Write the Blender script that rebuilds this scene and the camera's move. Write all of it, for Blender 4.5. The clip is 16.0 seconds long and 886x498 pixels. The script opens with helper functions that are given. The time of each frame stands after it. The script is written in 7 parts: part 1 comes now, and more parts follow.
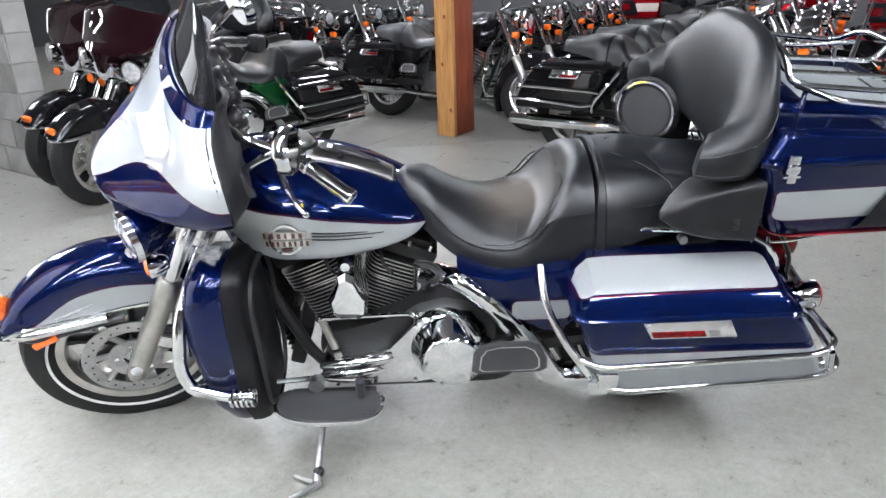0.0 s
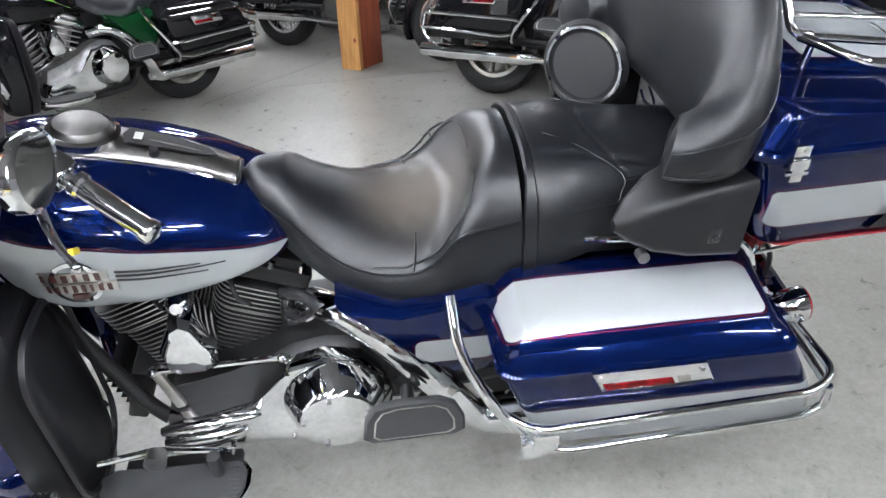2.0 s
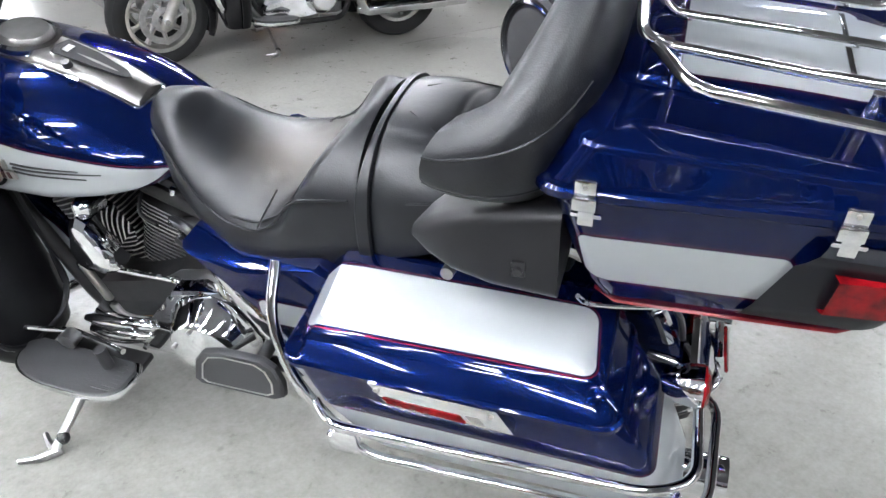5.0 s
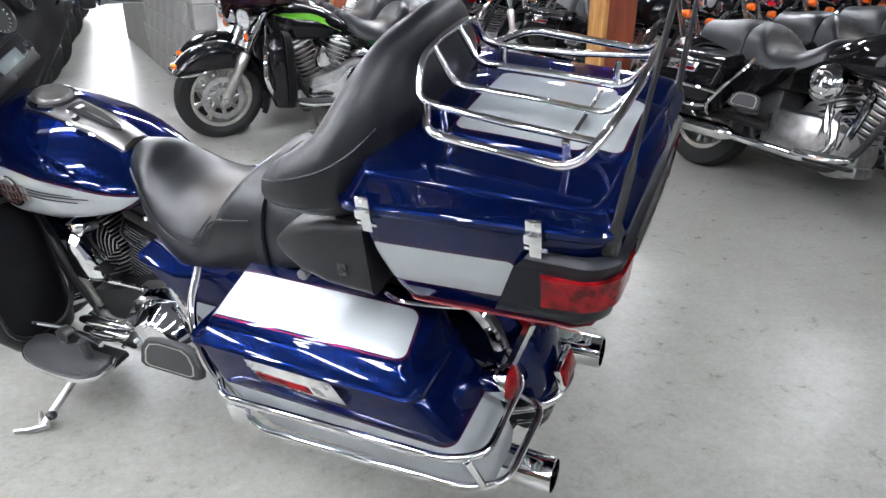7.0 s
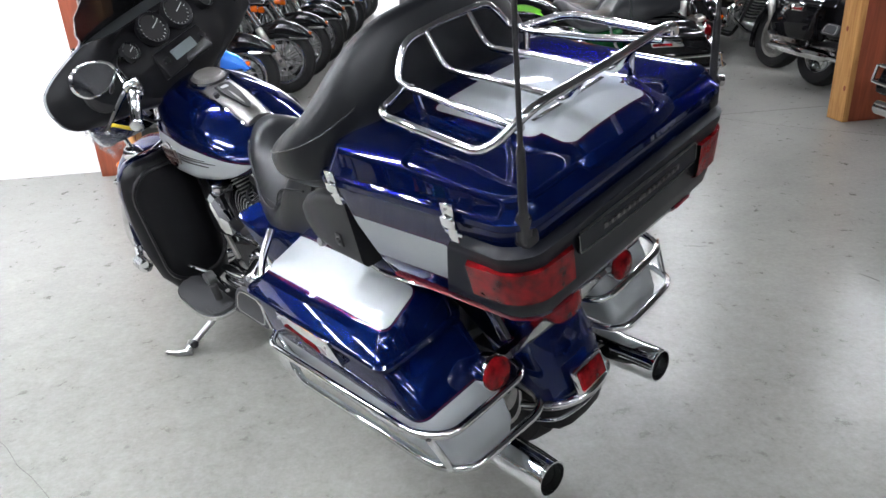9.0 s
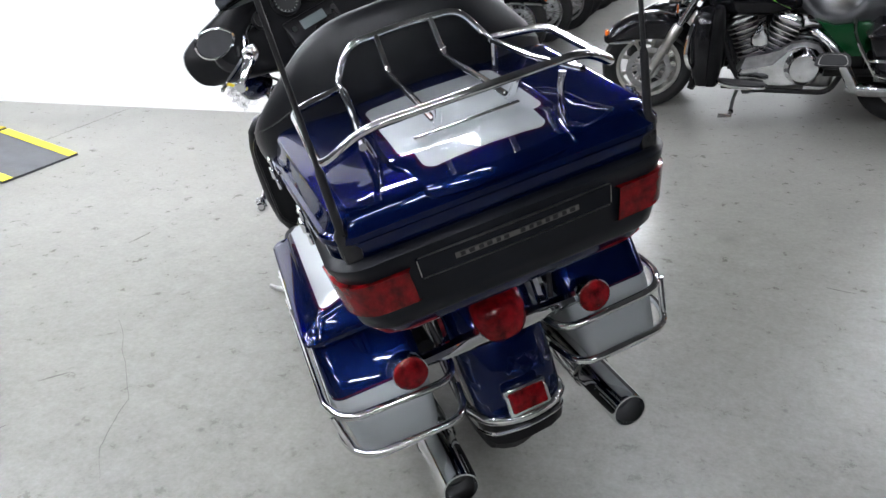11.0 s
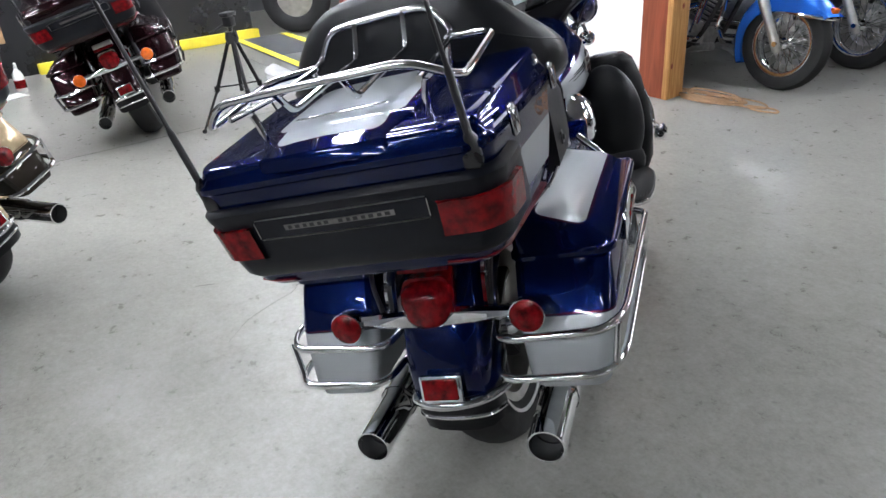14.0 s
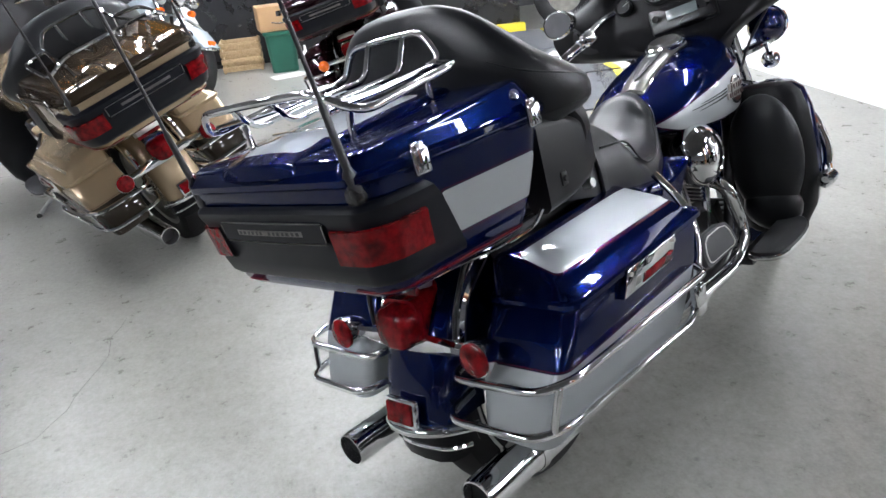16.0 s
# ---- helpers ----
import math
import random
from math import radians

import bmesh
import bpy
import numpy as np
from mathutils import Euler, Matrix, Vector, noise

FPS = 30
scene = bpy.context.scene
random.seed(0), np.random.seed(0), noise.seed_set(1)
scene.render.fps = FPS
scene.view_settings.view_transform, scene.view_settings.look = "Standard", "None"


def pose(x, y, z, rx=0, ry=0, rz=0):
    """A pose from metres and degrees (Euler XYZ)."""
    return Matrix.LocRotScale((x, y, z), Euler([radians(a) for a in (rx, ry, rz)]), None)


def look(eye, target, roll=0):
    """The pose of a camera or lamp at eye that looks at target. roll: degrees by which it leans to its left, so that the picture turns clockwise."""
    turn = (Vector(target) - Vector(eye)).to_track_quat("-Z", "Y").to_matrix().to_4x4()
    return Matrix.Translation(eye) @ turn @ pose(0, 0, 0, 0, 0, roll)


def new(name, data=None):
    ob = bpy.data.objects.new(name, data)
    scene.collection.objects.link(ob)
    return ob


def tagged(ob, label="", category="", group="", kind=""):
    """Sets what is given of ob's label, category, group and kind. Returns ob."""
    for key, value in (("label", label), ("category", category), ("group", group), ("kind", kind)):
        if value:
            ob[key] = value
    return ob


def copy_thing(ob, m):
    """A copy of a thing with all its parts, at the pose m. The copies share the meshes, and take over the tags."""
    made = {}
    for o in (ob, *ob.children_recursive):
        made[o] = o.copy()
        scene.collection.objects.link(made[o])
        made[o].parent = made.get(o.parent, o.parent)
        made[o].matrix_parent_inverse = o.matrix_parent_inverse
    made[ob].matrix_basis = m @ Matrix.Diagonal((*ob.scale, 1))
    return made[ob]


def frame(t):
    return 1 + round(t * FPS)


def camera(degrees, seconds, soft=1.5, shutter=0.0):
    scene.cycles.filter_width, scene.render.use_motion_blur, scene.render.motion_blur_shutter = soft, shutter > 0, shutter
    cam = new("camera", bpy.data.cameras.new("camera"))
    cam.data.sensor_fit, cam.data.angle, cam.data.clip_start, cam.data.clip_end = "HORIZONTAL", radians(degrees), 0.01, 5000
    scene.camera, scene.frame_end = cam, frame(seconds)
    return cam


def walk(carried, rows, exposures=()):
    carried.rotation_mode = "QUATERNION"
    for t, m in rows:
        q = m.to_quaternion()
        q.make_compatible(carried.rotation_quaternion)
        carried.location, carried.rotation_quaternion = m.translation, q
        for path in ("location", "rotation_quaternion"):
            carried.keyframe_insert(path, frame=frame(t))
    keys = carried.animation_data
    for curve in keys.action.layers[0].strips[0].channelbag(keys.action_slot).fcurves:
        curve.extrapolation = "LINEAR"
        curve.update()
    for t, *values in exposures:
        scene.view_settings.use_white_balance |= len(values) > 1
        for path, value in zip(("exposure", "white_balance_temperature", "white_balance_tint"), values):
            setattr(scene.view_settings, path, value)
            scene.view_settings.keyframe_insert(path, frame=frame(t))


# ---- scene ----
cam = camera(64.0, 16.0)
PATH = [
    (0, (0.222, -1.998, 1.284), (0.221, -0.134, 0.559), -2.0),
    (0.5, (0.247, -1.892, 1.276), (0.321, -0.062, 0.473), -1.8),
    (1, (0.261, -1.72, 1.278), (0.408, 0.069, 0.397), -2.1),
    (1.5, (0.279, -1.596, 1.268), (0.457, 0.174, 0.354), -2.7),
    (2, (0.334, -1.452, 1.267), (0.526, 0.307, 0.336), -2.1),
    (2.5, (0.403, -1.333, 1.266), (0.547, 0.427, 0.328), 0.4),
    (3, (0.481, -1.23, 1.248), (0.591, 0.486, 0.227), 1.0),
    (3.5, (0.585, -1.142, 1.247), (0.506, 0.532, 0.156), 0.1),
    (4, (0.726, -1.132, 1.251), (0.344, 0.507, 0.17), -1.8),
    (4.5, (0.9, -1.193, 1.256), (0.399, 0.413, 0.175), 0.9),
    (5, (1.057, -1.282, 1.244), (0.528, 0.357, 0.227), 0.2),
    (5.2, (1.102, -1.315, 1.257), (0.588, 0.334, 0.25), 0.7),
    (7.3, (1.649, -1.451, 1.281), (0.801, 0.184, 0.502), -1.5),
    (7.5, (1.701, -1.42, 1.266), (0.8, 0.191, 0.495), -3.0),
    (8, (1.827, -1.347, 1.262), (0.725, 0.16, 0.545), -5.4),
    (8.5, (1.928, -1.278, 1.253), (0.634, 0.063, 0.527), -4.1),
    (9, (2.013, -1.165, 1.256), (0.637, 0.046, 0.455), -3.3),
    (9.5, (2.096, -1.061, 1.279), (0.656, 0.022, 0.41), -2.3),
    (9.7, (2.124, -1.004, 1.299), (0.649, 0.016, 0.412), -3.0),
    (11.8, (2.469, -0.373, 1.315), (0.681, -0.168, 0.442), -0.8),
    (12, (2.488, -0.31, 1.315), (0.698, -0.201, 0.428), -0.9),
    (12.5, (2.474, -0.147, 1.302), (0.692, -0.211, 0.395), -1.4),
    (13, (2.421, 0.0, 1.317), (0.672, -0.239, 0.377), -2.1),
    (13.5, (2.403, 0.177, 1.329), (0.682, -0.216, 0.391), -2.5),
    (14, (2.396, 0.348, 1.342), (0.711, -0.24, 0.44), -4.0),
    (14.5, (2.324, 0.481, 1.331), (0.69, -0.233, 0.427), -4.6),
    (15, (2.234, 0.585, 1.342), (0.708, -0.306, 0.408), -5.0),
    (15.5, (2.128, 0.733, 1.351), (0.697, -0.341, 0.458), -5.2),
    (16, (2.035, 0.876, 1.356), (0.75, -0.39, 0.49), -5.7),
]
walk(cam, [(t, look(e, g, r)) for t, e, g, r in PATH],
     exposures=[(0.0, 0.19), (2.5, 0.32), (5.0, 0.38), (7.5, 0.12), (9.0, -0.15), (12.0, -0.48), (14.0, -0.34), (16.0, -0.12)])

# ---- world and light ----
world = bpy.data.worlds.new("hall_world")
world.use_nodes = True
scene.world = world
wn = world.node_tree.nodes
sky = wn.new("ShaderNodeTexSky")
sky.sky_type, sky.sun_disc = "NISHITA", False
sky.sun_elevation, sky.sun_rotation = radians(40), radians(120)
world.node_tree.links.new(sky.outputs[0], wn["Background"].inputs[0])
wn["Background"].inputs[1].default_value = 0.12

LAMP_STRENGTH = 180.0
DOOR_GLOW = 5.0


# ---- materials ----
def mat(name):
    m = bpy.data.materials.new(name)
    m.use_nodes = True
    return m, m.node_tree.nodes, m.node_tree.links, m.node_tree.nodes["Principled BSDF"]


def noise_bump(m, scale, strength, dist=0.002, detail=4.0):
    n, l, b = m.node_tree.nodes, m.node_tree.links, m.node_tree.nodes["Principled BSDF"]
    tc, no, bu = n.new("ShaderNodeTexCoord"), n.new("ShaderNodeTexNoise"), n.new("ShaderNodeBump")
    no.inputs["Scale"].default_value, no.inputs["Detail"].default_value = scale, detail
    bu.inputs["Strength"].default_value, bu.inputs["Distance"].default_value = strength, dist
    l.new(tc.outputs["Object"], no.inputs["Vector"])
    l.new(no.outputs["Fac"], bu.inputs["Height"])
    l.new(bu.outputs["Normal"], b.inputs["Normal"])
    return no


def simple(name, col, rough=0.5, metal=0.0, coat=0.0, vary=0.0, vscale=6.0, bump=0.0, bscale=60.0, trans=0.0, spec=0.5):
    m, n, l, b = mat(name)
    b.inputs["Base Color"].default_value = (*col, 1)
    b.inputs["Roughness"].default_value, b.inputs["Metallic"].default_value = rough, metal
    b.inputs["Coat Weight"].default_value, b.inputs["Coat Roughness"].default_value = coat, 0.03
    b.inputs["Transmission Weight"].default_value = trans
    b.inputs["Specular IOR Level"].default_value = spec
    if vary:
        tc, no, mr = n.new("ShaderNodeTexCoord"), n.new("ShaderNodeTexNoise"), n.new("ShaderNodeMapRange")
        no.inputs["Scale"].default_value, no.inputs["Detail"].default_value = vscale, 5
        l.new(tc.outputs["Object"], no.inputs["Vector"])
        mr.inputs["From Min"].default_value, mr.inputs["From Max"].default_value = 0.3, 0.7
        mr.inputs["To Min"].default_value, mr.inputs["To Max"].default_value = 1 - vary, 1 + vary
        l.new(no.outputs["Fac"], mr.inputs["Value"])
        mx = n.new("ShaderNodeMix")
        mx.data_type, mx.blend_type = "RGBA", "MULTIPLY"
        mx.inputs[0].default_value = 1
        mx.inputs[6].default_value = (*col, 1)
        l.new(mr.outputs[0], mx.inputs[7])
        l.new(mx.outputs[2], b.inputs["Base Color"])
        mr2 = n.new("ShaderNodeMapRange")
        mr2.inputs["To Min"].default_value, mr2.inputs["To Max"].default_value = max(0.02, rough * (1 - vary)), min(1, rough * (1 + vary))
        l.new(no.outputs["Fac"], mr2.inputs["Value"])
        l.new(mr2.outputs[0], b.inputs["Roughness"])
    if bump:
        noise_bump(m, bscale, bump)
    return m


class Nodes:
    """Small helper to chain math nodes."""

    def __init__(self, m):
        self.n, self.l = m.node_tree.nodes, m.node_tree.links
        tc = self.n.new("ShaderNodeTexCoord")
        sp = self.n.new("ShaderNodeSeparateXYZ")
        self.l.new(tc.outputs["Object"], sp.inputs[0])
        self.x, self.y, self.z = sp.outputs
        self.tc = tc

    def op(self, kind, *args):
        nd = self.n.new("ShaderNodeMath")
        nd.operation = kind
        for i, a in enumerate(args):
            if isinstance(a, (int, float)):
                nd.inputs[i].default_value = a
            else:
                self.l.new(a, nd.inputs[i])
        return nd.outputs[0]

    def curve(self, src, pts):
        """Piecewise curve through (in, out) pairs."""
        x0, x1 = pts[0][0], pts[-1][0]
        y0 = min(p[1] for p in pts)
        y1 = max(p[1] for p in pts)
        y1 = max(y1, y0 + 1e-4)
        t = self.op("DIVIDE", self.op("SUBTRACT", src, x0), x1 - x0)
        fc = self.n.new("ShaderNodeFloatCurve")
        cv = fc.mapping.curves[0]
        for i, (px_, py_) in enumerate(pts):
            q = ((px_ - x0) / (x1 - x0), (py_ - y0) / (y1 - y0))
            if i == 0:
                cv.points[0].location = q
            elif i == len(pts) - 1:
                cv.points[len(cv.points) - 1].location = q
            else:
                cv.points.new(*q)
        fc.mapping.update()
        self.l.new(t, fc.inputs["Value"])
        return self.op("ADD", self.op("MULTIPLY", fc.outputs[0], y1 - y0), y0)

    def rounded(self, u, v, cu, cv, hu, hv, r):
        """Signed distance to a rounded rectangle."""
        qu = self.op("SUBTRACT", self.op("ABSOLUTE", self.op("SUBTRACT", u, cu)), hu - r)
        qv = self.op("SUBTRACT", self.op("ABSOLUTE", self.op("SUBTRACT", v, cv)), hv - r)
        pu, pv = self.op("MAXIMUM", qu, 0.0), self.op("MAXIMUM", qv, 0.0)
        ln = self.op("SQRT", self.op("ADD", self.op("MULTIPLY", pu, pu), self.op("MULTIPLY", pv, pv)))
        inn = self.op("MINIMUM", self.op("MAXIMUM", qu, qv), 0.0)
        return self.op("SUBTRACT", self.op("ADD", ln, inn), r)

    def soft(self, d, w=0.0008):
        """1 inside (d < 0), 0 outside."""
        mr = self.n.new("ShaderNodeMapRange")
        mr.inputs["From Min"].default_value, mr.inputs["From Max"].default_value = -w, w
        mr.inputs["To Min"].default_value, mr.inputs["To Max"].default_value = 1, 0
        self.l.new(d, mr.inputs["Value"])
        return mr.outputs[0]

    def mix(self, fac, a, b):
        mx = self.n.new("ShaderNodeMix")
        mx.data_type = "RGBA"
        self.l.new(fac, mx.inputs[0])
        for i, c in ((6, a), (7, b)):
            if isinstance(c, tuple):
                mx.inputs[i].default_value = (*c, 1)
            else:
                self.l.new(c, mx.inputs[i])
        return mx.outputs[2]

    def mixf(self, fac, a, b):
        mr = self.n.new("ShaderNodeMapRange")
        mr.inputs["To Min"].default_value, mr.inputs["To Max"].default_value = a, b
        self.l.new(fac, mr.inputs["Value"])
        return mr.outputs[0]


BLUE = (0.0010, 0.0052, 0.038)
SILVER = (0.385, 0.41, 0.415)
MAROON = (0.11, 0.006, 0.016)


def car_paint(name, base, shape=None, accent=SILVER, line=MAROON, metal=0.55, rough=0.24):
    """Metallic two-tone lacquer; shape(Nodes) gives the signed distance of the accent panel (negative inside)."""
    m, n, l, b = mat(name)
    k = Nodes(m)
    col = base
    fl = n.new("ShaderNodeTexVoronoi")
    fl.inputs["Scale"].default_value = 900
    l.new(k.tc.outputs["Object"], fl.inputs["Vector"])
    b.inputs["Metallic"].default_value = metal
    flake = k.mixf(fl.outputs["Distance"], 0.85, 1.25)
    mul = n.new("ShaderNodeMix")
    mul.data_type, mul.blend_type = "RGBA", "MULTIPLY"
    mul.inputs[0].default_value = 1
    mul.inputs[6].default_value = (*base, 1)
    l.new(flake, mul.inputs[7])
    col = mul.outputs[2]
    if shape:
        d = shape(k)
        inside = k.soft(d)
        col = k.mix(inside, col, accent)
        edge = k.soft(k.op("SUBTRACT", k.op("ABSOLUTE", k.op("SUBTRACT", d, 0.0035)), 0.0009), 0.0005)
        col = k.mix(edge, col, line)
        l.new(k.mixf(inside, rough, 0.42), b.inputs["Roughness"])
        l.new(k.mixf(inside, metal, 0.45), b.inputs["Metallic"])
    else:
        b.inputs["Roughness"].default_value = rough
    if isinstance(col, tuple):
        b.inputs["Base Color"].default_value = (*col, 1)
    else:
        l.new(col, b.inputs["Base Color"])
    b.inputs["Specular IOR Level"].default_value = 0.0
    b.inputs["Coat Weight"].default_value, b.inputs["Coat Roughness"].default_value, b.inputs["Coat IOR"].default_value = 1.0, 0.02, 1.36
    b.inputs["Specular Tint"].default_value = (*[min(1.0, 0.25 + 6 * v) for v in base], 1)
    # very slight orange peel
    no, bu = n.new("ShaderNodeTexNoise"), n.new("ShaderNodeBump")
    no.inputs["Scale"].default_value = 90
    bu.inputs["Strength"].default_value, bu.inputs["Distance"].default_value = 0.025, 0.001
    l.new(k.tc.outputs["Object"], no.inputs["Vector"])
    l.new(no.outputs["Fac"], bu.inputs["Height"])
    l.new(bu.outputs["Normal"], b.inputs["Coat Normal"])
    return m


def tank_shape(k):
    up = k.curve(k.x, [(-0.36, 0.80), (-0.30, 0.828), (-0.267, 0.820), (-0.17, 0.806), (-0.09, 0.792), (0.02, 0.771), (0.10, 0.751), (0.155, 0.737), (0.178, 0.727), (0.2, 0.69)])
    lo = k.curve(k.x, [(-0.36, 0.80), (-0.30, 0.74), (-0.27, 0.715), (-0.228, 0.69), (-0.157, 0.676), (-0.02, 0.680), (0.095, 0.692), (0.150, 0.709), (0.178, 0.726), (0.2, 0.76)])
    return k.op("MAXIMUM", k.op("SUBTRACT", k.z, up), k.op("SUBTRACT", lo, k.z))


def fairing_shape(k):
    ay = k.op("ABSOLUTE", k.y)
    zb = k.curve(ay, [(0.0, 0.90), (0.06, 0.927), (0.095, 0.951), (0.125, 0.982), (0.17, 1.008), (0.265, 1.036), (0.387, 1.045), (0.44, 1.043), (0.5, 1.02)])
    return k.op("SUBTRACT", zb, k.z)


def bag_shape(k):
    """Silver panel on the lid's top, and the silver lower body."""
    ay = k.op("ABSOLUTE", k.y)
    skew = k.op("ADD", k.x, k.op("MULTIPLY", k.op("SUBTRACT", ay, 0.278), -0.12))
    lid = k.rounded(skew, ay, 0.782, 0.279, 0.237, 0.054, 0.022)
    lid = k.op("MAXIMUM", lid, k.op("SUBTRACT", 0.609, k.z))
    return k.op("MINIMUM", lid, k.op("SUBTRACT", k.z, 0.487))


def pak_side_shape(k):
    sk = k.op("SUBTRACT", k.x, k.op("MULTIPLY", k.op("SUBTRACT", 0.842, k.z), 0.16))
    d = k.rounded(sk, k.z, 1.112, 0.842, 0.128, 0.041, 0.012)
    return k.op("MAXIMUM", d, k.op("SUBTRACT", k.x, 1.25))


def pak_lid_shape(k):
    """Panel on the raised middle of the lid, narrower at its rear end."""
    front = k.rounded(k.x, k.y, 1.185, 0.0, 0.115, 0.128, 0.02)
    rear = k.rounded(k.x, k.y, 1.290, 0.0, 0.067, 0.106, 0.022)
    return k.op("MAXIMUM", k.op("MINIMUM", front, rear), k.op("SUBTRACT", 0.975, k.z))


def fender_shape(k):
    up = k.curve(k.x, [(-1.1, 0.40), (-0.93, 0.505), (-0.88, 0.535), (-0.853, 0.553), (-0.80, 0.578), (-0.773, 0.584), (-0.70, 0.587), (-0.633, 0.575), (-0.56, 0.548), (-0.50, 0.50), (-0.4, 0.42)])
    side = k.op("SUBTRACT", 0.066, k.op("ABSOLUTE", k.y))
    return k.op("MAXIMUM", k.op("SUBTRACT", k.z, up), side)


def cover_shape(k):
    return k.rounded(k.x, k.z, 0.47, 0.525, 0.075, 0.030, 0.015)


M_BLUE = car_paint("cobalt_lacquer", BLUE)
M_TANK = car_paint("tank_two_tone_lacquer", BLUE, tank_shape)
M_FAIR = car_paint("fairing_two_tone_lacquer", BLUE, fairing_shape, accent=SILVER)
M_BAG = car_paint("saddlebag_two_tone_lacquer", BLUE, bag_shape)
M_PAKS = car_paint("trunk_body_two_tone_lacquer", BLUE, pak_side_shape)
M_PAKL = car_paint("trunk_lid_two_tone_lacquer", BLUE, pak_lid_shape)
M_FEND = car_paint("fender_two_tone_lacquer", BLUE, fender_shape)
M_COVER = car_paint("side_cover_two_tone_lacquer", BLUE, cover_shape)

M_BLACKP = car_paint("gloss_black_lacquer", (0.006, 0.006, 0.007), metal=0.0, rough=0.3)
M_SILVERP = car_paint("silver_blue_lacquer", (0.30, 0.34, 0.37), metal=0.4, rough=0.3)
M_GREENP = car_paint("dark_green_lacquer", (0.004, 0.045, 0.014), metal=0.4)
M_LIME = simple("lime_stripe_paint", (0.16, 0.55, 0.03), 0.3, coat=1.0)
M_REDP = car_paint("deep_red_lacquer", (0.32, 0.006, 0.012), metal=0.4)
M_REDPAK = car_paint("red_lacquer_with_pale_panel", (0.32, 0.006, 0.012), pak_side_shape, accent=(0.62, 0.58, 0.52), metal=0.4)
M_MAROONP = car_paint("maroon_lacquer", (0.012, 0.0035, 0.005), metal=0.4)
M_GOLDP = car_paint("champagne_gold_lacquer", (0.33, 0.25, 0.16), metal=0.6)
M_GOLDBAG = car_paint("gold_over_bronze_lacquer", (0.33, 0.25, 0.16), lambda k: k.op("SUBTRACT", k.z, 0.485), accent=(0.02, 0.016, 0.012), line=(0.10, 0.02, 0.02))
M_GOLDD = car_paint("dark_bronze_lacquer", (0.035, 0.026, 0.018), metal=0.5)
M_SKYP = car_paint("bright_blue_lacquer", (0.02, 0.13, 0.55), metal=0.4)
M_WHITEP = simple("white_lacquer", (0.75, 0.75, 0.72), 0.25, coat=1.0)

M_CHROME = simple("polished_chrome", (0.82, 0.83, 0.84), 0.045, 1.0, vary=0.25, vscale=9)
M_SATIN = simple("satin_aluminium", (0.52, 0.51, 0.48), 0.36, 1.0, vary=0.2, vscale=14)
M_STEEL = simple("brushed_steel", (0.42, 0.42, 0.42), 0.32, 1.0, vary=0.2, vscale=30)
M_ENGINE = simple("black_wrinkle_enamel", (0.011, 0.011, 0.0115), 0.5, 0.2, vary=0.3, vscale=20, bump=0.2, bscale=240)
M_FIN = simple("machined_fin_edge", (0.58, 0.57, 0.55), 0.38, 1.0)
M_PLASTIC = simple("matt_black_plastic", (0.0095, 0.0095, 0.011), 0.42, spec=0.28, vary=0.2, vscale=12, bump=0.12, bscale=500)
M_SHIELD = simple("black_vinyl", (0.006, 0.006, 0.007), 0.40, spec=0.16, vary=0.2, vscale=12, bump=0.12, bscale=400)
M_DARKTRIM = simple("dark_trim_plastic", (0.013, 0.013, 0.0145), 0.28, vary=0.2, vscale=8)
M_RUBBER = simple("tyre_rubber", (0.011, 0.011, 0.0115), 0.7, spec=0.3, vary=0.25, vscale=15, bump=0.2, bscale=160)
M_MAT = simple("ribbed_rubber_mat", (0.02, 0.0205, 0.022), 0.62, vary=0.2, vscale=20, bump=0.2, bscale=200)
M_REDL = simple("red_lens", (0.12, 0.002, 0.004), 0.2, coat=0.3, spec=0.1, vary=0.7, vscale=45, bump=0.5, bscale=160)
M_AMBER = simple("amber_lens", (0.75, 0.13, 0.01), 0.15, coat=1.0, vary=0.2, vscale=50)
M_GLASS = simple("clear_lens", (0.8, 0.82, 0.84), 0.05, 0.6, coat=1.0, vary=0.3, vscale=40)
M_GAUGE = simple("gauge_face", (0.05, 0.05, 0.05), 0.25, coat=1.0)
M_LCD = simple("grey_display", (0.22, 0.26, 0.27), 0.2, coat=1.0)
M_WHITELINE = simple("white_line_paint", (0.6, 0.6, 0.58), 0.4)
M_MESH = simple("speaker_grille_cloth", (0.022, 0.022, 0.024), 0.7, vary=0.15, vscale=40, bump=0.4, bscale=900)
M_EMBLEM = simple("dark_red_enamel", (0.045, 0.010, 0.008), 0.3, coat=0.6)
M_YELLOWT = simple("yellow_tag", (0.75, 0.6, 0.03), 0.5)
M_PEWTER = simple("dark_pewter", (0.24, 0.232, 0.225), 0.33, 1.0, vary=0.2, vscale=25)
M_TINT = simple("tinted_screen", (0.06, 0.062, 0.07), 0.04, trans=0.85)
M_TINT.node_tree.nodes["Principled BSDF"].inputs["IOR"].default_value = 1.12


def film_material():
    m, n, l, b = mat("clear_plastic_film")
    b.inputs["Base Color"].default_value = (0.9, 0.9, 0.92, 1)
    b.inputs["Roughness"].default_value, b.inputs["Alpha"].default_value = 0.12, 0.13
    noise_bump(m, 30, 0.8, 0.01)
    return m


M_FILM = film_material()


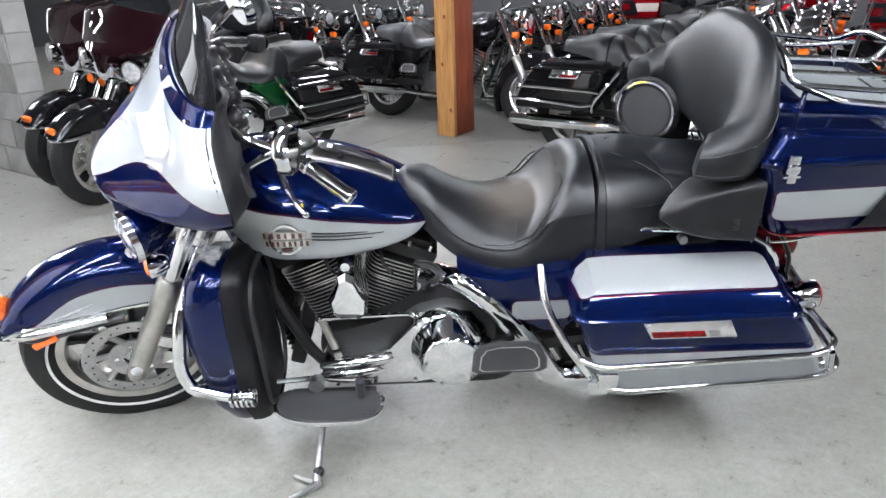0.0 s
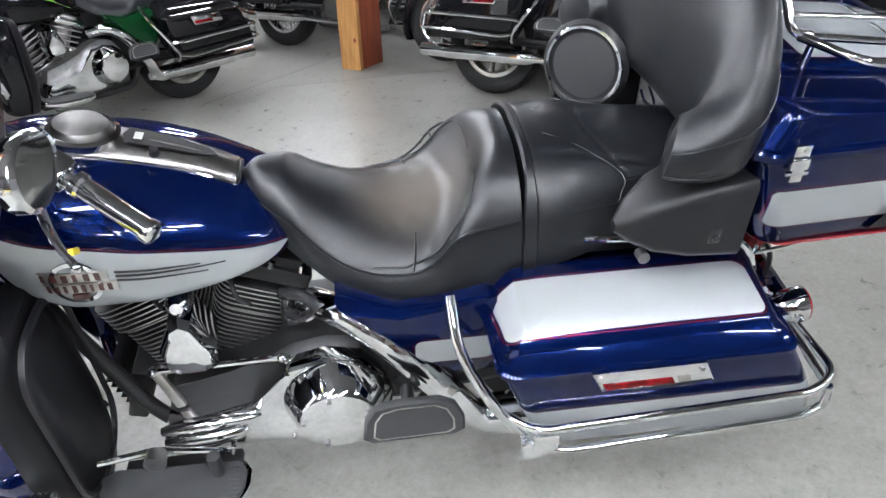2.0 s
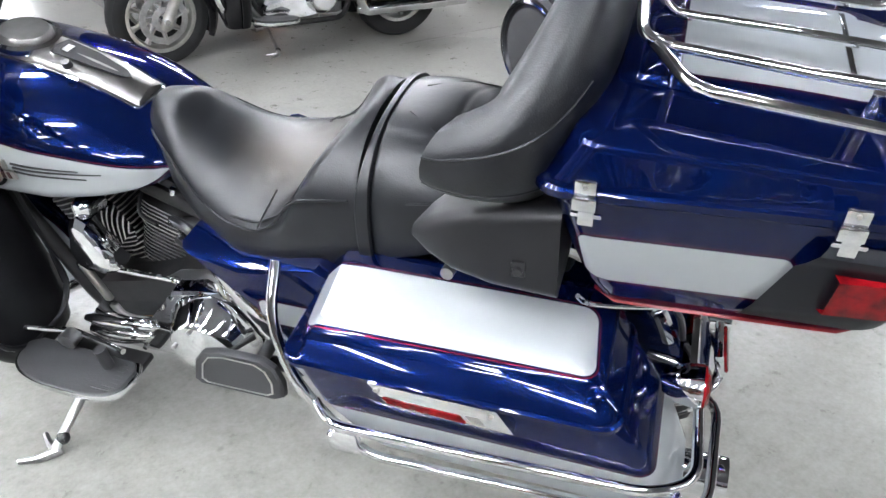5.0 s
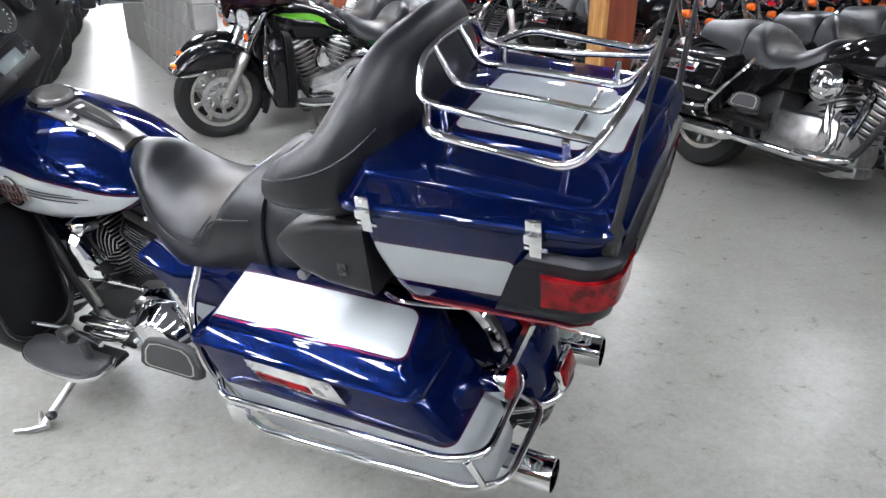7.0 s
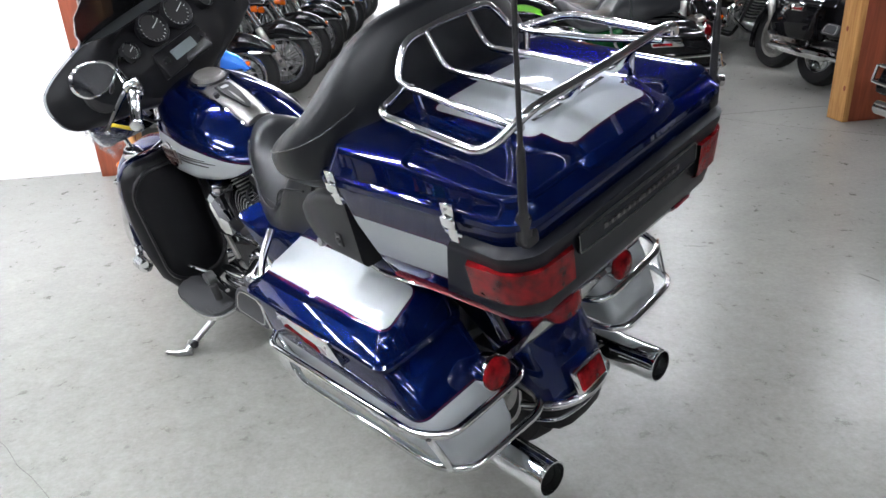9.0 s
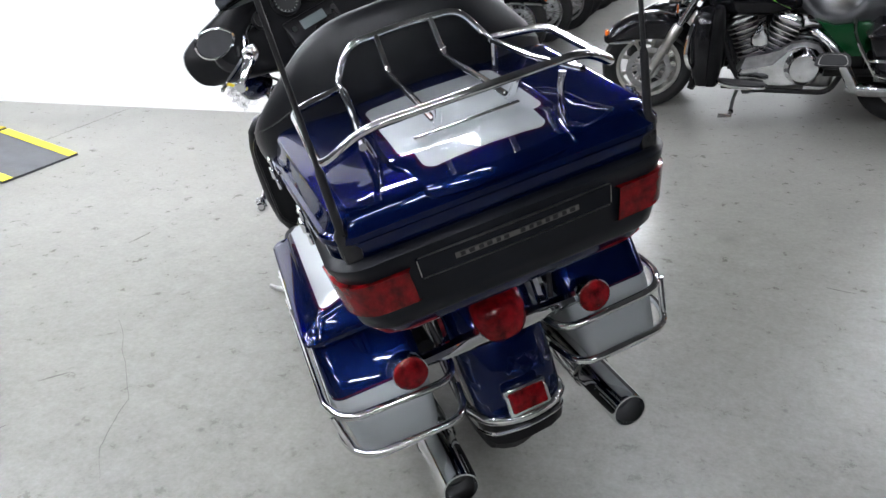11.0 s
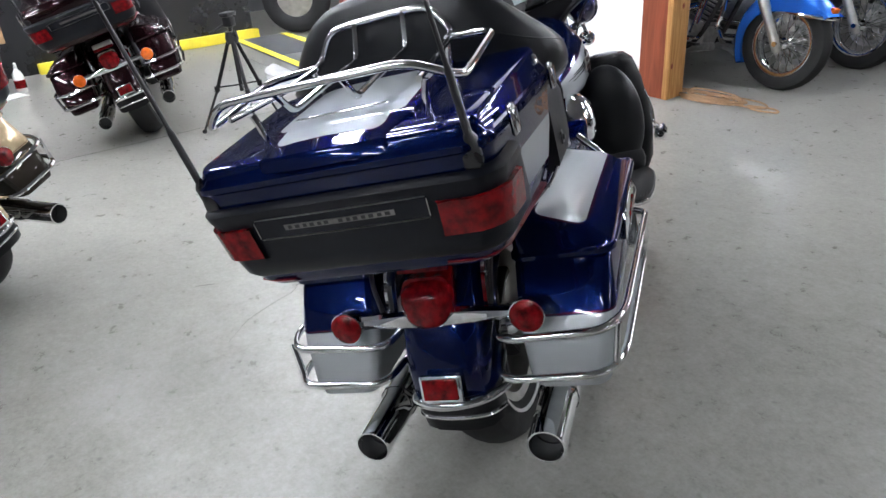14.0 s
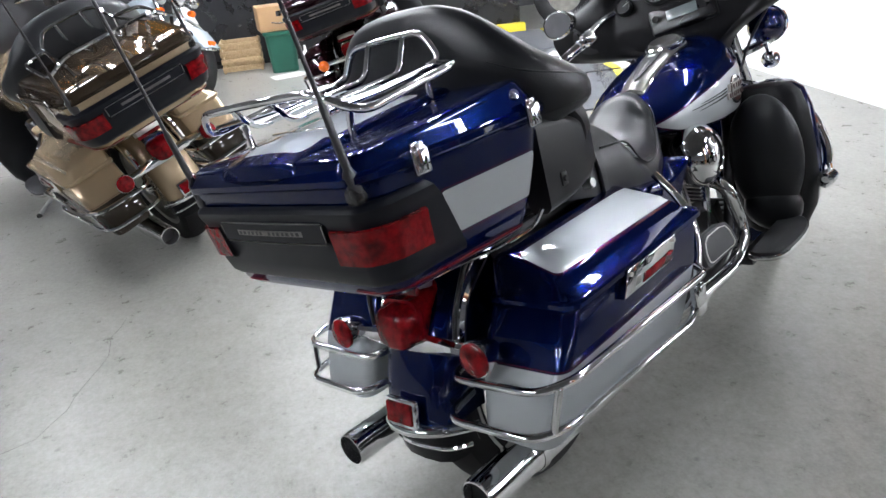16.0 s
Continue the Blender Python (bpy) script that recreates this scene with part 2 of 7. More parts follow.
def leather_material():
    m, n, l, b = mat("worn_black_leather")
    k = Nodes(m)
    vo, no = n.new("ShaderNodeTexVoronoi"), n.new("ShaderNodeTexNoise")
    vo.inputs["Scale"].default_value, no.inputs["Scale"].default_value, no.inputs["Detail"].default_value = 420, 5.0, 6
    l.new(k.tc.outputs["Object"], vo.inputs["Vector"])
    l.new(k.tc.outputs["Object"], no.inputs["Vector"])
    # wear on the rider's sitting area
    dx, dy = k.op("MULTIPLY", k.op("SUBTRACT", k.x, 0.42), 6.0), k.op("MULTIPLY", k.y, 5.6)
    r2 = k.op("ADD", k.op("MULTIPLY", dx, dx), k.op("MULTIPLY", dy, dy))
    wear = k.op("MAXIMUM", k.op("SUBTRACT", 1.0, r2), 0.0)
    wear = k.op("MULTIPLY", k.op("MULTIPLY", wear, wear), k.mixf(no.outputs["Fac"], 0.3, 1.6))
    wear = k.op("MINIMUM", wear, 1.0)
    base = k.mix(no.outputs["Fac"], (0.0044, 0.0050, 0.0066), (0.0082, 0.0090, 0.0112))
    l.new(k.mix(wear, base, (0.085, 0.073, 0.062)), b.inputs["Base Color"])
    l.new(k.mixf(no.outputs["Fac"], 0.29, 0.46), b.inputs["Roughness"])
    bu = n.new("ShaderNodeBump")
    bu.inputs["Strength"].default_value, bu.inputs["Distance"].default_value = 0.16, 0.001
    l.new(vo.outputs["Distance"], bu.inputs["Height"])
    b2 = n.new("ShaderNodeBump")
    b2.inputs["Strength"].default_value, b2.inputs["Distance"].default_value = 0.10, 0.010
    l.new(no.outputs["Fac"], b2.inputs["Height"])
    l.new(bu.outputs["Normal"], b2.inputs["Normal"])
    wr, b3 = n.new("ShaderNodeTexNoise"), n.new("ShaderNodeBump")
    wr.inputs["Scale"].default_value, wr.inputs["Detail"].default_value, wr.inputs["Distortion"].default_value = 26, 4, 1.5
    b3.inputs["Strength"].default_value, b3.inputs["Distance"].default_value = 0.14, 0.003
    l.new(k.tc.outputs["Object"], wr.inputs["Vector"])
    l.new(wr.outputs["Fac"], b3.inputs["Height"])
    l.new(b2.outputs["Normal"], b3.inputs["Normal"])
    l.new(b3.outputs["Normal"], b.inputs["Normal"])
    b.inputs["Specular IOR Level"].default_value = 0.40
    return m


M_LEATHER = leather_material()


def concrete_floor():
    m, n, l, b = mat("polished_concrete")
    k = Nodes(m)

    def tex(scale, detail, rough=0.55):
        t = n.new("ShaderNodeTexNoise")
        t.inputs["Scale"].default_value, t.inputs["Detail"].default_value, t.inputs["Roughness"].default_value = scale, detail, rough
        l.new(k.tc.outputs["Object"], t.inputs["Vector"])
        return t.outputs["Fac"]

    big, mid, fine = tex(0.55, 5), tex(3.2, 8, 0.62), tex(45, 6)
    n12 = tex(13, 7, 0.7)
    speck = tex(110, 3, 0.6)
    f = k.op("ADD", k.op("ADD", k.op("MULTIPLY", big, 0.30), k.op("MULTIPLY", mid, 0.14)), k.op("ADD", k.op("MULTIPLY", n12, 0.20), k.op("ADD", k.op("MULTIPLY", fine, 0.20), k.op("MULTIPLY", speck, 0.16))))
    ramp = n.new("ShaderNodeValToRGB")
    e = ramp.color_ramp.elements
    e[0].position, e[0].color = 0.38, (0.162, 0.160, 0.144, 1)
    e[1].position, e[1].color = 0.62, (0.298, 0.295, 0.272, 1)
    l.new(f, ramp.inputs[0])
    col = ramp.outputs[0]
    # scattered oil spots
    vo = n.new("ShaderNodeTexVoronoi")
    vo.inputs["Scale"].default_value = 1.6
    l.new(k.tc.outputs["Object"], vo.inputs["Vector"])
    wob = k.op("ADD", vo.outputs["Distance"], k.op("MULTIPLY", k.op("SUBTRACT", mid, 0.5), 0.14))
    spot = n.new("ShaderNodeMapRange")
    spot.inputs["From Min"].default_value, spot.inputs["From Max"].default_value = 0.0, 0.10
    spot.inputs["To Min"].default_value, spot.inputs["To Max"].default_value = 0.45, 0.0
    l.new(wob, spot.inputs["Value"])
    col = k.mix(spot.outputs[0], col, (0.12, 0.12, 0.117))
    # pale scuffs
    sc = tex(9.0, 3, 0.4)
    scuff = n.new("ShaderNodeMapRange")
    scuff.inputs["From Min"].default_value, scuff.inputs["From Max"].default_value = 0.66, 0.74
    scuff.inputs["To Min"].default_value, scuff.inputs["To Max"].default_value = 0.0, 0.12
    l.new(sc, scuff.inputs["Value"])
    col = k.mix(scuff.outputs[0], col, (0.36, 0.352, 0.328))
    # small dark specks and drips
    for sc_, lim, dark in ((7.0, 0.05, (0.10, 0.098, 0.092)), (19.0, 0.07, (0.15, 0.147, 0.14))):
        v2 = n.new("ShaderNodeTexVoronoi")
        v2.inputs["Scale"].default_value = sc_
        l.new(k.tc.outputs["Object"], v2.inputs["Vector"])
        sp = n.new("ShaderNodeMapRange")
        sp.inputs["From Min"].default_value, sp.inputs["From Max"].default_value = lim * 0.4, lim * 1.6
        sp.inputs["To Min"].default_value, sp.inputs["To Max"].default_value = 0.55, 0.0
        l.new(k.op("ADD", v2.outputs["Distance"], k.op("MULTIPLY", k.op("SUBTRACT", n12, 0.5), 0.06)), sp.inputs["Value"])
        col = k.mix(sp.outputs[0], col, dark)
    l.new(col, b.inputs["Base Color"])
    l.new(k.mixf(n12, 0.20, 0.40), b.inputs["Roughness"])
    bu = n.new("ShaderNodeBump")
    bu.inputs["Strength"].default_value, bu.inputs["Distance"].default_value = 0.10, 0.002
    l.new(fine, bu.inputs["Height"])
    l.new(bu.outputs["Normal"], b.inputs["Normal"])
    b.inputs["Specular IOR Level"].default_value = 0.30
    return m


M_FLOOR = concrete_floor()
M_JOINT = simple("floor_joint_filler", (0.13, 0.128, 0.12), 0.8, vary=0.3, vscale=5)
M_WALLW = simple("white_wall_paint", (0.82, 0.82, 0.80), 0.6, vary=0.03, vscale=2, bump=0.1, bscale=40)
M_BLOCK = simple("grey_concrete_block", (0.27, 0.265, 0.255), 0.85, vary=0.2, vscale=5, bump=0.5, bscale=90)
M_MORTAR = simple("mortar", (0.20, 0.195, 0.185), 0.9, vary=0.15, vscale=8)
M_GREYWALL = simple("grey_painted_wall", (0.075, 0.076, 0.08), 0.7, vary=0.15, vscale=1.2)
M_STRIP = simple("dark_red_strip", (0.11, 0.002, 0.004), 0.3, spec=0.2, vary=0.3, vscale=20)
M_NAVYTRIM = simple("navy_black_trim", (0.005, 0.0058, 0.009), 0.38, spec=0.2, vary=0.2, vscale=8)
M_CEIL = simple("ceiling_board", (0.09, 0.09, 0.09), 0.8, vary=0.1, vscale=2)
M_LAMPB = simple("white_enamel", (0.8, 0.8, 0.78), 0.4)


def wood_material(name, c0, c1, axis_scale=(14, 14, 1.2)):
    m, n, l, b = mat(name)
    k = Nodes(m)
    mp, no, no2 = n.new("ShaderNodeMapping"), n.new("ShaderNodeTexNoise"), n.new("ShaderNodeTexNoise")
    mp.inputs["Scale"].default_value = axis_scale
    l.new(k.tc.outputs["Object"], mp.inputs["Vector"])
    l.new(mp.outputs[0], no.inputs["Vector"])
    no.inputs["Scale"].default_value, no.inputs["Detail"].default_value, no.inputs["Distortion"].default_value = 2.2, 7, 1.2
    no2.inputs["Scale"].default_value = 2.0
    l.new(k.tc.outputs["Object"], no2.inputs["Vector"])
    f = k.op("ADD", k.op("MULTIPLY", no.outputs["Fac"], 0.75), k.op("MULTIPLY", no2.outputs["Fac"], 0.25))
    ramp = n.new("ShaderNodeValToRGB")
    e = ramp.color_ramp.elements
    e[0].position, e[0].color = 0.32, (*c0, 1)
    e[1].position, e[1].color = 0.66, (*c1, 1)
    l.new(f, ramp.inputs[0])
    l.new(ramp.outputs[0], b.inputs["Base Color"])
    b.inputs["Roughness"].default_value = 0.6
    bu = n.new("ShaderNodeBump")
    bu.inputs["Strength"].default_value, bu.inputs["Distance"].default_value = 0.25, 0.003
    l.new(no.outputs["Fac"], bu.inputs["Height"])
    l.new(bu.outputs["Normal"], b.inputs["Normal"])
    return m


M_PINE = wood_material("orange_pine", (0.33, 0.14, 0.035), (0.60, 0.33, 0.12))
M_REDWOOD = wood_material("oxblood_stained_timber", (0.17, 0.035, 0.014), (0.29, 0.066, 0.028))
M_CRATE = wood_material("raw_crate_wood", (0.30, 0.20, 0.10), (0.50, 0.36, 0.20), (1.2, 14, 14))


def glow(name, col, strength):
    m = bpy.data.materials.new(name)
    m.use_nodes = True
    n, l = m.node_tree.nodes, m.node_tree.links
    n.remove(n["Principled BSDF"])
    e = n.new("ShaderNodeEmission")
    e.inputs[0].default_value, e.inputs[1].default_value = (*col, 1), strength
    l.new(e.outputs[0], n["Material Output"].inputs[0])
    return m


M_TUBE = glow("fluorescent_tube_glow", (0.925, 0.955, 1.03), LAMP_STRENGTH)
M_DAY = glow("bright_daylight_backdrop", (0.93, 0.96, 1.0), DOOR_GLOW)
M_CARD = simple("brown_cardboard", (0.36, 0.22, 0.11), 0.8, vary=0.12, vscale=4)
M_BINGREEN = simple("dark_green_plastic", (0.012, 0.09, 0.06), 0.45, vary=0.15, vscale=4)
M_YELLOW = simple("yellow_safety_paint", (0.80, 0.66, 0.05), 0.55, vary=0.12, vscale=6)
M_DIAMOND = simple("dark_tread_plate", (0.10, 0.105, 0.115), 0.5, 0.4, vary=0.2, vscale=9, bump=0.5, bscale=90)
M_LIFTSIDE = simple("pale_grey_steel", (0.42, 0.42, 0.41), 0.5, vary=0.15, vscale=5)
M_CORD = simple("tan_rope", (0.36, 0.22, 0.12), 0.8, vary=0.2, vscale=30)
M_PAPER = simple("paper_sheet", (0.6, 0.6, 0.58), 0.8)
M_GREYBOX = simple("grey_steel_box", (0.35, 0.35, 0.34), 0.45, 0.4)


# ---- mesh tools ----
def part(name, bm, material, parent=None, label="", m=None, angle=38, bevel=0.0):
    """Links a bmesh as one mesh object under a thing or a part."""
    bmesh.ops.recalc_face_normals(bm, faces=bm.faces)
    me = bpy.data.meshes.new(name)
    bm.to_mesh(me)
    bm.free()
    me.polygons.foreach_set("use_smooth", [True] * len(me.polygons))
    me.set_sharp_from_angle(angle=radians(angle))
    me.materials.append(material)
    ob = new(name, me)
    if parent is not None:
        ob.parent = parent
    if m is not None:
        ob.matrix_local = m
    if label:
        tagged(ob, label)
    return ob


def loft(bm, rings, closed=True, cap=(True, True)):
    vs = [[bm.verts.new(p) for p in ring] for ring in rings]
    n = len(vs[0])
    for a, b in zip(vs, vs[1:]):
        for i in range(n if closed else n - 1):
            j = (i + 1) % n
            bm.faces.new((a[i], a[j], b[j], b[i]))
    if closed and cap[0]:
        bm.faces.new(list(reversed(vs[0])))
    if closed and cap[1]:
        bm.faces.new(vs[-1])
    return vs


def frame_of(d):
    d = Vector(d).normalized()
    a = Vector((0, 0, 1)) if abs(d.z) < 0.9 else Vector((1, 0, 0))
    u = d.cross(a).normalized()
    return u, d.cross(u).normalized(), d


def cyl(bm, p, q, r0, r1=None, n=20, cap=True):
    r1 = r0 if r1 is None else r1
    p, q = Vector(p), Vector(q)
    u, v, d = frame_of(q - p)
    c = [(math.cos(2 * math.pi * i / n), math.sin(2 * math.pi * i / n)) for i in range(n)]
    loft(bm, [[p + (u * a + v * b) * r0 for a, b in c], [q + (u * a + v * b) * r1 for a, b in c]], cap=(cap, cap))


def lathe(bm, prof, origin, axis, n=32, close=False, cap=True):
    """Turns (radius, height) pairs round an axis."""
    o = Vector(origin)
    u, v, d = frame_of(axis)
    c = [(math.cos(2 * math.pi * i / n), math.sin(2 * math.pi * i / n)) for i in range(n)]
    rings = [[o + d * h + (u * a + v * b) * max(r, 0.0004) for a, b in c] for r, h in prof]
    if close:
        rings.append(rings[0])
        vs = loft(bm, rings[:-1], cap=(False, False))
        for i in range(n):
            j = (i + 1) % n
            bm.faces.new((vs[-1][i], vs[-1][j], vs[0][j], vs[0][i]))
    else:
        loft(bm, rings, cap=(cap, cap))


def rounded_path(pts, rad, k=5):
    pts = [Vector(p) for p in pts]
    out = [pts[0]]
    for a, b, c in zip(pts, pts[1:], pts[2:]):
        r = min(rad, (b - a).length * 0.48, (c - b).length * 0.48)
        s, e = b + (a - b).normalized() * r, b + (c - b).normalized() * r
        for i in range(k + 1):
            t = i / k
            out.append(s * (1 - t) ** 2 + b * 2 * t * (1 - t) + e * t * t)
    out.append(pts[-1])
    return out


def tube(bm, pts, r, n=10, rad=0.04, k=5, radii=None):
    path = rounded_path(pts, rad, k) if len(pts) > 2 else [Vector(p) for p in pts]
    d0 = (path[1] - path[0]).normalized()
    u, v, _ = frame_of(d0)
    rings = []
    for i, p in enumerate(path):
        a = path[max(i - 1, 0)]
        b = path[min(i + 1, len(path) - 1)]
        d = (b - a).normalized()
        u = (u - d * u.dot(d)).normalized()
        v = d.cross(u)
        rr = r if radii is None else radii[0] + (radii[1] - radii[0]) * i / (len(path) - 1)
        rings.append([p + (u * math.cos(2 * math.pi * j / n) + v * math.sin(2 * math.pi * j / n)) * rr for j in range(n)])
    loft(bm, rings)


def box(bm, c, s, bevel=0.0, m=None, seg=2):
    ret = bmesh.ops.create_cube(bm, size=1.0)
    vs = ret["verts"]
    bmesh.ops.scale(bm, vec=s, verts=vs)
    if bevel:
        es = list({e for v in vs for e in v.link_edges})
        r = bmesh.ops.bevel(bm, geom=es, offset=bevel, segments=seg, affect="EDGES", profile=0.5)
        vs = list({v for f in r["faces"] for v in f.verts} | {v for v in vs if v.is_valid})
    t = Matrix.Translation(c) if m is None else Matrix.Translation(c) @ m
    bmesh.ops.transform(bm, matrix=t, verts=vs)


def ball(bm, c, r, n=16, m=None):
    rings = n // 2
    ret = bmesh.ops.create_uvsphere(bm, u_segments=n, v_segments=rings, radius=1.0)
    s = r if isinstance(r, (tuple, list)) else (r, r, r)
    bmesh.ops.transform(bm, matrix=Matrix.Translation(c) @ (m or Matrix()) @ Matrix.Diagonal((*s, 1)), verts=ret["verts"])


def rrect(x0, x1, y0, y1, r, z, n=5):
    """Rounded rectangle ring; z may be a function of x and y."""
    r = min(r, (x1 - x0) * 0.49, (y1 - y0) * 0.49)
    out = []
    for cx, cy, a0 in ((x1 - r, y1 - r, 0), (x0 + r, y1 - r, 90), (x0 + r, y0 + r, 180), (x1 - r, y0 + r, 270)):
        for i in range(n + 1):
            a = radians(a0 + 90 * i / n)
            x, y = cx + r * math.cos(a), cy + r * math.sin(a)
            out.append(Vector((x, y, z(x, y) if callable(z) else z)))
    return out


def arch_ring(x, hw, zb, zt, n=24, e=2.6, dip=None):
    """Closed cross-section at x: flat-ish bottom, domed top."""
    out = []
    for i in range(n + 1):
        a = math.pi * i / n
        c, s = math.cos(a), math.sin(a)
        y = hw * math.copysign(abs(c) ** (2 / e), c)
        top = zt if dip is None else dip(x, y)
        out.append(Vector((x, y, zb + (top - zb) * abs(s) ** (2 / e))))
    m = 6
    for i in range(1, m):
        out.append(Vector((x, -hw + 2 * hw * i / m, zb)))
    return out


def interp(x, pts):
    """Smooth monotone curve through (x, value) pairs."""
    if x <= pts[0][0]:
        return pts[0][1]
    if x >= pts[-1][0]:
        return pts[-1][1]
    i = next(j for j in range(len(pts) - 1) if x <= pts[j + 1][0])

    def slope(j):
        return (pts[j + 1][1] - pts[j][1]) / (pts[j + 1][0] - pts[j][0])

    def tangent(j):
        if j == 0 or j == len(pts) - 1:
            return slope(min(j, len(pts) - 2))
        p, q = slope(j - 1), slope(j)
        return 0.0 if p * q <= 0 else 2 * p * q / (p + q)

    (a, p), (b, q) = pts[i], pts[i + 1]
    h = b - a
    t = (x - a) / h
    return p * (1 + 2 * t) * (1 - t) ** 2 + h * tangent(i) * t * (1 - t) ** 2 + q * t * t * (3 - 2 * t) + h * tangent(i + 1) * t * t * (t - 1)


def nb():
    return bmesh.new()


# ---- motorcycles ----
WHEEL_F, R_F = Vector((-0.722, 0, 0.298)), 0.305
WHEEL_R, R_R = Vector((0.845, 0, 0.316)), 0.317
HEAD, RAKE = Vector((-0.336, 0, 0.95)), Vector((0.438, 0, 0.899)).normalized()


def steer_matrix(deg):
    return Matrix.Translation(HEAD) @ Matrix.Rotation(radians(deg), 4, RAKE) @ Matrix.Translation(-HEAD)


def wheel(name, parent, c, r, width, m, S, rotor=True, laced=False):
    n = 56 if S["fine"] else 32
    hub = tagged(new(name), S["wheel_label"])
    hub.parent = parent
    if m is not None:
        hub.matrix_local = m
    rr, w = 0.212, width / 2
    bm = nb()
    t = r - rr
    prof = [(rr - 0.004, -w * 0.72), (rr + t * 0.25, -w * 0.97), (rr + t * 0.55, -w), (rr + t * 0.82, -w * 0.86), (r - 0.006, -w * 0.5), (r, -w * 0.16),
            (r, w * 0.16), (r - 0.006, w * 0.5), (rr + t * 0.82, w * 0.86), (rr + t * 0.55, w), (rr + t * 0.25, w * 0.97), (rr - 0.004, w * 0.72)]
    lathe(bm, prof, c, (0, 1, 0), n, close=True)
    part("tyre", bm, M_RUBBER, hub, "black road tyre")
    if S["whitewall"]:
        for s in (-1, 1):
            bm = nb()
            lathe(bm, [(rr + t * 0.19, s * (w * 0.935)), (rr + t * 0.19, s * (w * 0.965 + 0.001)), (rr + t * 0.27, s * (w * 0.985 + 0.001)), (rr + t * 0.27, s * (w * 0.96))], c, (0, 1, 0), n, close=True)
            part("whitewall_line", bm, M_WHITELINE, hub)
    bm = nb()
    lathe(bm, [(rr + 0.006, -w * 0.74), (rr - 0.004, -w * 0.78), (rr - 0.022, -w * 0.7), (rr - 0.03, -w * 0.3), (rr - 0.03, w * 0.3), (rr - 0.022, w * 0.7), (rr - 0.004, w * 0.78), (rr + 0.006, w * 0.74)], c, (0, 1, 0), n, close=True)
    part("rim", bm, M_CHROME if laced else M_SATIN, hub)
    bm = nb()
    lathe(bm, [(0.0, -0.07), (0.03, -0.07), (0.045, -0.05), (0.04, 0.0), (0.045, 0.05), (0.03, 0.07), (0.0, 0.07)], c, (0, 1, 0), 24)
    part("hub", bm, M_CHROME, hub)
    bm = nb()
    if laced:
        for i in range(40):
            a = 2 * math.pi * i / 40
            s = -1 if i % 2 else 1
            b = a + (0.35 if (i // 2) % 2 else -0.35)
            cyl(bm, c + Vector((0.04 * math.cos(b), s * 0.045, 0.04 * math.sin(b))), c + Vector((0.188 * math.cos(a), s * 0.01, 0.188 * math.sin(a))), 0.0022, n=5)
        part("spokes", bm, M_CHROME, hub)
    else:
        for i in range(9):
            a = 2 * math.pi * i / 9
            d = Vector((math.cos(a), 0, math.sin(a)))
            e = Vector((-math.sin(a), 0, math.cos(a)))
            rings = []
            for q, hw, ht in ((0.03, 0.017, 0.022), (0.09, 0.012, 0.018), (0.15, 0.010, 0.016), (0.19, 0.018, 0.022)):
                rings.append([c + d * q + e * (hw * x) + Vector((0, ht * y, 0)) for x, y in ((-1, -0.6), (-0.6, -1), (0.6, -1), (1, -0.6), (1, 0.6), (0.6, 1), (-0.6, 1), (-1, 0.6))])
            loft(bm, rings)
        part("cast_spokes", bm, M_ENGINE if S["fine"] else M_SATIN, hub)
    if rotor:
        for s in ((-1, 1) if S["fine"] else (-1,)):
            bm = nb()
            yy = s * 0.078
            lathe(bm, [(0.108, yy - 0.0025), (0.146, yy - 0.0025), (0.146, yy + 0.0025), (0.108, yy + 0.0025)], c, (0, 1, 0), 48, close=True)
            disc = part("brake_rotor", bm, M_STEEL, hub, "drilled steel brake disc")
            bm = nb()
            lathe(bm, [(0.035, yy - 0.004), (0.075, yy - 0.004), (0.075, yy + 0.004), (0.035, yy + 0.004)], c, (0, 1, 0), 36, close=True)
            part("rotor_carrier", bm, M_STEEL, hub)
            for i in range(7):
                a = 2 * math.pi * i / 7
                d, e = Vector((math.cos(a), 0, math.sin(a))), Vector((-math.sin(a), 0, math.cos(a)))
                bm = nb()
                p, q = c + d * 0.07 + Vector((0, yy, 0)), c + d * 0.112 + e * 0.02 + Vector((0, yy, 0))
                cyl(bm, p, q, 0.009, n=6)
                part("rotor_arm", bm, M_STEEL, hub)
            if S["fine"]:
                # dark plugs, slightly proud, stand in for the shaded drill holes
                bm = nb()
                for i in range(30):
                    a = 2 * math.pi * i / 30
                    q = 0.120 + 0.007 * (i % 3)
                    p = c + Vector((q * math.cos(a), yy, q * math.sin(a)))
                    cyl(bm, p - Vector((0, 0.0031, 0)), p + Vector((0, 0.0031, 0)), 0.0035, n=8)
                part("hole_plugs", bm, M_ENGINE, disc)
                for i in range(5):
                    a = 2 * math.pi * i / 5 + 0.3
                    bm = nb()
                    p = c + Vector((0.052 * math.cos(a), yy, 0.052 * math.sin(a)))
                    cyl(bm, p, p + Vector((0, s * 0.01, 0)), 0.008, n=6)
                    part("bolt", bm, M_CHROME, disc)
    return hub


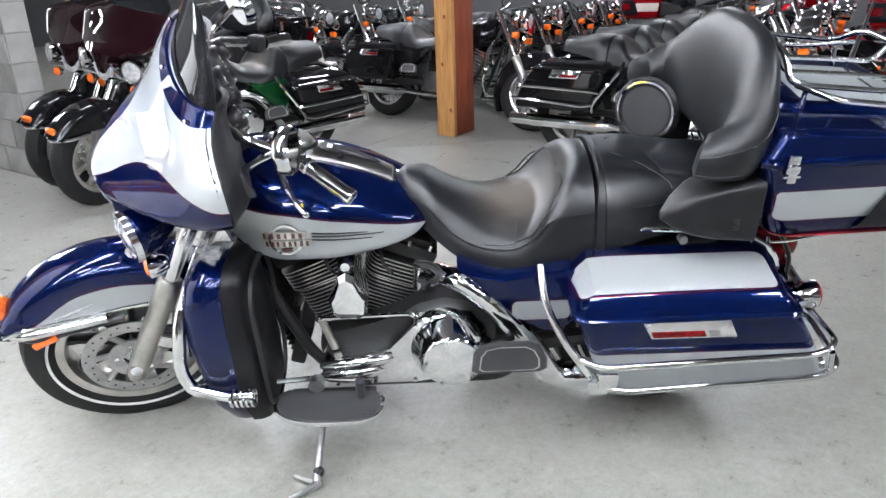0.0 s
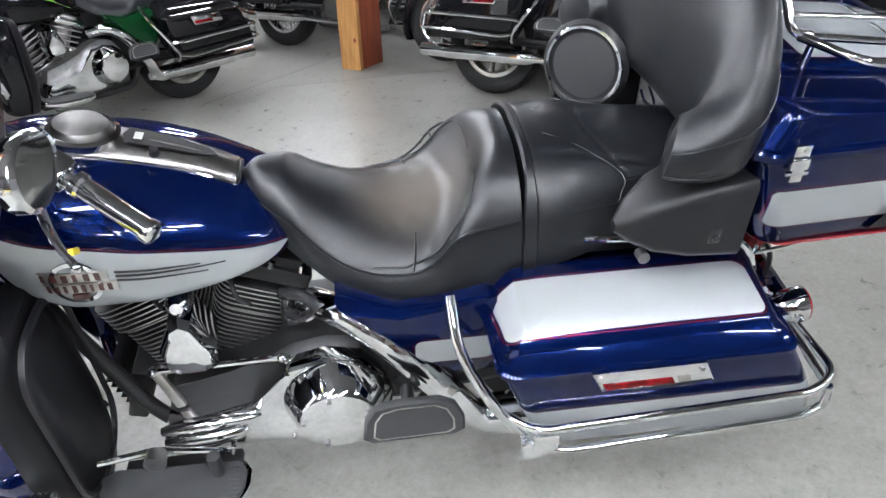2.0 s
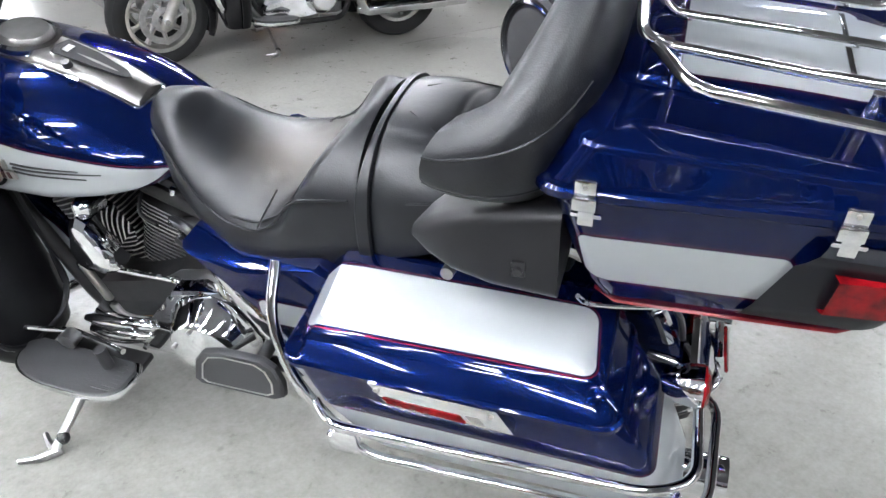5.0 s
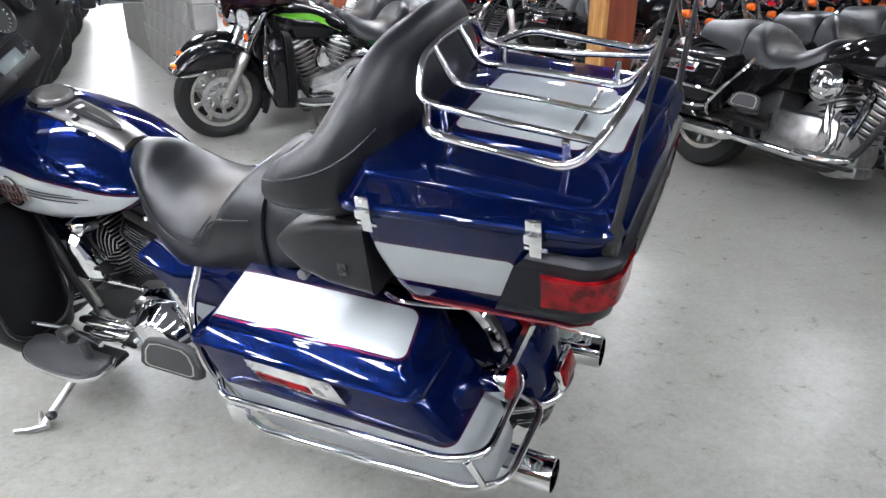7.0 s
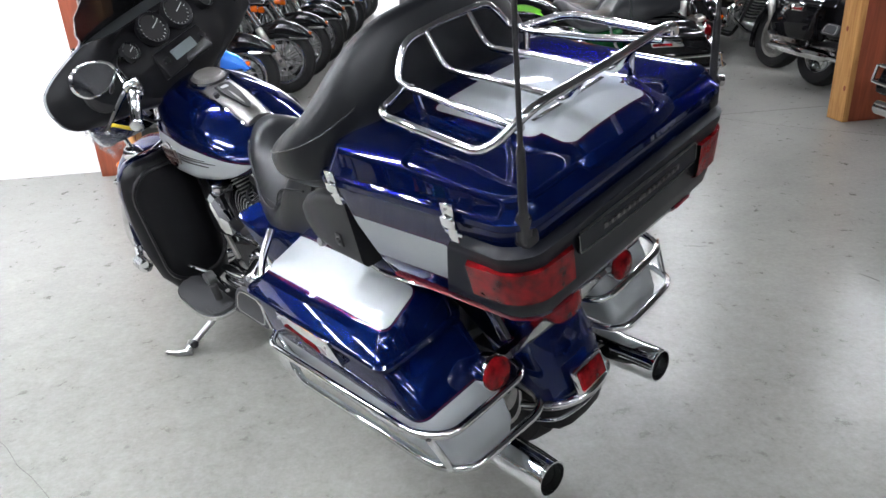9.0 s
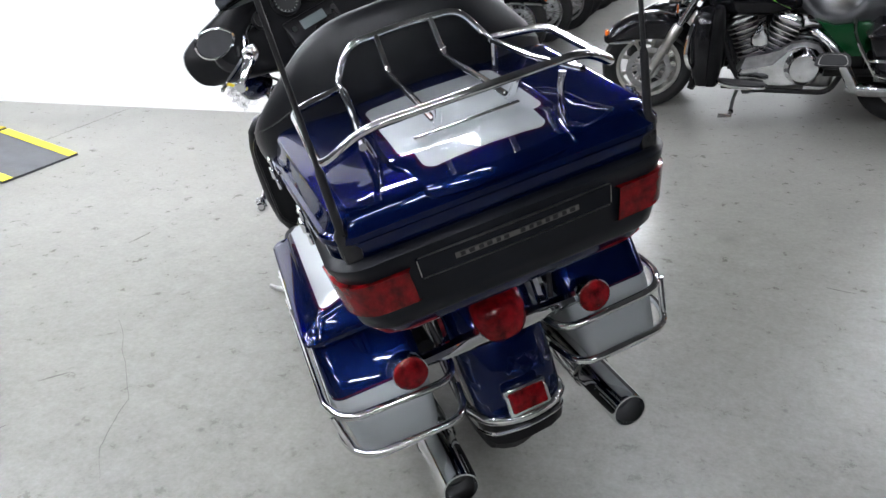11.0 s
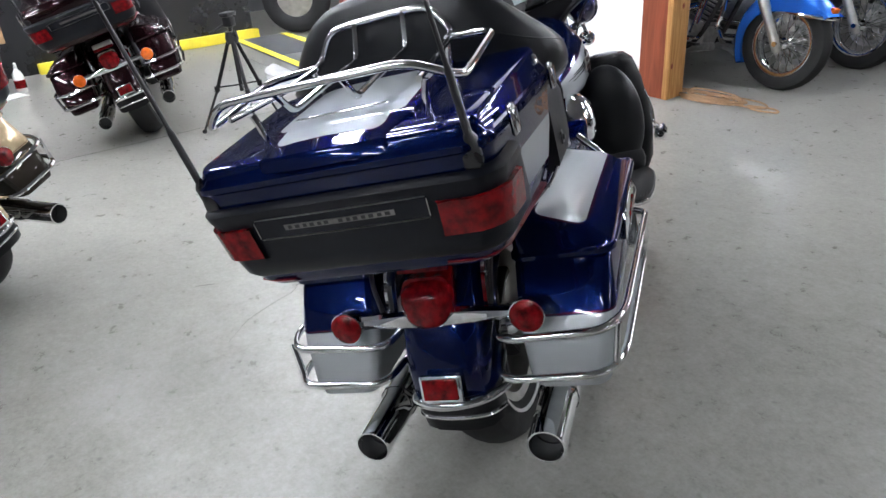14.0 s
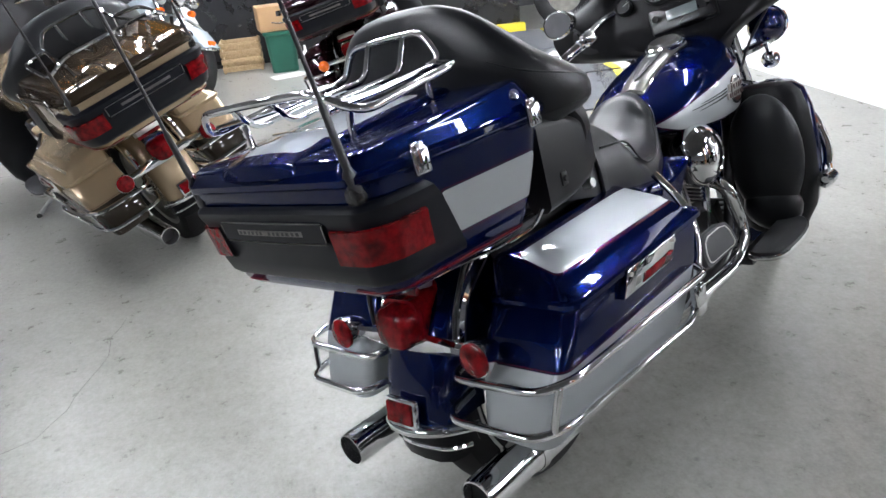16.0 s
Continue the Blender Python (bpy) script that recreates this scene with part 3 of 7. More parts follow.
def fender_arc(bm, c, r, hw, a0, a1, skirt, steps=40, e=0.02):
    """Mudguard: arch section swept about an axle; skirt(angle) is how far the sides reach in."""
    rings = []
    for i in range(steps + 1):
        a = a0 + (a1 - a0) * i / steps
        d = Vector((math.cos(a), 0, math.sin(a)))
        k = skirt(a)
        prof = [(r - k, -hw), (r - k * 0.5, -hw * 1.02), (r - 0.035, -hw * 0.97), (r - 0.015, -hw * 0.82), (r - 0.003, -hw * 0.5), (r, 0)]
        full = prof + [(q, -y) for q, y in reversed(prof[:-1])]
        inner = [(q - 0.004, y * 0.955) for q, y in reversed(full)]
        rings.append([c + d * q + Vector((0, y, 0)) for q, y in full + inner])
    loft(bm, rings)


def front_end(root, S):
    m = steer_matrix(S["steer"])
    fine = S["fine"]
    wheel("front_wheel", root, WHEEL_F, R_F, 0.125, m, S, laced=S["laced"])
    c = WHEEL_F
    # mudguard with skirts
    bm = nb()
    sk = lambda a: interp(math.degrees(a), [(-28, 0.06), (0, 0.08), (35, 0.10), (55, 0.125), (75, 0.15), (90, 0.156), (105, 0.15), (120, 0.125), (132, 0.085), (141, 0.040), (147, 0.012)])
    fender_arc(bm, c, R_F + 0.055, 0.084, radians(-28), radians(147), sk, 48 if fine else 24)
    g = part("front_fender", bm, S["fender_paint"], root, "", m)
    if fine:
        tri_pts = []
        for i in range(14):
            a = radians(145 - i * 7.2)
            q = R_F + 0.055 - sk(a) + 0.006
            tri_pts.append(c + Vector((q * math.cos(a), -0.087, q * math.sin(a))))
        for s in (-1, 1):
            bm = nb()
            tube(bm, [(p.x, p.y * -s, p.z) for p in tri_pts], 0.006, 8, 0.01, 2)
            part("chrome_trim_strip", bm, M_CHROME, g, "chrome trim along the fender skirt")
        bm = nb()
        tube(bm, [c + Vector((-0.02, -0.098, 0.198)), c + Vector((-0.235, -0.094, 0.192)), c + Vector((-0.298, -0.05, 0.180)), c + Vector((-0.298, 0.05, 0.180)), c + Vector((-0.235, 0.094, 0.192)), c + Vector((-0.02, 0.098, 0.198))], 0.013, 10, 0.05)
        part("fender_bumper", bm, M_CHROME, g, "chrome fender bumper bar")
        bm = nb()
        tube(bm, [c + Vector((0.02, -0.097, 0.185)), c + Vector((-0.235, -0.092, 0.165)), c + Vector((-0.294, 0, 0.156)), c + Vector((-0.235, 0.092, 0.165)), c + Vector((0.02, 0.097, 0.185))], 0.009, 8, 0.05)
        part("lower_trim", bm, M_DARKTRIM, g)
        bm = nb()
        box(bm, c + Vector((-0.278, 0, 0.222)), (0.028, 0.07, 0.062), 0.01, Matrix.Rotation(radians(-20), 4, "Y"))
        part("running_light", bm, M_AMBER, g, "amber fender tip light")
        for s in (-1, 1):
            bm = nb()
            box(bm, c + Vector((-0.19, s * 0.097, 0.160)), (0.07, 0.012, 0.020), 0.004, Matrix.Rotation(radians(-16), 4, "Y"))
            part("side_marker", bm, M_AMBER, g)
        bm = nb()
        # unreadable script badge: a few flat bars
        for i in range(7):
            a = radians(140 - i * 6)
            box(bm, c + Vector((-0.145 + i * 0.016, -0.0862, 0.222 + i * 0.004)), (0.013 + 0.004 * (i % 2), 0.002, 0.008), 0.001)
        part("script_badge", bm, M_CHROME, g, "small chrome script badge")
    else:
        bm = nb()
        tube(bm, [c + Vector((-0.10, -0.096, 0.195)), c + Vector((-0.24, -0.092, 0.185)), c + Vector((-0.30, 0, 0.175)), c + Vector((-0.24, 0.092, 0.185)), c + Vector((-0.10, 0.096, 0.195))], 0.013, 8, 0.05, 3)
        part("fender_bumper", bm, M_CHROME, g)
        bm = nb()
        box(bm, c + Vector((-0.278, 0, 0.222)), (0.03, 0.07, 0.05), 0.01, Matrix.Rotation(radians(-20), 4, "Y"))
        part("running_light", bm, M_AMBER, g)
    # forks
    for s in (-1, 1):
        top = c + Vector((0.375, s * 0.105, 0.67))
        bot = c + Vector((-0.005, s * 0.105, -0.03))
        d = (top - bot).normalized()
        bm = nb()
        lathe(bm, [(0.0, -0.03), (0.020, -0.028), (0.027, -0.01), (0.030, 0.03), (0.030, 0.26), (0.034, 0.27), (0.034, 0.36), (0.027, 0.37), (0.0, 0.37)], bot, d, 20)
        f = part("fork_leg", bm, M_SATIN, root, "satin aluminium fork slider", m)
        bm = nb()
        cyl(bm, bot + d * 0.36, bot + d * (0.74 if S["fairing"] else 0.80), 0.022, n=14)
        part("fork_tube", bm, M_CHROME, f)
        bm = nb()
        cyl(bm, c + Vector((0, s * 0.07, 0)), c + Vector((0, s * 0.135, 0)), 0.017, n=12)
        part("axle_nut", bm, M_CHROME, f)
        if fine:
            bm = nb()
            box(bm, c + Vector((0.10, s * 0.095, 0.07)), (0.075, 0.05, 0.045), 0.012, Matrix.Rotation(radians(35), 4, "Y"))
            part("brake_caliper", bm, M_CHROME, f, "chrome brake caliper")
    # handlebar
    bm = nb()
    for s in (-1, 1):
        tube(bm, [HEAD + Vector((-0.02, s * 0.02, 0.06)), HEAD + Vector((-0.03, s * 0.10, 0.12)), HEAD + Vector((0.03, s * 0.24, 0.13)), HEAD + Vector((0.14, s * 0.30, 0.08)), HEAD + Vector((0.175, s * 0.325, 0.062))], 0.0127, 10, 0.06)
    hb = part("handlebar", bm, M_CHROME, root, "chrome handlebar", m)
    for s in (-1, 1):
        a, b = HEAD + Vector((0.165, s * 0.315, 0.068)), HEAD + Vector((0.243, s * 0.41, 0.025))
        d = (b - a).normalized()
        bm = nb()
        lathe(bm, [(0.012, 0.0), (0.02, 0.002), (0.02, 0.012), (0.0165, 0.016), (0.0165, 0.118), (0.019, 0.124), (0.019, 0.134), (0.012, 0.138), (0, 0.138)], a, d, 18)
        part("grip", bm, M_CHROME if fine else M_DARKTRIM, hb, "chrome hand grip")
        bm = nb()
        box(bm, a - d * 0.03, (0.045, 0.05, 0.045), 0.012, frame_mat(d))
        part("switch_housing", bm, M_CHROME if s < 0 else M_DARKTRIM, hb)
        bm = nb()
        q = [a + Vector((-0.03, 0, -0.005)) - d * 0.03, a + Vector((-0.055, s * 0.006, -0.006)), a + Vector((-0.10, s * 0.006, -0.002)) + d * 0.09, a + Vector((-0.125, 0, 0.008)) + d * 0.165]
        tube(bm, q, 0.0065, 8, 0.03, radii=(0.009, 0.0055))
        ball(bm, q[-1], 0.0085, 10)
        part("lever", bm, M_CHROME if s < 0 else M_DARKTRIM, hb, "chrome hand lever")
    if fine:
        bm = nb()
        box(bm, HEAD + Vector((0.135, -0.385, 0.005)), (0.008, 0.066, 0.010), 0.002, Matrix.Rotation(-0.75, 4, "X"))
        part("yellow_tag", bm, M_YELLOWT, hb, "yellow paper tag on the clutch lever")
        for s in (-1, 1):
            bm = nb()
            tube(bm, [HEAD + Vector((0.08, s * 0.30, 0.10)), HEAD + Vector((-0.02, s * 0.30, 0.02)), HEAD + Vector((-0.06, s * 0.16, -0.12)), HEAD + Vector((0.0, s * 0.09, -0.25))], 0.005, 6, 0.08)
            part("control_cable", bm, M_DARKTRIM, hb)
    if S["fairing"]:
        fairing(root, S, m)
    else:
        bm = nb()
        p = Vector((-0.60, 0, 0.90))
        lathe(bm, [(0.0, 0.15), (0.05, 0.14), (0.085, 0.10), (0.095, 0.03), (0.10, 0.0), (0.095, -0.012), (0.088, -0.012)], p, (1, 0, 0), 28)
        h = part("headlamp", bm, M_CHROME, root, "round chrome headlamp", m)
        bm = nb()
        lathe(bm, [(0.0, -0.02), (0.05, -0.015), (0.088, -0.004), (0.088, 0.0)], p, (1, 0, 0), 24)
        part("lens", bm, M_GLASS, h)
        for s in (-1, 1):
            bm = nb()
            p = Vector((-0.58, s * 0.17, 0.86))
            lathe(bm, [(0.0, 0.07), (0.03, 0.06), (0.05, 0.02), (0.052, 0.0), (0.045, -0.004), (0.0, -0.01)], p, (1, 0, 0), 20)
            part("passing_lamp", bm, M_CHROME, root, "chrome passing lamp", m)
            bm = nb()
            p = Vector((-0.57, s * 0.16, 0.76))
            lathe(bm, [(0.0, 0.05), (0.025, 0.045), (0.03, 0.0), (0.025, -0.01), (0.0, -0.014)], p, (1, 0, 0), 14)
            part("turn_signal", bm, M_AMBER, root, "", m)


def frame_mat(d):
    u, v, w = frame_of(d)
    return Matrix((u, v, w)).transposed().to_4x4()


FAIR_ROWS = [(0.79, 0.06, -0.62, -0.43), (0.82, 0.095, -0.65, -0.41), (0.86, 0.13, -0.656, -0.385), (0.90, 0.22, -0.655, -0.364), (0.925, 0.31, -0.652, -0.356), (0.945, 0.375, -0.626, -0.353), (0.97, 0.43, -0.582, -0.350), (0.995, 0.452, -0.546, -0.348),
             (1.02, 0.46, -0.518, -0.348), (1.05, 0.465, -0.492, -0.349), (1.09, 0.452, -0.463, -0.351), (1.115, 0.41, -0.444, -0.354), (1.135, 0.345, -0.428, -0.353), (1.157, 0.27, -0.411, -0.334)]


def fair_row(z):
    zs = [r[0] for r in FAIR_ROWS]
    return [interp(z, [(r[0], r[i]) for r in FAIR_ROWS]) for i in (1, 2, 3)]


def fairing(root, S, m):
    fine = S["fine"]
    nu, nv = (40, 30) if fine else (20, 14)
    bm = nb()

    def pt(z, s, off=0.0):
        w, xf, xe = fair_row(z)
        a = s * math.pi / 2
        return Vector((xe - (xe - xf - off) * math.cos(a), (w - off) * math.sin(a), z))

    z0, z1 = FAIR_ROWS[0][0], FAIR_ROWS[-1][0]
    outer = [[pt(z0 + (z1 - z0) * j / nv, -1 + 2 * i / nu) for i in range(nu + 1)] for j in range(nv + 1)]
    inner = [[pt(z0 + (z1 - z0) * j / nv, -1 + 2 * i / nu, 0.008) for i in range(nu, -1, -1)] for j in range(nv + 1)]
    loft(bm, [a + b for a, b in zip(outer, inner)])
    fair = part("fairing", bm, S["fairing_paint"], root, S.get("fairing_label", ""), m)
    # inner fairing with dash
    bm = nb()
    rows = []
    for j in range(nv + 1):
        z = z0 + 0.02 + (z1 - z0 - 0.02) * j / nv
        w, xf, xe = fair_row(z)
        row = []
        for i in range(nu + 1):
            s = -1 + 2 * i / nu
            bulge = 0.05 * (1 - abs(s) ** 3) + 0.018 * max(0, 1 - ((abs(s) - 0.72) / 0.22) ** 2)
            bulge -= 0.03 * max(0, (z - 1.02) / 0.137) * (1 - abs(s) ** 2)
            row.append(Vector((xe + 0.004 + bulge, (w - 0.002) * s, z - 0.03 * (1 - abs(s)))))
        rows.append(row)
    back = [[p - Vector((0.015, 0, 0)) for p in reversed(r)] for r in rows]
    loft(bm, [a + b for a, b in zip(rows, back)])
    dash = part("inner_fairing", bm, M_PLASTIC, root, "matt black inner fairing", m)
    tilt = Vector((0.93, 0, 0.36)).normalized()
    if fine:
        def gauge(y, z, x, r, face):
            bm = nb()
            p = Vector((x, y, z))
            lathe(bm, [(r * 0.9, -0.012), (r * 1.08, -0.012), (r * 1.1, 0.012), (r * 1.02, 0.018), (r * 0.92, 0.012)], p, tilt, 28, close=True)
            g = part("gauge", bm, M_DARKTRIM, dash, "round dial in a black bezel")
            bm = nb()
            lathe(bm, [(0.0, 0.0), (r * 0.95, 0.0), (r * 0.95, 0.005), (0.0, 0.005)], p, tilt, 28)
            part("dial_face", bm, face, g)
            bm = nb()
            u, v, w = frame_of(tilt)
            for i in range(15):
                a = radians(-40 + 260 * i / 14)
                q = p + w * 0.0065 + (u * math.cos(a) + v * math.sin(a)) * r * 0.78
                cyl(bm, q, q + (u * math.cos(a) + v * math.sin(a)) * r * 0.12, 0.0012, n=4)
            a = radians(200)
            cyl(bm, p + w * 0.008, p + w * 0.008 + (u * math.cos(a) + v * math.sin(a)) * r * 0.7, 0.0016, n=4)
            part("dial_marking", bm, M_WHITELINE, g)

        for s in (-1, 1):
            gauge(s * 0.056, 1.095, -0.300, 0.047, M_GAUGE)
            gauge(s * 0.175, 1.08, -0.292, 0.026, M_GAUGE)
        bm = nb()
        box(bm, (-0.306, 0, 0.985), (0.05, 0.215, 0.085), 0.008, Matrix.Rotation(radians(-21), 4, "Y"))
        radio = part("radio", bm, M_DARKTRIM, dash, "black radio with a grey display")
        bm = nb()
        box(bm, (-0.2795, 0, 1.0), (0.006, 0.10, 0.034), 0.002, Matrix.Rotation(radians(-21), 4, "Y"))
        part("display", bm, M_LCD, radio)
        for i in range(6):
            bm = nb()
            box(bm, (-0.2755, -0.085 + 0.034 * i, 0.965), (0.006, 0.022, 0.009), 0.002, Matrix.Rotation(radians(-21), 4, "Y"))
            part("button", bm, M_PLASTIC, radio)
        for s in (-1, 1):
            bm = nb()
            lathe(bm, [(0.0, 0.012), (0.01, 0.012), (0.012, 0.0), (0.0, 0.0)], (-0.278, s * 0.085, 1.0), tilt, 14)
            part("knob", bm, M_CHROME, radio)
            bm = nb()
            lathe(bm, [(0.0, -0.01), (0.062, -0.01), (0.066, 0.004), (0.056, 0.008), (0.0, 0.002)], (-0.316, s * 0.315, 1.03), Vector((0.9, -s * 0.2, 0.3)), 30)
            part("speaker", bm, M_MESH, dash, "round black speaker grille")
            # mirrors
            bm = nb()
            p = Vector((-0.203, s * 0.377, 1.106))
            mm = Matrix.Translation(p) @ frame_mat(Vector((1.0, s * 0.36, 0.12)))
            ring = []
            for rad, h in ((1.0, -0.02), (1.08, -0.012), (1.10, 0.006), (1.0, 0.012), (0.93, 0.008)):
                ring.append([mm @ Vector((0.060 * rad * math.cos(a), 0.042 * rad * math.sin(a) * (1 + 0.15 * math.cos(a)), h)) for a in [2 * math.pi * i / 36 for i in range(36)]])
            loft(bm, ring, cap=(True, False))
            mi = part("mirror", bm, M_CHROME, root, "chrome-rimmed oval mirror", m)
            bm = nb()
            loft(bm, [[mm @ Vector((0.0575 * math.cos(a), 0.040 * math.sin(a) * (1 + 0.15 * math.cos(a)), h)) for a in [2 * math.pi * i / 36 for i in range(36)]] for h in (0.004, 0.009)])
            part("mirror_glass", bm, M_CHROME, mi)
            bm = nb()
            tube(bm, [p - Vector((0.02, 0, 0)), p + Vector((-0.07, -s * 0.02, -0.03)), p + Vector((-0.10, -s * 0.03, -0.05))], 0.007, 8, 0.03)
            part("mirror_stem", bm, M_CHROME, mi)
    # screen
    bm = nb()
    rows_w = [(1.15, 0.268, -0.405, -0.331), (1.19, 0.276, -0.382, -0.323), (1.23, 0.255, -0.360, -0.318), (1.265, 0.20, -0.342, -0.314), (1.287, 0.125, -0.330, -0.312), (1.293, 0.07, -0.325, -0.312)]
    k = 16
    def scr(off):
        out = []
        for z, w, xf, xe in rows_w:
            out.append([Vector((xe - (xe - xf - off) * math.cos(s * math.pi / 2) ** 0.85, w * math.sin(s * math.pi / 2), z)) for s in [-1 + 2 * i / k for i in range(k + 1)]])
        return out
    loft(bm, [a + list(reversed(b)) for a, b in zip(scr(0.0), scr(0.005))])
    part("windscreen", bm, M_TINT, fair, "low tinted windscreen", None)
    if fine:
        bm = nb()
        rr = []
        for dz, off in ((-0.030, 0.001), (-0.026, 0.005), (-0.004, 0.006), (0.006, 0.004), (0.007, -0.004)):
            rr.append([pt(min(z1, z1 + dz * (1 - 0.62 * math.sin(s * 1.57) ** 2)), s) + Vector((-off * math.cos(s * 1.57), off * math.sin(s * 1.57), max(0, dz))) for s in [-1 + 2 * i / 36 for i in range(37)]])
        loft(bm, rr, closed=False, cap=(False, False))
        part("screen_trim", bm, M_BLUE, fair, "blue trim under the windscreen")
        for s in (-0.62, 0, 0.62):
            bm = nb()
            ball(bm, pt(z1 - 0.014, s) + Vector((-0.006 * math.cos(s), 0.006 * math.sin(s), 0)), (0.005, 0.008, 0.008), 10)
            part("trim_screw", bm, M_CHROME, fair)
    # headlamp and passing lamps
    bm = nb()
    p = Vector((-0.60, 0, 0.838))
    lathe(bm, [(0.080, 0.05), (0.082, 0.0), (0.080, -0.02), (0.075, -0.026), (0.073, -0.012)], p, (1, 0, -0.05), 32, cap=False)
    hl = part("headlamp", bm, S["paint"] if fine else M_CHROME, root, "round headlamp in the fairing nose", m)
    bm = nb()
    lathe(bm, [(0.0, -0.03), (0.045, -0.025), (0.074, -0.012), (0.074, 0.0), (0.0, 0.02)], p, (1, 0, -0.05), 28)
    part("lens", bm, M_GLASS, hl)
    bm = nb()
    tube(bm, [(-0.60, -0.21, 0.79), (-0.56, -0.10, 0.775), (-0.56, 0.10, 0.775), (-0.60, 0.21, 0.79)], 0.016, 8, 0.06)
    bar = part("lamp_bar", bm, M_CHROME, root, "", m)
    for s in (-1, 1):
        bm = nb()
        p = Vector((-0.58, s * 0.215, 0.845))
        lathe(bm, [(0.0, 0.085), (0.03, 0.08), (0.05, 0.055), (0.06, 0.015), (0.062, 0.0), (0.058, -0.008), (0.05, -0.008)], p, (1, -s * 0.4, 0.0), 28)
        lamp = part("passing_lamp", bm, S["paint"] if fine else M_CHROME, root, "round passing lamp", m)
        bm = nb()
        lathe(bm, [(0.054, -0.002), (0.066, -0.004), (0.064, -0.02), (0.054, -0.02)], p, (1, -s * 0.4, 0), 28, close=True)
        part("bezel", bm, M_CHROME, lamp)
        bm = nb()
        lathe(bm, [(0.0, -0.025), (0.03, -0.022), (0.054, -0.012), (0.054, 0.0), (0.0, 0.0)], p, (1, -s * 0.4, 0), 24)
        part("lens", bm, M_GLASS, lamp)
        bm = nb()
        p = Vector((-0.575, s * 0.195, 0.725))
        lathe(bm, [(0.0, 0.05), (0.018, 0.045), (0.03, 0.02), (0.032, 0.0), (0.0, -0.002)], p, (1, 0, 0), 18)
        ts = part("turn_signal", bm, M_CHROME, root, "chrome turn signal with amber lens", m)
        bm = nb()
        lathe(bm, [(0.0, -0.012), (0.02, -0.01), (0.03, 0.0), (0.0, 0.0)], p, (1, 0, 0), 18)
        part("lens", bm, M_AMBER, ts)
        if fine:
            bm = nb()
            cyl(bm, p + Vector((0.02, 0, 0.03)), p + Vector((0.02, 0, 0.06)), 0.008, n=8)
            part("stalk", bm, M_CHROME, ts)


def tank(root, S):
    rows = [(-0.385, 0.03, 0.80, 0.87), (-0.37, 0.075, 0.745, 0.895), (-0.33, 0.135, 0.70, 0.912), (-0.27, 0.18, 0.668, 0.918), (-0.18, 0.203, 0.652, 0.905), (-0.08, 0.203, 0.654, 0.883),
            (0.02, 0.188, 0.664, 0.85), (0.09, 0.168, 0.676, 0.815), (0.14, 0.146, 0.689, 0.786), (0.175, 0.116, 0.700, 0.758), (0.193, 0.075, 0.708, 0.742), (0.20, 0.03, 0.716, 0.733)]
    bm = nb()
    n = 30 if S["fine"] else 14
    xs = [rows[0][0] + (rows[-1][0] - rows[0][0]) * i / n for i in range(n + 1)]
    xs = sorted(set(xs + [rows[0][0] + 0.004, rows[0][0] + 0.012, rows[-1][0] - 0.004]))
    g = lambda x, i: interp(x, [(r[0], r[i]) for r in rows])
    loft(bm, [tank_ring(x, g(x, 1), g(x, 2), g(x, 3), 36 if S["fine"] else 20) for x in xs])
    t = part("fuel_tank", bm, S["tank_paint"], root, S.get("tank_label", ""))
    if not S["fine"]:
        bm = nb()
        lathe(bm, [(0.0, 0.02), (0.045, 0.018), (0.05, 0.0), (0.0, 0.0)], (-0.15, 0, 0.898), (0.2, 0, 1), 20)
        part("fuel_cap", bm, M_CHROME, t)
        if S.get("stripe"):
            for s in (-1, 1):
                bm = nb()
                pts = []
                rings = []
                for i in range(9):
                    x = -0.33 + i * 0.055
                    hw = g(x, 1) * 0.99
                    z = g(x, 3) - 0.085 - 0.01 * math.sin(i)
                    h = 0.02 * math.sin(math.pi * (i + 0.4) / 9.2)
                    rings.append([Vector((x, s * (hw + 0.002), z - h)), Vector((x, s * (hw - 0.012), z + h)), Vector((x, s * (hw - 0.02), z + h)), Vector((x, s * (hw - 0.012), z - h))])
                loft(bm, rings)
                part("flame_stripe", bm, M_LIME, t, "lime green stripe")
        return
    # console
    bm = nb()
    rings = []
    for i in range(16):
        x = -0.20 + 0.295 * i / 15
        zt = g(x, 3)
        hw = 0.058 - 0.014 * (i / 15)
        rings.append([Vector((x, hw * a, zt + b - 0.012 * abs(a) ** 3)) for a, b in ((-1.0, -0.01), (-0.98, 0.006), (-0.8, 0.0125), (0, 0.016), (0.8, 0.0125), (0.98, 0.006), (1.0, -0.01), (0, -0.02))])
    loft(bm, rings)
    con = part("tank_console", bm, M_PEWTER, t, "dark chrome tank console")
    edge = [(-0.20, 0.058)] + [(-0.20 + 0.295 * i / 8, 0.0585 - 0.014 * i / 8) for i in range(9)]
    bm = nb()
    loop = [Vector((x, -y, g(x, 3) - 0.004)) for x, y in edge] + [Vector((0.099, -0.03, g(0.097, 3) - 0.002)), Vector((0.099, 0.03, g(0.097, 3) - 0.002))] + [Vector((x, y, g(x, 3) - 0.004)) for x, y in reversed(edge)]
    tube(bm, loop, 0.0045, 8, 0.012, 3)
    part("console_rim", bm, M_CHROME, con)
    bm = nb()
    rings = []
    for h in (0.017, 0.0195):
        ring = []
        for q, y in ((-0.10, -0.026), (-0.03, -0.022), (0.03, -0.012), (0.045, 0.0), (0.03, 0.012), (-0.03, 0.022), (-0.10, 0.026), (-0.107, 0.0)):
            x = 0.02 + q
            ring.append(Vector((x, y, g(x, 3) + h)))
        rings.append(ring)
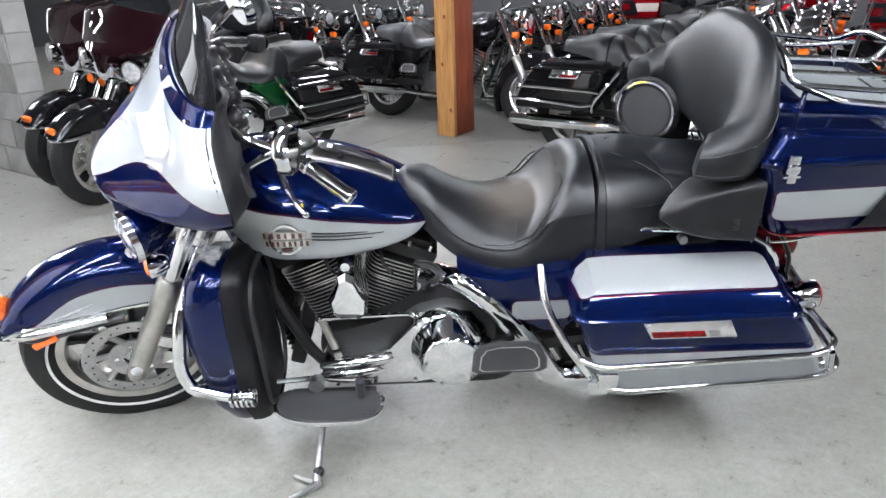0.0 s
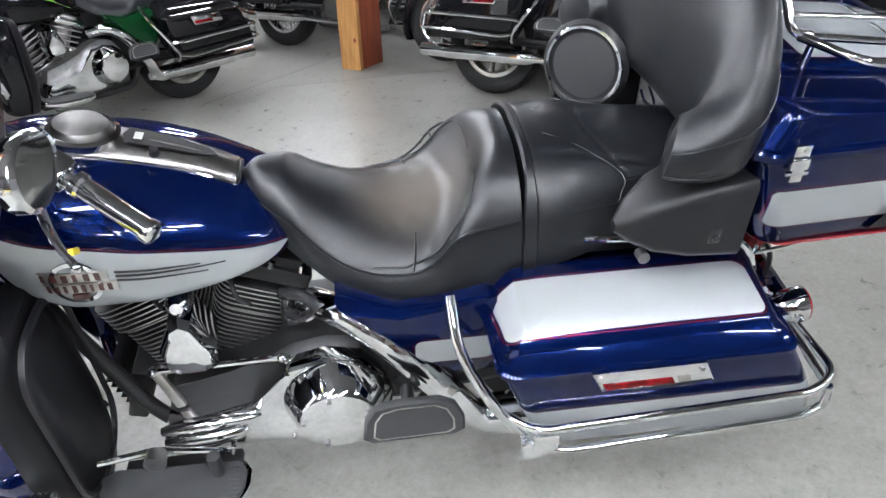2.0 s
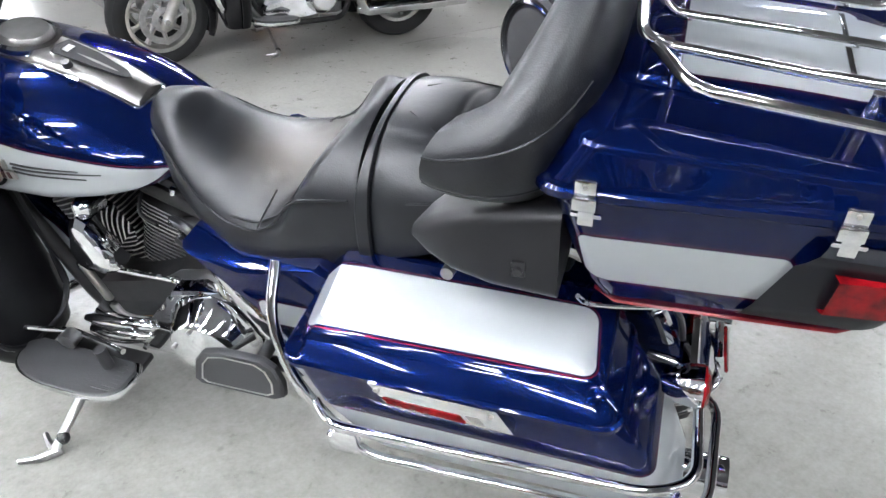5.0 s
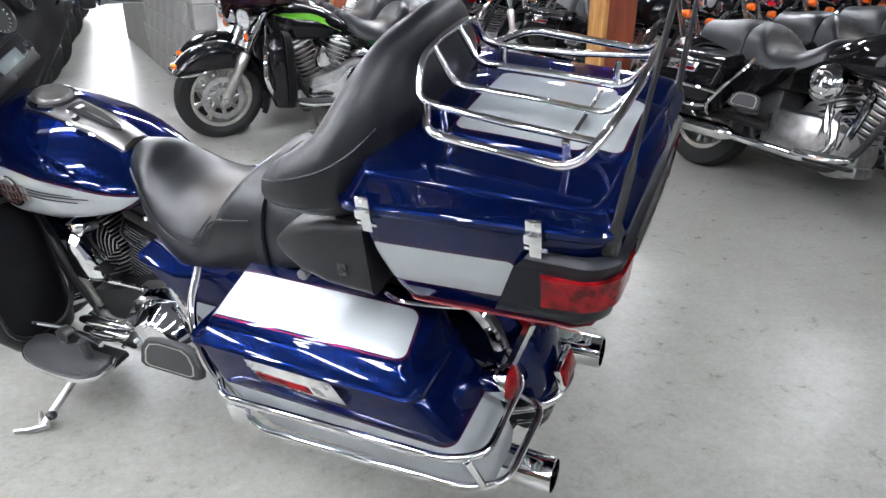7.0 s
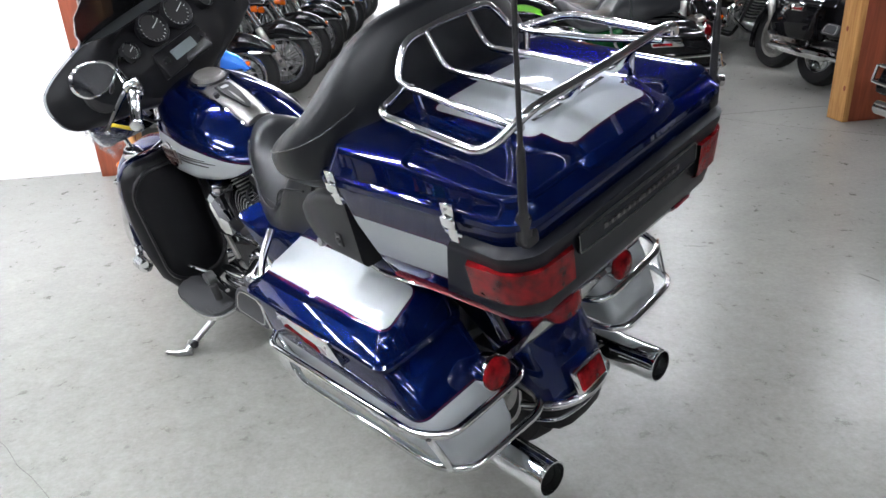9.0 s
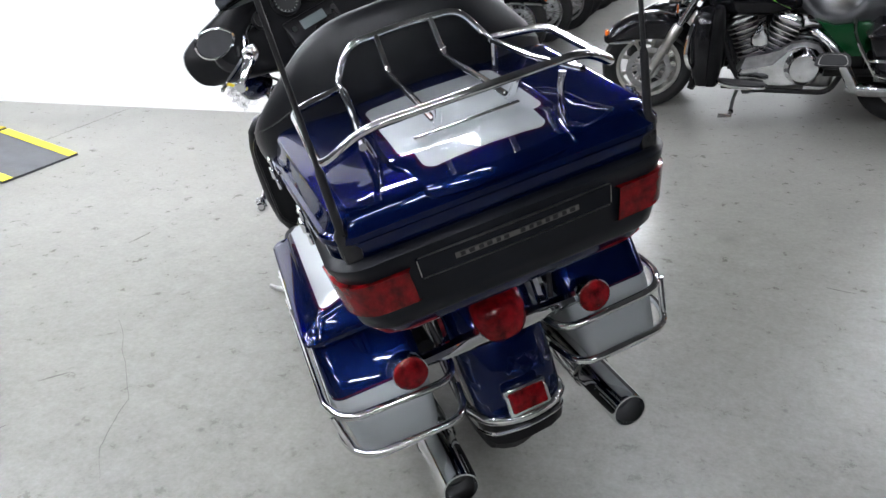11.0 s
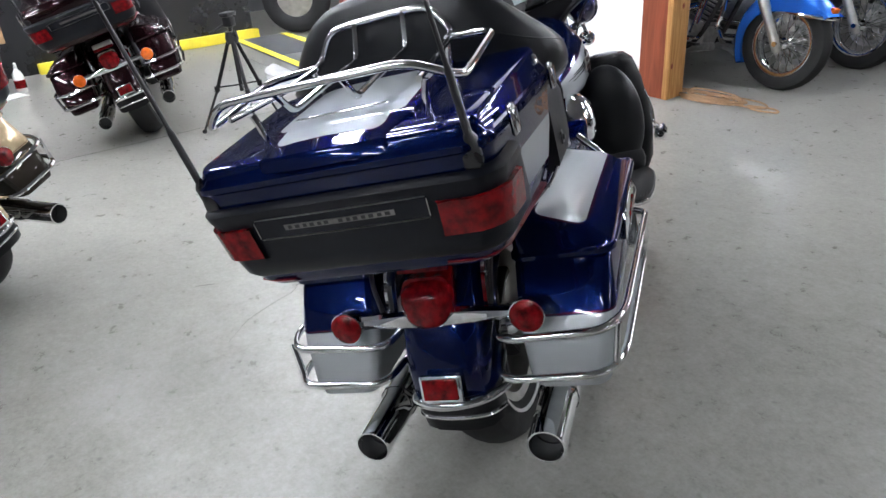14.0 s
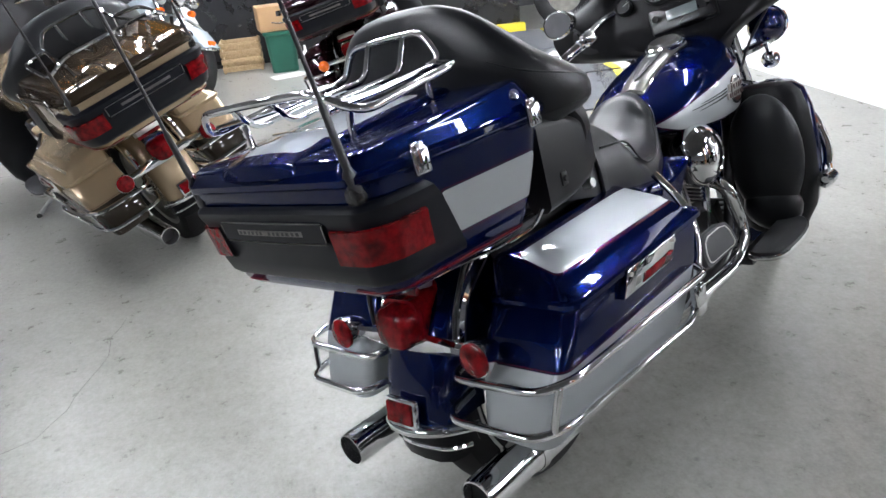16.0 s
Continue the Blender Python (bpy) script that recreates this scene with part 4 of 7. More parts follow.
    loft(bm, rings)
    ins = part("console_inlay", bm, M_PLASTIC, con, "black drop-shaped inlay")
    bm = nb()
    for i in range(3):
        box(bm, (-0.062, 0, g(-0.062, 3) + 0.0205), (0.014 - 0.003 * i, 0.022, 0.001), 0, Matrix.Rotation(0.25, 4, "Y"))
    part("warning_marks", bm, M_WHITELINE, ins)
    bm = nb()
    lathe(bm, [(0.0, 0.022), (0.044, 0.02), (0.05, 0.012), (0.052, 0.0), (0.045, -0.01)], (-0.155, 0, 0.912), (0.22, 0, 1), 36)
    cap = part("fuel_cap", bm, M_PEWTER, t, "dark round fuel cap in a chrome ring")
    bm = nb()
    lathe(bm, [(0.050, -0.006), (0.062, -0.004), (0.064, 0.008), (0.056, 0.012), (0.05, 0.006)], (-0.155, 0, 0.912), (0.22, 0, 1), 36, close=True)
    part("cap_ring", bm, M_CHROME, cap)
    bm = nb()
    lathe(bm, [(0.0, 0.012), (0.008, 0.012), (0.01, 0.0), (0.0, 0.0)], (-0.03, -0.046, 0.888), (0.2, -0.4, 1), 14)
    part("console_screw", bm, M_DARKTRIM, con)
    # emblems: plain shapes in their colours
    for s in (-1, 1):
        y = lambda x, z: s * (side_y(x, z, g) + 0.0025)
        bm = nb()
        ring = []
        for q in (0.043, 0.036):
            ring.append([Vector((-0.165 + q * math.cos(a), y(-0.165 + q * math.cos(a), 0.744 + q * math.sin(a)), 0.744 + q * math.sin(a))) for a in [2 * math.pi * i / 32 for i in range(32)]])
        ring2 = [[p + Vector((0, s * 0.003, 0)) for p in r] for r in reversed(ring)]
        loft(bm, ring + ring2, cap=(False, False))
        em = part("tank_emblem", bm, M_CHROME, t, "round chrome emblem with two dark red bars")

        def plate(name, x0, x1, z, h, o, material):
            bm = nb()
            rows_ = []
            for i in range(7):
                x = x0 + (x1 - x0) * i / 6
                rows_.append([Vector((x, y(x, z - h) + s * o, z - h)), Vector((x, y(x, z + h) + s * o, z + h)), Vector((x, y(x, z + h) - s * 0.002, z + h)), Vector((x, y(x, z - h) - s * 0.002, z - h))])
            loft(bm, rows_)
            part(name, bm, material, em)

        for z, x0, x1, n_ in ((0.757, -0.224, -0.112, 6), (0.734, -0.220, -0.100, 8)):
            plate("emblem_plate", x0, x1, z, 0.0095, 0.003, M_SATIN)
            wd = (x1 - x0 - 0.006) / n_
            for i in range(n_):
                q = x0 + 0.004 + wd * i
                plate("emblem_bar", q, q + wd * (0.5 if (i * 5 + n_) % 3 else 0.36), z, 0.007, 0.0046, M_EMBLEM)
        plate("emblem_bar", -0.178, -0.152, 0.716, 0.005, 0.0046, M_EMBLEM)
        for i, (dz, x1) in enumerate(((0.008, 0.035), (-0.001, 0.075), (-0.01, 0.045))):
            bm = nb()
            rows_ = []
            for j in range(9):
                x = -0.10 + (x1 + 0.10) * j / 8
                z = 0.752 + dz - 0.012 * (j / 8)
                h = 0.0014 * (1 - j / 8) + 0.0004
                rows_.append([Vector((x, y(x, z - h) + s * 0.0004, z - h)), Vector((x, y(x, z + h) + s * 0.0004, z + h)), Vector((x, y(x, z + h) - s * 0.002, z + h)), Vector((x, y(x, z - h) - s * 0.002, z - h))])
            loft(bm, rows_)
            part("speed_line", bm, M_DARKTRIM, em)


TANK_E, TANK_LOW = 2.25, 5.0


def tank_ring(x, hw, zb, zt, n):
    """Tank cross-section, widest low down."""
    out = []
    zc = zb + (zt - zb) * 0.40
    for i in range(n):
        a = 2 * math.pi * i / n
        c, s = math.cos(a), math.sin(a)
        hh = (zt - zc) if s > 0 else (zc - zb)
        e = TANK_E if s > 0 else TANK_LOW
        out.append(Vector((x, hw * math.copysign(abs(c) ** (2 / e), c), zc + hh * math.copysign(abs(s) ** (2 / e), s))))
    return out


def side_y(x, z, g):
    hw, zb, zt = g(x, 1), g(x, 2), g(x, 3)
    zc = zb + (zt - zb) * 0.40
    hh = (zt - zc) if z > zc else (zc - zb)
    t = min(0.999, abs(z - zc) / hh)
    e = TANK_E if z > zc else TANK_LOW
    return hw * (1 - t ** e) ** (1 / e)


def seat(root, S):
    fine = S["fine"]
    hwp = [(0.10, 0.03), (0.115, 0.055), (0.15, 0.09), (0.21, 0.132), (0.28, 0.17), (0.36, 0.198), (0.45, 0.208), (0.55, 0.20), (0.60, 0.195)]
    zbp = [(0.10, 0.785), (0.15, 0.725), (0.21, 0.675), (0.28, 0.635), (0.36, 0.615), (0.45, 0.62), (0.55, 0.645), (0.60, 0.66)]
    zcp = [(0.10, 0.808), (0.13, 0.828), (0.17, 0.826), (0.24, 0.784), (0.32, 0.748), (0.40, 0.736), (0.47, 0.742), (0.52, 0.786), (0.556, 0.853), (0.585, 0.868), (0.605, 0.865)]

    def top(x, y):
        hw = max(interp(x, hwp), 0.02)
        q = min(1, abs(y) / hw)
        xx = x + 0.085 * q ** 2.2 if x > 0.30 else x + 0.085 * q ** 2.2 * max(0, (x - 0.2) / 0.1)
        z = interp(min(xx, 0.6), zcp)
        crease = 0.0
        if fine and 0.3 < x < 0.55:
            crease = -0.004 * math.sin(math.pi * (x - 0.3) / 0.25) * math.exp(-((abs(y) - 0.05 - 0.35 * (0.5 - x)) / 0.006) ** 2)
        return z - 0.030 * q ** 2 + crease

    bm = nb()
    nx = 70 if fine else 22
    xs = [0.10 + 0.5 * i / nx for i in range(nx + 1)]
    loft(bm, [arch_ring(x, interp(x, hwp), interp(x, zbp), 0, 40 if fine else 16, 3.0, top) for x in xs])
    se = part("seat", bm, M_LEATHER, root, "worn black leather rider's seat")
    # passenger pad
    hw2 = [(0.612, 0.188), (0.66, 0.195), (0.74, 0.185), (0.82, 0.17), (0.90, 0.16), (0.945, 0.15)]
    zc2 = [(0.612, 0.861), (0.635, 0.872), (0.70, 0.874), (0.78, 0.864), (0.86, 0.855), (0.945, 0.85)]
    zb2 = [(0.612, 0.665), (0.75, 0.70), (0.945, 0.74)]
    bm = nb()
    nx = 90 if fine else 12

    def top2(x, y):
        q = min(1, abs(y) / interp(x, hw2))
        c = -0.003 * math.exp(-((q - 0.55 - 0.9 * (x - 0.72)) / 0.028) ** 2) - 0.002 * math.exp(-((x - 0.74 - 0.10 * q * q) / 0.006) ** 2) if fine else 0
        return interp(x, zc2) - 0.02 * q ** 2 + c

    loft(bm, [arch_ring(0.612 + 0.333 * i / nx, interp(0.612 + 0.333 * i / nx, hw2), interp(0.612 + 0.333 * i / nx, zb2), 0, 72 if fine else 14, 3.0, top2) for i in range(nx + 1)])
    part("passenger_pad", bm, M_LEATHER, root, "black leather passenger seat pad")
    if not fine:
        return
    def on_seat(x, deg, hwq, zbq, topf):
        a = radians(deg)
        c, s = math.cos(a), math.sin(a)
        y = interp(x, hwq) * math.copysign(abs(c) ** (2 / 3.0), c)
        zb = interp(x, zbq)
        return Vector((x, y, zb + (topf(x, y) - zb) * abs(s) ** (2 / 3.0)))

    for turn in (lambda d: d, lambda d: 180 - d):
        for pts, hwq, zbq, topf in (([(0.66, 84), (0.72, 72), (0.765, 60), (0.79, 50), (0.795, 42), (0.785, 34), (0.78, 27)], hw2, zb2, top2), ([(0.795, 44), (0.84, 46), (0.90, 47)], hw2, zb2, top2),
                                    ([(0.625, 26), (0.70, 27), (0.78, 27), (0.86, 25)], hw2, zb2, top2),
                                    ([(0.532, 88), (0.528, 72), (0.515, 58), (0.492, 47), (0.45, 40), (0.39, 36), (0.33, 35)], hwp, zbp, top)):
            bm = nb()
            line = [on_seat(x, turn(d), hwq, zbq, topf) for x, d in pts]
            fine_line = []
            for a, b in zip(line, line[1:]):
                fine_line += [a.lerp(b, i / 4) for i in range(4)]
            tube(bm, fine_line + [line[-1]], 0.0021, 6, 0.006, 1)
            part("stitched_seam", bm, M_LEATHER, se, "stitched leather seam")
    # strap across
    bm = nb()
    rings = []
    for i in range(41):
        a = math.pi * i / 40
        c, s = math.cos(a), math.sin(a)
        ring = []
        slit = 0.011 * max(0.0, 1 - (abs(a - 1.75) / 0.85) ** 2)
        for dx, o in ((-0.012 + slit, -0.002), (-0.009 + slit, 0.003), (0.012, 0.003), (0.015, -0.002), (0.002 + slit / 2, -0.03)):
            x = 0.613 + dx
            hw, zb, zt = 0.199 + o, 0.66, 0.870 + o
            y = hw * math.copysign(abs(c) ** (2 / 3.0), c)
            z = zb + (zt - 0.014 * (abs(y) / 0.2) ** 2 - zb) * abs(s) ** (2 / 3.0)
            ring.append(Vector((x, y, z)))
        rings.append(ring)
    loft(bm, rings)
    part("seat_strap", bm, M_LEATHER, se, "black leather grab strap")
    # seams
    for s in (-1, 1):
        bm = nb()
        pts = []
        for i in range(24):
            x = 0.13 + 0.46 * i / 23
            hw, zb = interp(x, hwp), interp(x, zbp)
            sn = 0.55
            y = hw * (1 - sn ** 3.0) ** (1 / 3.0)
            z = zb + (top(x, y) - zb) * sn ** (2 / 3.0)
            pts.append((x, s * (y + 0.0005), z))
        tube(bm, pts, 0.0026, 6, 0.01, 1)
        part("seat_piping", bm, M_LEATHER, se, "stitched piping along the seat edge")
        for x in (0.40, 0.47):
            bm = nb()
            hw, zb = interp(x, hwp), interp(x, zbp)
            p = []
            for i in range(5):
                sn = 0.57 + 0.09 * i
                y = hw * (1 - sn ** 3.0) ** (1 / 3.0)
                p.append((x + 0.012 * i / 4, s * (y + 0.0003), zb + (top(x, y) - zb) * sn ** (2 / 3.0)))
            tube(bm, p, 0.002, 5, 0.01, 1)
            part("seam_pleat", bm, M_LEATHER, se)


def backrest(root, S):
    """Wrap-round padded backrest with arm wings."""
    fine = S["fine"]
    path = [(-1.0, 0.784, -0.268), (-0.93, 0.800, -0.276), (-0.75, 0.852, -0.276), (-0.5, 0.900, -0.224), (-0.25, 0.925, -0.122), (0, 0.930, 0.0)]
    path = path + [(-a, x, -y) for a, x, y in reversed(path[:-1])]
    px_ = [(a, x) for a, x, y in path]
    py_ = [(a, y) for a, x, y in path]
    zt = [(0, 1.195), (0.25, 1.187), (0.45, 1.14), (0.62, 1.085), (0.8, 1.037), (0.93, 1.022), (0.975, 1.012), (1.0, 0.990)]
    zb = [(0, 0.88), (0.5, 0.885), (0.75, 0.912), (0.93, 0.920), (0.975, 0.924), (1.0, 0.938)]
    th = [(0, 0.050), (0.4, 0.052), (0.7, 0.054), (0.9, 0.052), (0.97, 0.049), (0.99, 0.042), (1.0, 0.028)]
    sm = lambda v, q: sum(interp(v + o * 0.045 * min(1, (1 - abs(v)) / 0.1), q) for o in (-2, -1, 0, 1, 2)) / 5
    bm = nb()
    n = 72 if fine else 22
    k = 24 if fine else 12
    rings = []
    for i in range(n + 1):
        s = -1 + 2 * i / n
        s = math.copysign(abs(s) ** 0.92, s)
        a = abs(s)
        p = Vector((sm(s, px_), sm(s, py_), 0))
        q = Vector((sm(min(1, s + 0.02), px_) - sm(max(-1, s - 0.02), px_), sm(min(1, s + 0.02), py_) - sm(max(-1, s - 0.02), py_), 0)).normalized()
        nrm = Vector((-q.y, q.x, 0))
        z0, z1, t = interp(a, zb), sm(a, zt), interp(a, th)
        ring = []
        for j in range(k):
            b = 2 * math.pi * j / k
            c, e = math.cos(b), math.sin(b)
            h = math.copysign(abs(e) ** (2 / 2.6), e)
            w = math.copysign(abs(c) ** (2 / 2.6), c)
            z = (z0 + z1) / 2 + (z1 - z0) / 2 * h
            lean = 0.12 * (z - 0.90)
            taper = 1.0 - 0.35 * max(0, h) ** 2
            ring.append(Vector((p.x + lean, p.y, z)) + nrm * (t * w * taper))
        rings.append(ring)
    loft(bm, rings)
    b = part("backrest", bm, M_LEATHER, root, "black padded leather wrap-round backrest")
    if fine:
        # welt along the outer edge of each wing
        for s in (-1, 1):
            use = rings[:n // 4 + 4] if s < 0 else rings[-(n // 4 + 4):]
            for j in (11, 14):
                bm = nb()
                pts = [r[j] * 0.0 + r[j] for r in use][(1 if s < 0 else 0):(None if s < 0 else -1)]
                tube(bm, pts, 0.0017, 6, 0.01, 1)
                part("backrest_welt", bm, M_LEATHER, b, "stitched leather welt")
    # speaker pods under the wings
    for s in (-1, 1):
        bm = nb()
        rings = []
        for x, y0, y1, z0, z1 in ((0.735, 0.245, 0.268, 0.80, 0.82), (0.76, 0.215, 0.282, 0.782, 0.845), (0.80, 0.19, 0.292, 0.765, 0.872), (0.86, 0.17, 0.296, 0.752, 0.892), (0.955, 0.16, 0.292, 0.742, 0.905))[(1 if s > 0 and fine else 0):]:
            r = []
            for yy, zz in rr2(max(y0, 0.235) if s > 0 and fine else y0, y1, z0, z1 + (0.03 if s > 0 and fine else 0.0), 0.02):
                r.append(Vector((x, s * yy, zz)))
            rings.append(r)
        loft(bm, rings)
        pod = part("speaker_pod", bm, M_PLASTIC, root, "matt black passenger speaker pod")
        if fine:
            bm = nb()
            c, ax = Vector((0.812, s * 0.205, 0.878)), Vector((-0.64, -s * 0.77, 0.12))
            lathe(bm, [(0.0, -0.06), (0.070, -0.06), (0.092, -0.02), (0.096, 0.0), (0.088, 0.008), (0.0, 0.008)], c, ax, 40)
            if s > 0:
                sp = part("speaker_body", bm, M_PLASTIC, pod)
                bm = nb()
                lathe(bm, [(0.078, 0.006), (0.079, 0.013), (0.085, 0.013), (0.088, 0.006)], c, ax, 40, close=True)
                part("speaker_ring", bm, M_CHROME, sp, "thin chrome speaker ring")
                bm = nb()
                lathe(bm, [(0.0, 0.013), (0.05, 0.012), (0.070, 0.008), (0.07, 0.004), (0.0, 0.004)], c, ax, 36)
                part("speaker_grille", bm, M_MESH, sp)
            else:
                bm.free()
            bm = nb()
            lathe(bm, [(0.0, 0.006), (0.006, 0.006), (0.008, 0.0), (0.0, 0.0)], (0.90, s * 0.296, 0.80), (0, s, 0), 14)
            box(bm, (0.90, s * 0.2955, 0.80), (0.020, 0.004, 0.030), 0.003)
            part("pod_switch", bm, M_DARKTRIM, pod, "black rocker switch")


def rr2(y0, y1, z0, z1, r, n=4):
    out = []
    r = min(r, (y1 - y0) * 0.49, (z1 - z0) * 0.49)
    for cy, cz, a0 in ((y1 - r, z1 - r, 0), (y0 + r, z1 - r, 90), (y0 + r, z0 + r, 180), (y1 - r, z0 + r, 270)):
        for i in range(n + 1):
            a = radians(a0 + 90 * i / n)
            out.append((cy + r * math.cos(a), cz + r * math.sin(a)))
    return out


def trunk(root, S):
    """Top box with lid, lamps, latches, rack and aerials."""
    fine = S["fine"]
    n = 8 if fine else 4

    def ring(inset, z, front=0.930, rear=1.392, hw=0.307, r=0.045):
        lean = 0.0 if callable(z) else max(0.0, 0.945 - z) * 0.28
        pts = rrect(front + inset * 0.4 + lean, rear - inset, -hw + inset, hw - inset, r, z, n)
        # rear corners taper in
        out = []
        for p in pts:
            t = max(0, (p.x - 1.05) / 0.34)
            y = p.y * (1 - 0.085 * t * t)
            bow = 0.018 * (1 - (p.y / 0.3) ** 2) if p.x > 1.3 else 0
            out.append(Vector((p.x + bow, y, z(p.x, p.y) if callable(z) else p.z)))
        return out

    bm = nb()
    levels = [(0.075, 0.732), (0.05, 0.735), (0.034, 0.752), (0.022, 0.79), (0.010, 0.86), (0.004, 0.93), (0.0, 0.942), (0.0, 0.948)]
    loft(bm, [ring(i, z) for i, z in levels])
    body = part("trunk_body", bm, S["pak_paint"], root, S.get("pak_label", ""))
    # lid: lip, upright side, sharp ridge, nearly flat top
    bm = nb()

    def ridge(d):
        return lambda x, y: 1.017 - 0.066 * (x - 0.964) + d

    flat = lambda z: (lambda x, y: z)
    seq = [(0.925, 1.390, 0.303, 0.04, flat(0.946)), (0.917, 1.398, 0.312, 0.045, flat(0.9465)), (0.914, 1.401, 0.315, 0.045, flat(0.950)), (0.914, 1.401, 0.315, 0.045, flat(0.960)), (0.917, 1.398, 0.312, 0.045, flat(0.964)),
           (0.926, 1.396, 0.304, 0.04, flat(0.966)), (0.956, 1.386, 0.2925, 0.035, ridge(-0.010)), (0.959, 1.384, 0.291, 0.035, ridge(-0.004)), (0.963, 1.380, 0.288, 0.034, ridge(0.0)), (0.969, 1.374, 0.282, 0.034, ridge(0.002)),
           (0.985, 1.355, 0.25, 0.03, ridge(0.004)), (1.03, 1.32, 0.18, 0.03, ridge(0.006)), (1.10, 1.27, 0.08, 0.03, ridge(0.007))]
    loft(bm, [ring(0.0, z, f, r_, h_, c_) for f, r_, h_, c_, z in seq])
    lid = part("trunk_lid", bm, S["lid_paint"], body, S.get("lid_label", ""), angle=22)
    # raised middle of the lid, running back to its rear edge
    bm = nb()
    prof = [(0.985, 1.006, 0.120), (0.992, 1.026, 0.128), (1.02, 1.033, 0.138), (1.10, 1.029, 0.144), (1.20, 1.022, 0.146), (1.28, 1.014, 0.146), (1.31, 1.010, 0.144), (1.335, 1.004, 0.132), (1.360, 0.998, 0.128), (1.385, 0.992, 0.126)]
    rings = []
    for i in range(34):
        x = 0.985 + 0.400 * i / 33
        z = interp(x, [(a, b) for a, b, c in prof])
        w = interp(x, [(a, c) for a, b, c in prof])
        rings.append([Vector((x + (0.016 * (1 - q * q) if x > 1.33 else 0), w * q, z + d)) for q, d in ((-1.09, -0.03), (-1.045, -0.011), (-1.0, -0.003), (-0.93, 0.0), (-0.45, 0.003), (0, 0.004), (0.45, 0.003), (0.93, 0.0), (1.0, -0.003), (1.045, -0.011), (1.09, -0.03))])
    rings.append([p + Vector((0.004, 0, -0.005)) for p in rings[-1]])
    rings.append([Vector((p.x + 0.006, p.y, min(p.z, 0.970))) for p in rings[-1]])
    loft(bm, rings)
    part("lid_centre", bm, S["lid_paint"], lid, "raised middle of the trunk lid", angle=26)
    # dark rear panel band
    bm = nb()
    rows = []
    for z, o in ((0.765, 0.004), (0.775, 0.012), (0.80, 0.014), (0.880, 0.014), (0.893, 0.020), (0.906, 0.022), (0.914, 0.014), (0.918, 0.004)):
        base = ring(interp(z, [(0.732, 0.06), (0.752, 0.034), (0.79, 0.022), (0.86, 0.010), (0.93, 0.004)]), z)
        sel = [p for p in base if p.x > 1.285]
        sel.sort(key=lambda p: math.atan2(p.y, p.x - 1.15))
        xf = interp(z, [(0.765, 1.190), (0.80, 1.205), (0.87, 1.228), (0.893, 1.245), (0.93, 1.275)])
        rows.append([Vector((xf, sel[0].y - o * 0.8 - 0.09 * max(0.0, 1.235 - xf), z))] + [p + (Vector((p.x - 1.2, p.y * 0.8, 0)).normalized() * o) for p in sel] + [Vector((xf, sel[-1].y + o * 0.8 + 0.09 * max(0.0, 1.235 - xf), z))])
    loft(bm, rows, closed=False)
    band = part("rear_trim_panel", bm, M_NAVYTRIM, body, "black moulded trim round the trunk's rear")

    def rear_strip(name, z0, z1, a0, a1, o, material, label="", parent=body):
        """Raised piece hugging the rear corner between two bearings (degrees, 0 = straight back)."""
        bm = nb()
        rows = []
        e_ = min(0.004, (z1 - z0) * 0.25)
        for z, oo in ((z0, 0.0), (z0 + e_, o), (z1 - e_, o), (z1, 0.0)):
            base = ring(interp(z, [(0.732, 0.06), (0.752, 0.034), (0.79, 0.022), (0.86, 0.010), (0.93, 0.004)]), z)
            row = []
            for i in range(17):
                b = radians(a0 + (a1 - a0) * i / 16)
                d = Vector((math.cos(b), math.sin(b), 0))
                c = Vector((1.15, 0, 0))
                # ray against ring outline
                best = 0.0
                for p, q in zip(base, base[1:] + base[:1]):
                    e = q - p
                    den = d.x * e.y - d.y * e.x
                    if abs(den) < 1e-9:
                        continue
                    w = p - c
                    tt = (w.x * e.y - w.y * e.x) / den
                    uu = (w.x * d.y - w.y * d.x) / den
                    if tt > 0 and -1e-6 <= uu <= 1 + 1e-6:
                        best = max(best, tt)
                row.append(Vector((1.15 + d.x * (best + oo), d.y * (best + oo), z)))
            rows.append(row)
        loft(bm, rows, closed=False)
        return part(name, bm, material, parent, label)

    for s in (-1, 1):
        a = sorted((s * 36, s * 66))
        rear_strip("tail_lamp", 0.808, 0.878, a[0], a[1], 0.022, S["lens"], "wrap-round red trunk lamp")
        a = sorted((s * 36, s * 148))
        rear_strip("lower_reflector", 0.740, 0.751, a[0], a[1], 0.006, M_STRIP, "thin red strip under the trunk")
    if S["badge"]:
        pl = rear_strip("badge_frame", 0.848, 0.891, -34, 34, 0.019, M_NAVYTRIM, "black badge plate with a pale outline")
        for z0, z1, a0, a1 in ((0.8495, 0.8505, -33.3, 33.3), (0.8885, 0.8895, -33.3, 33.3), (0.850, 0.889, -33.7, -33.4), (0.850, 0.889, 33.4, 33.7)):
            rear_strip("outline", z0, z1, a0, a1, 0.0205, M_SATIN, "", pl)
        rear_strip("name_bar", 0.861, 0.879, -23, 23, 0.0205, M_PEWTER, "satin bar in place of the maker's name", pl)
        if fine:
            for i in range(14):
                a = -20.5 + 41 * i / 13
                if i != 6:
                    rear_strip("glyph_bar", 0.8640, 0.8765, a - 0.75 - 0.3 * (i % 2), a + 0.9, 0.0218, M_DARKTRIM, "", pl)
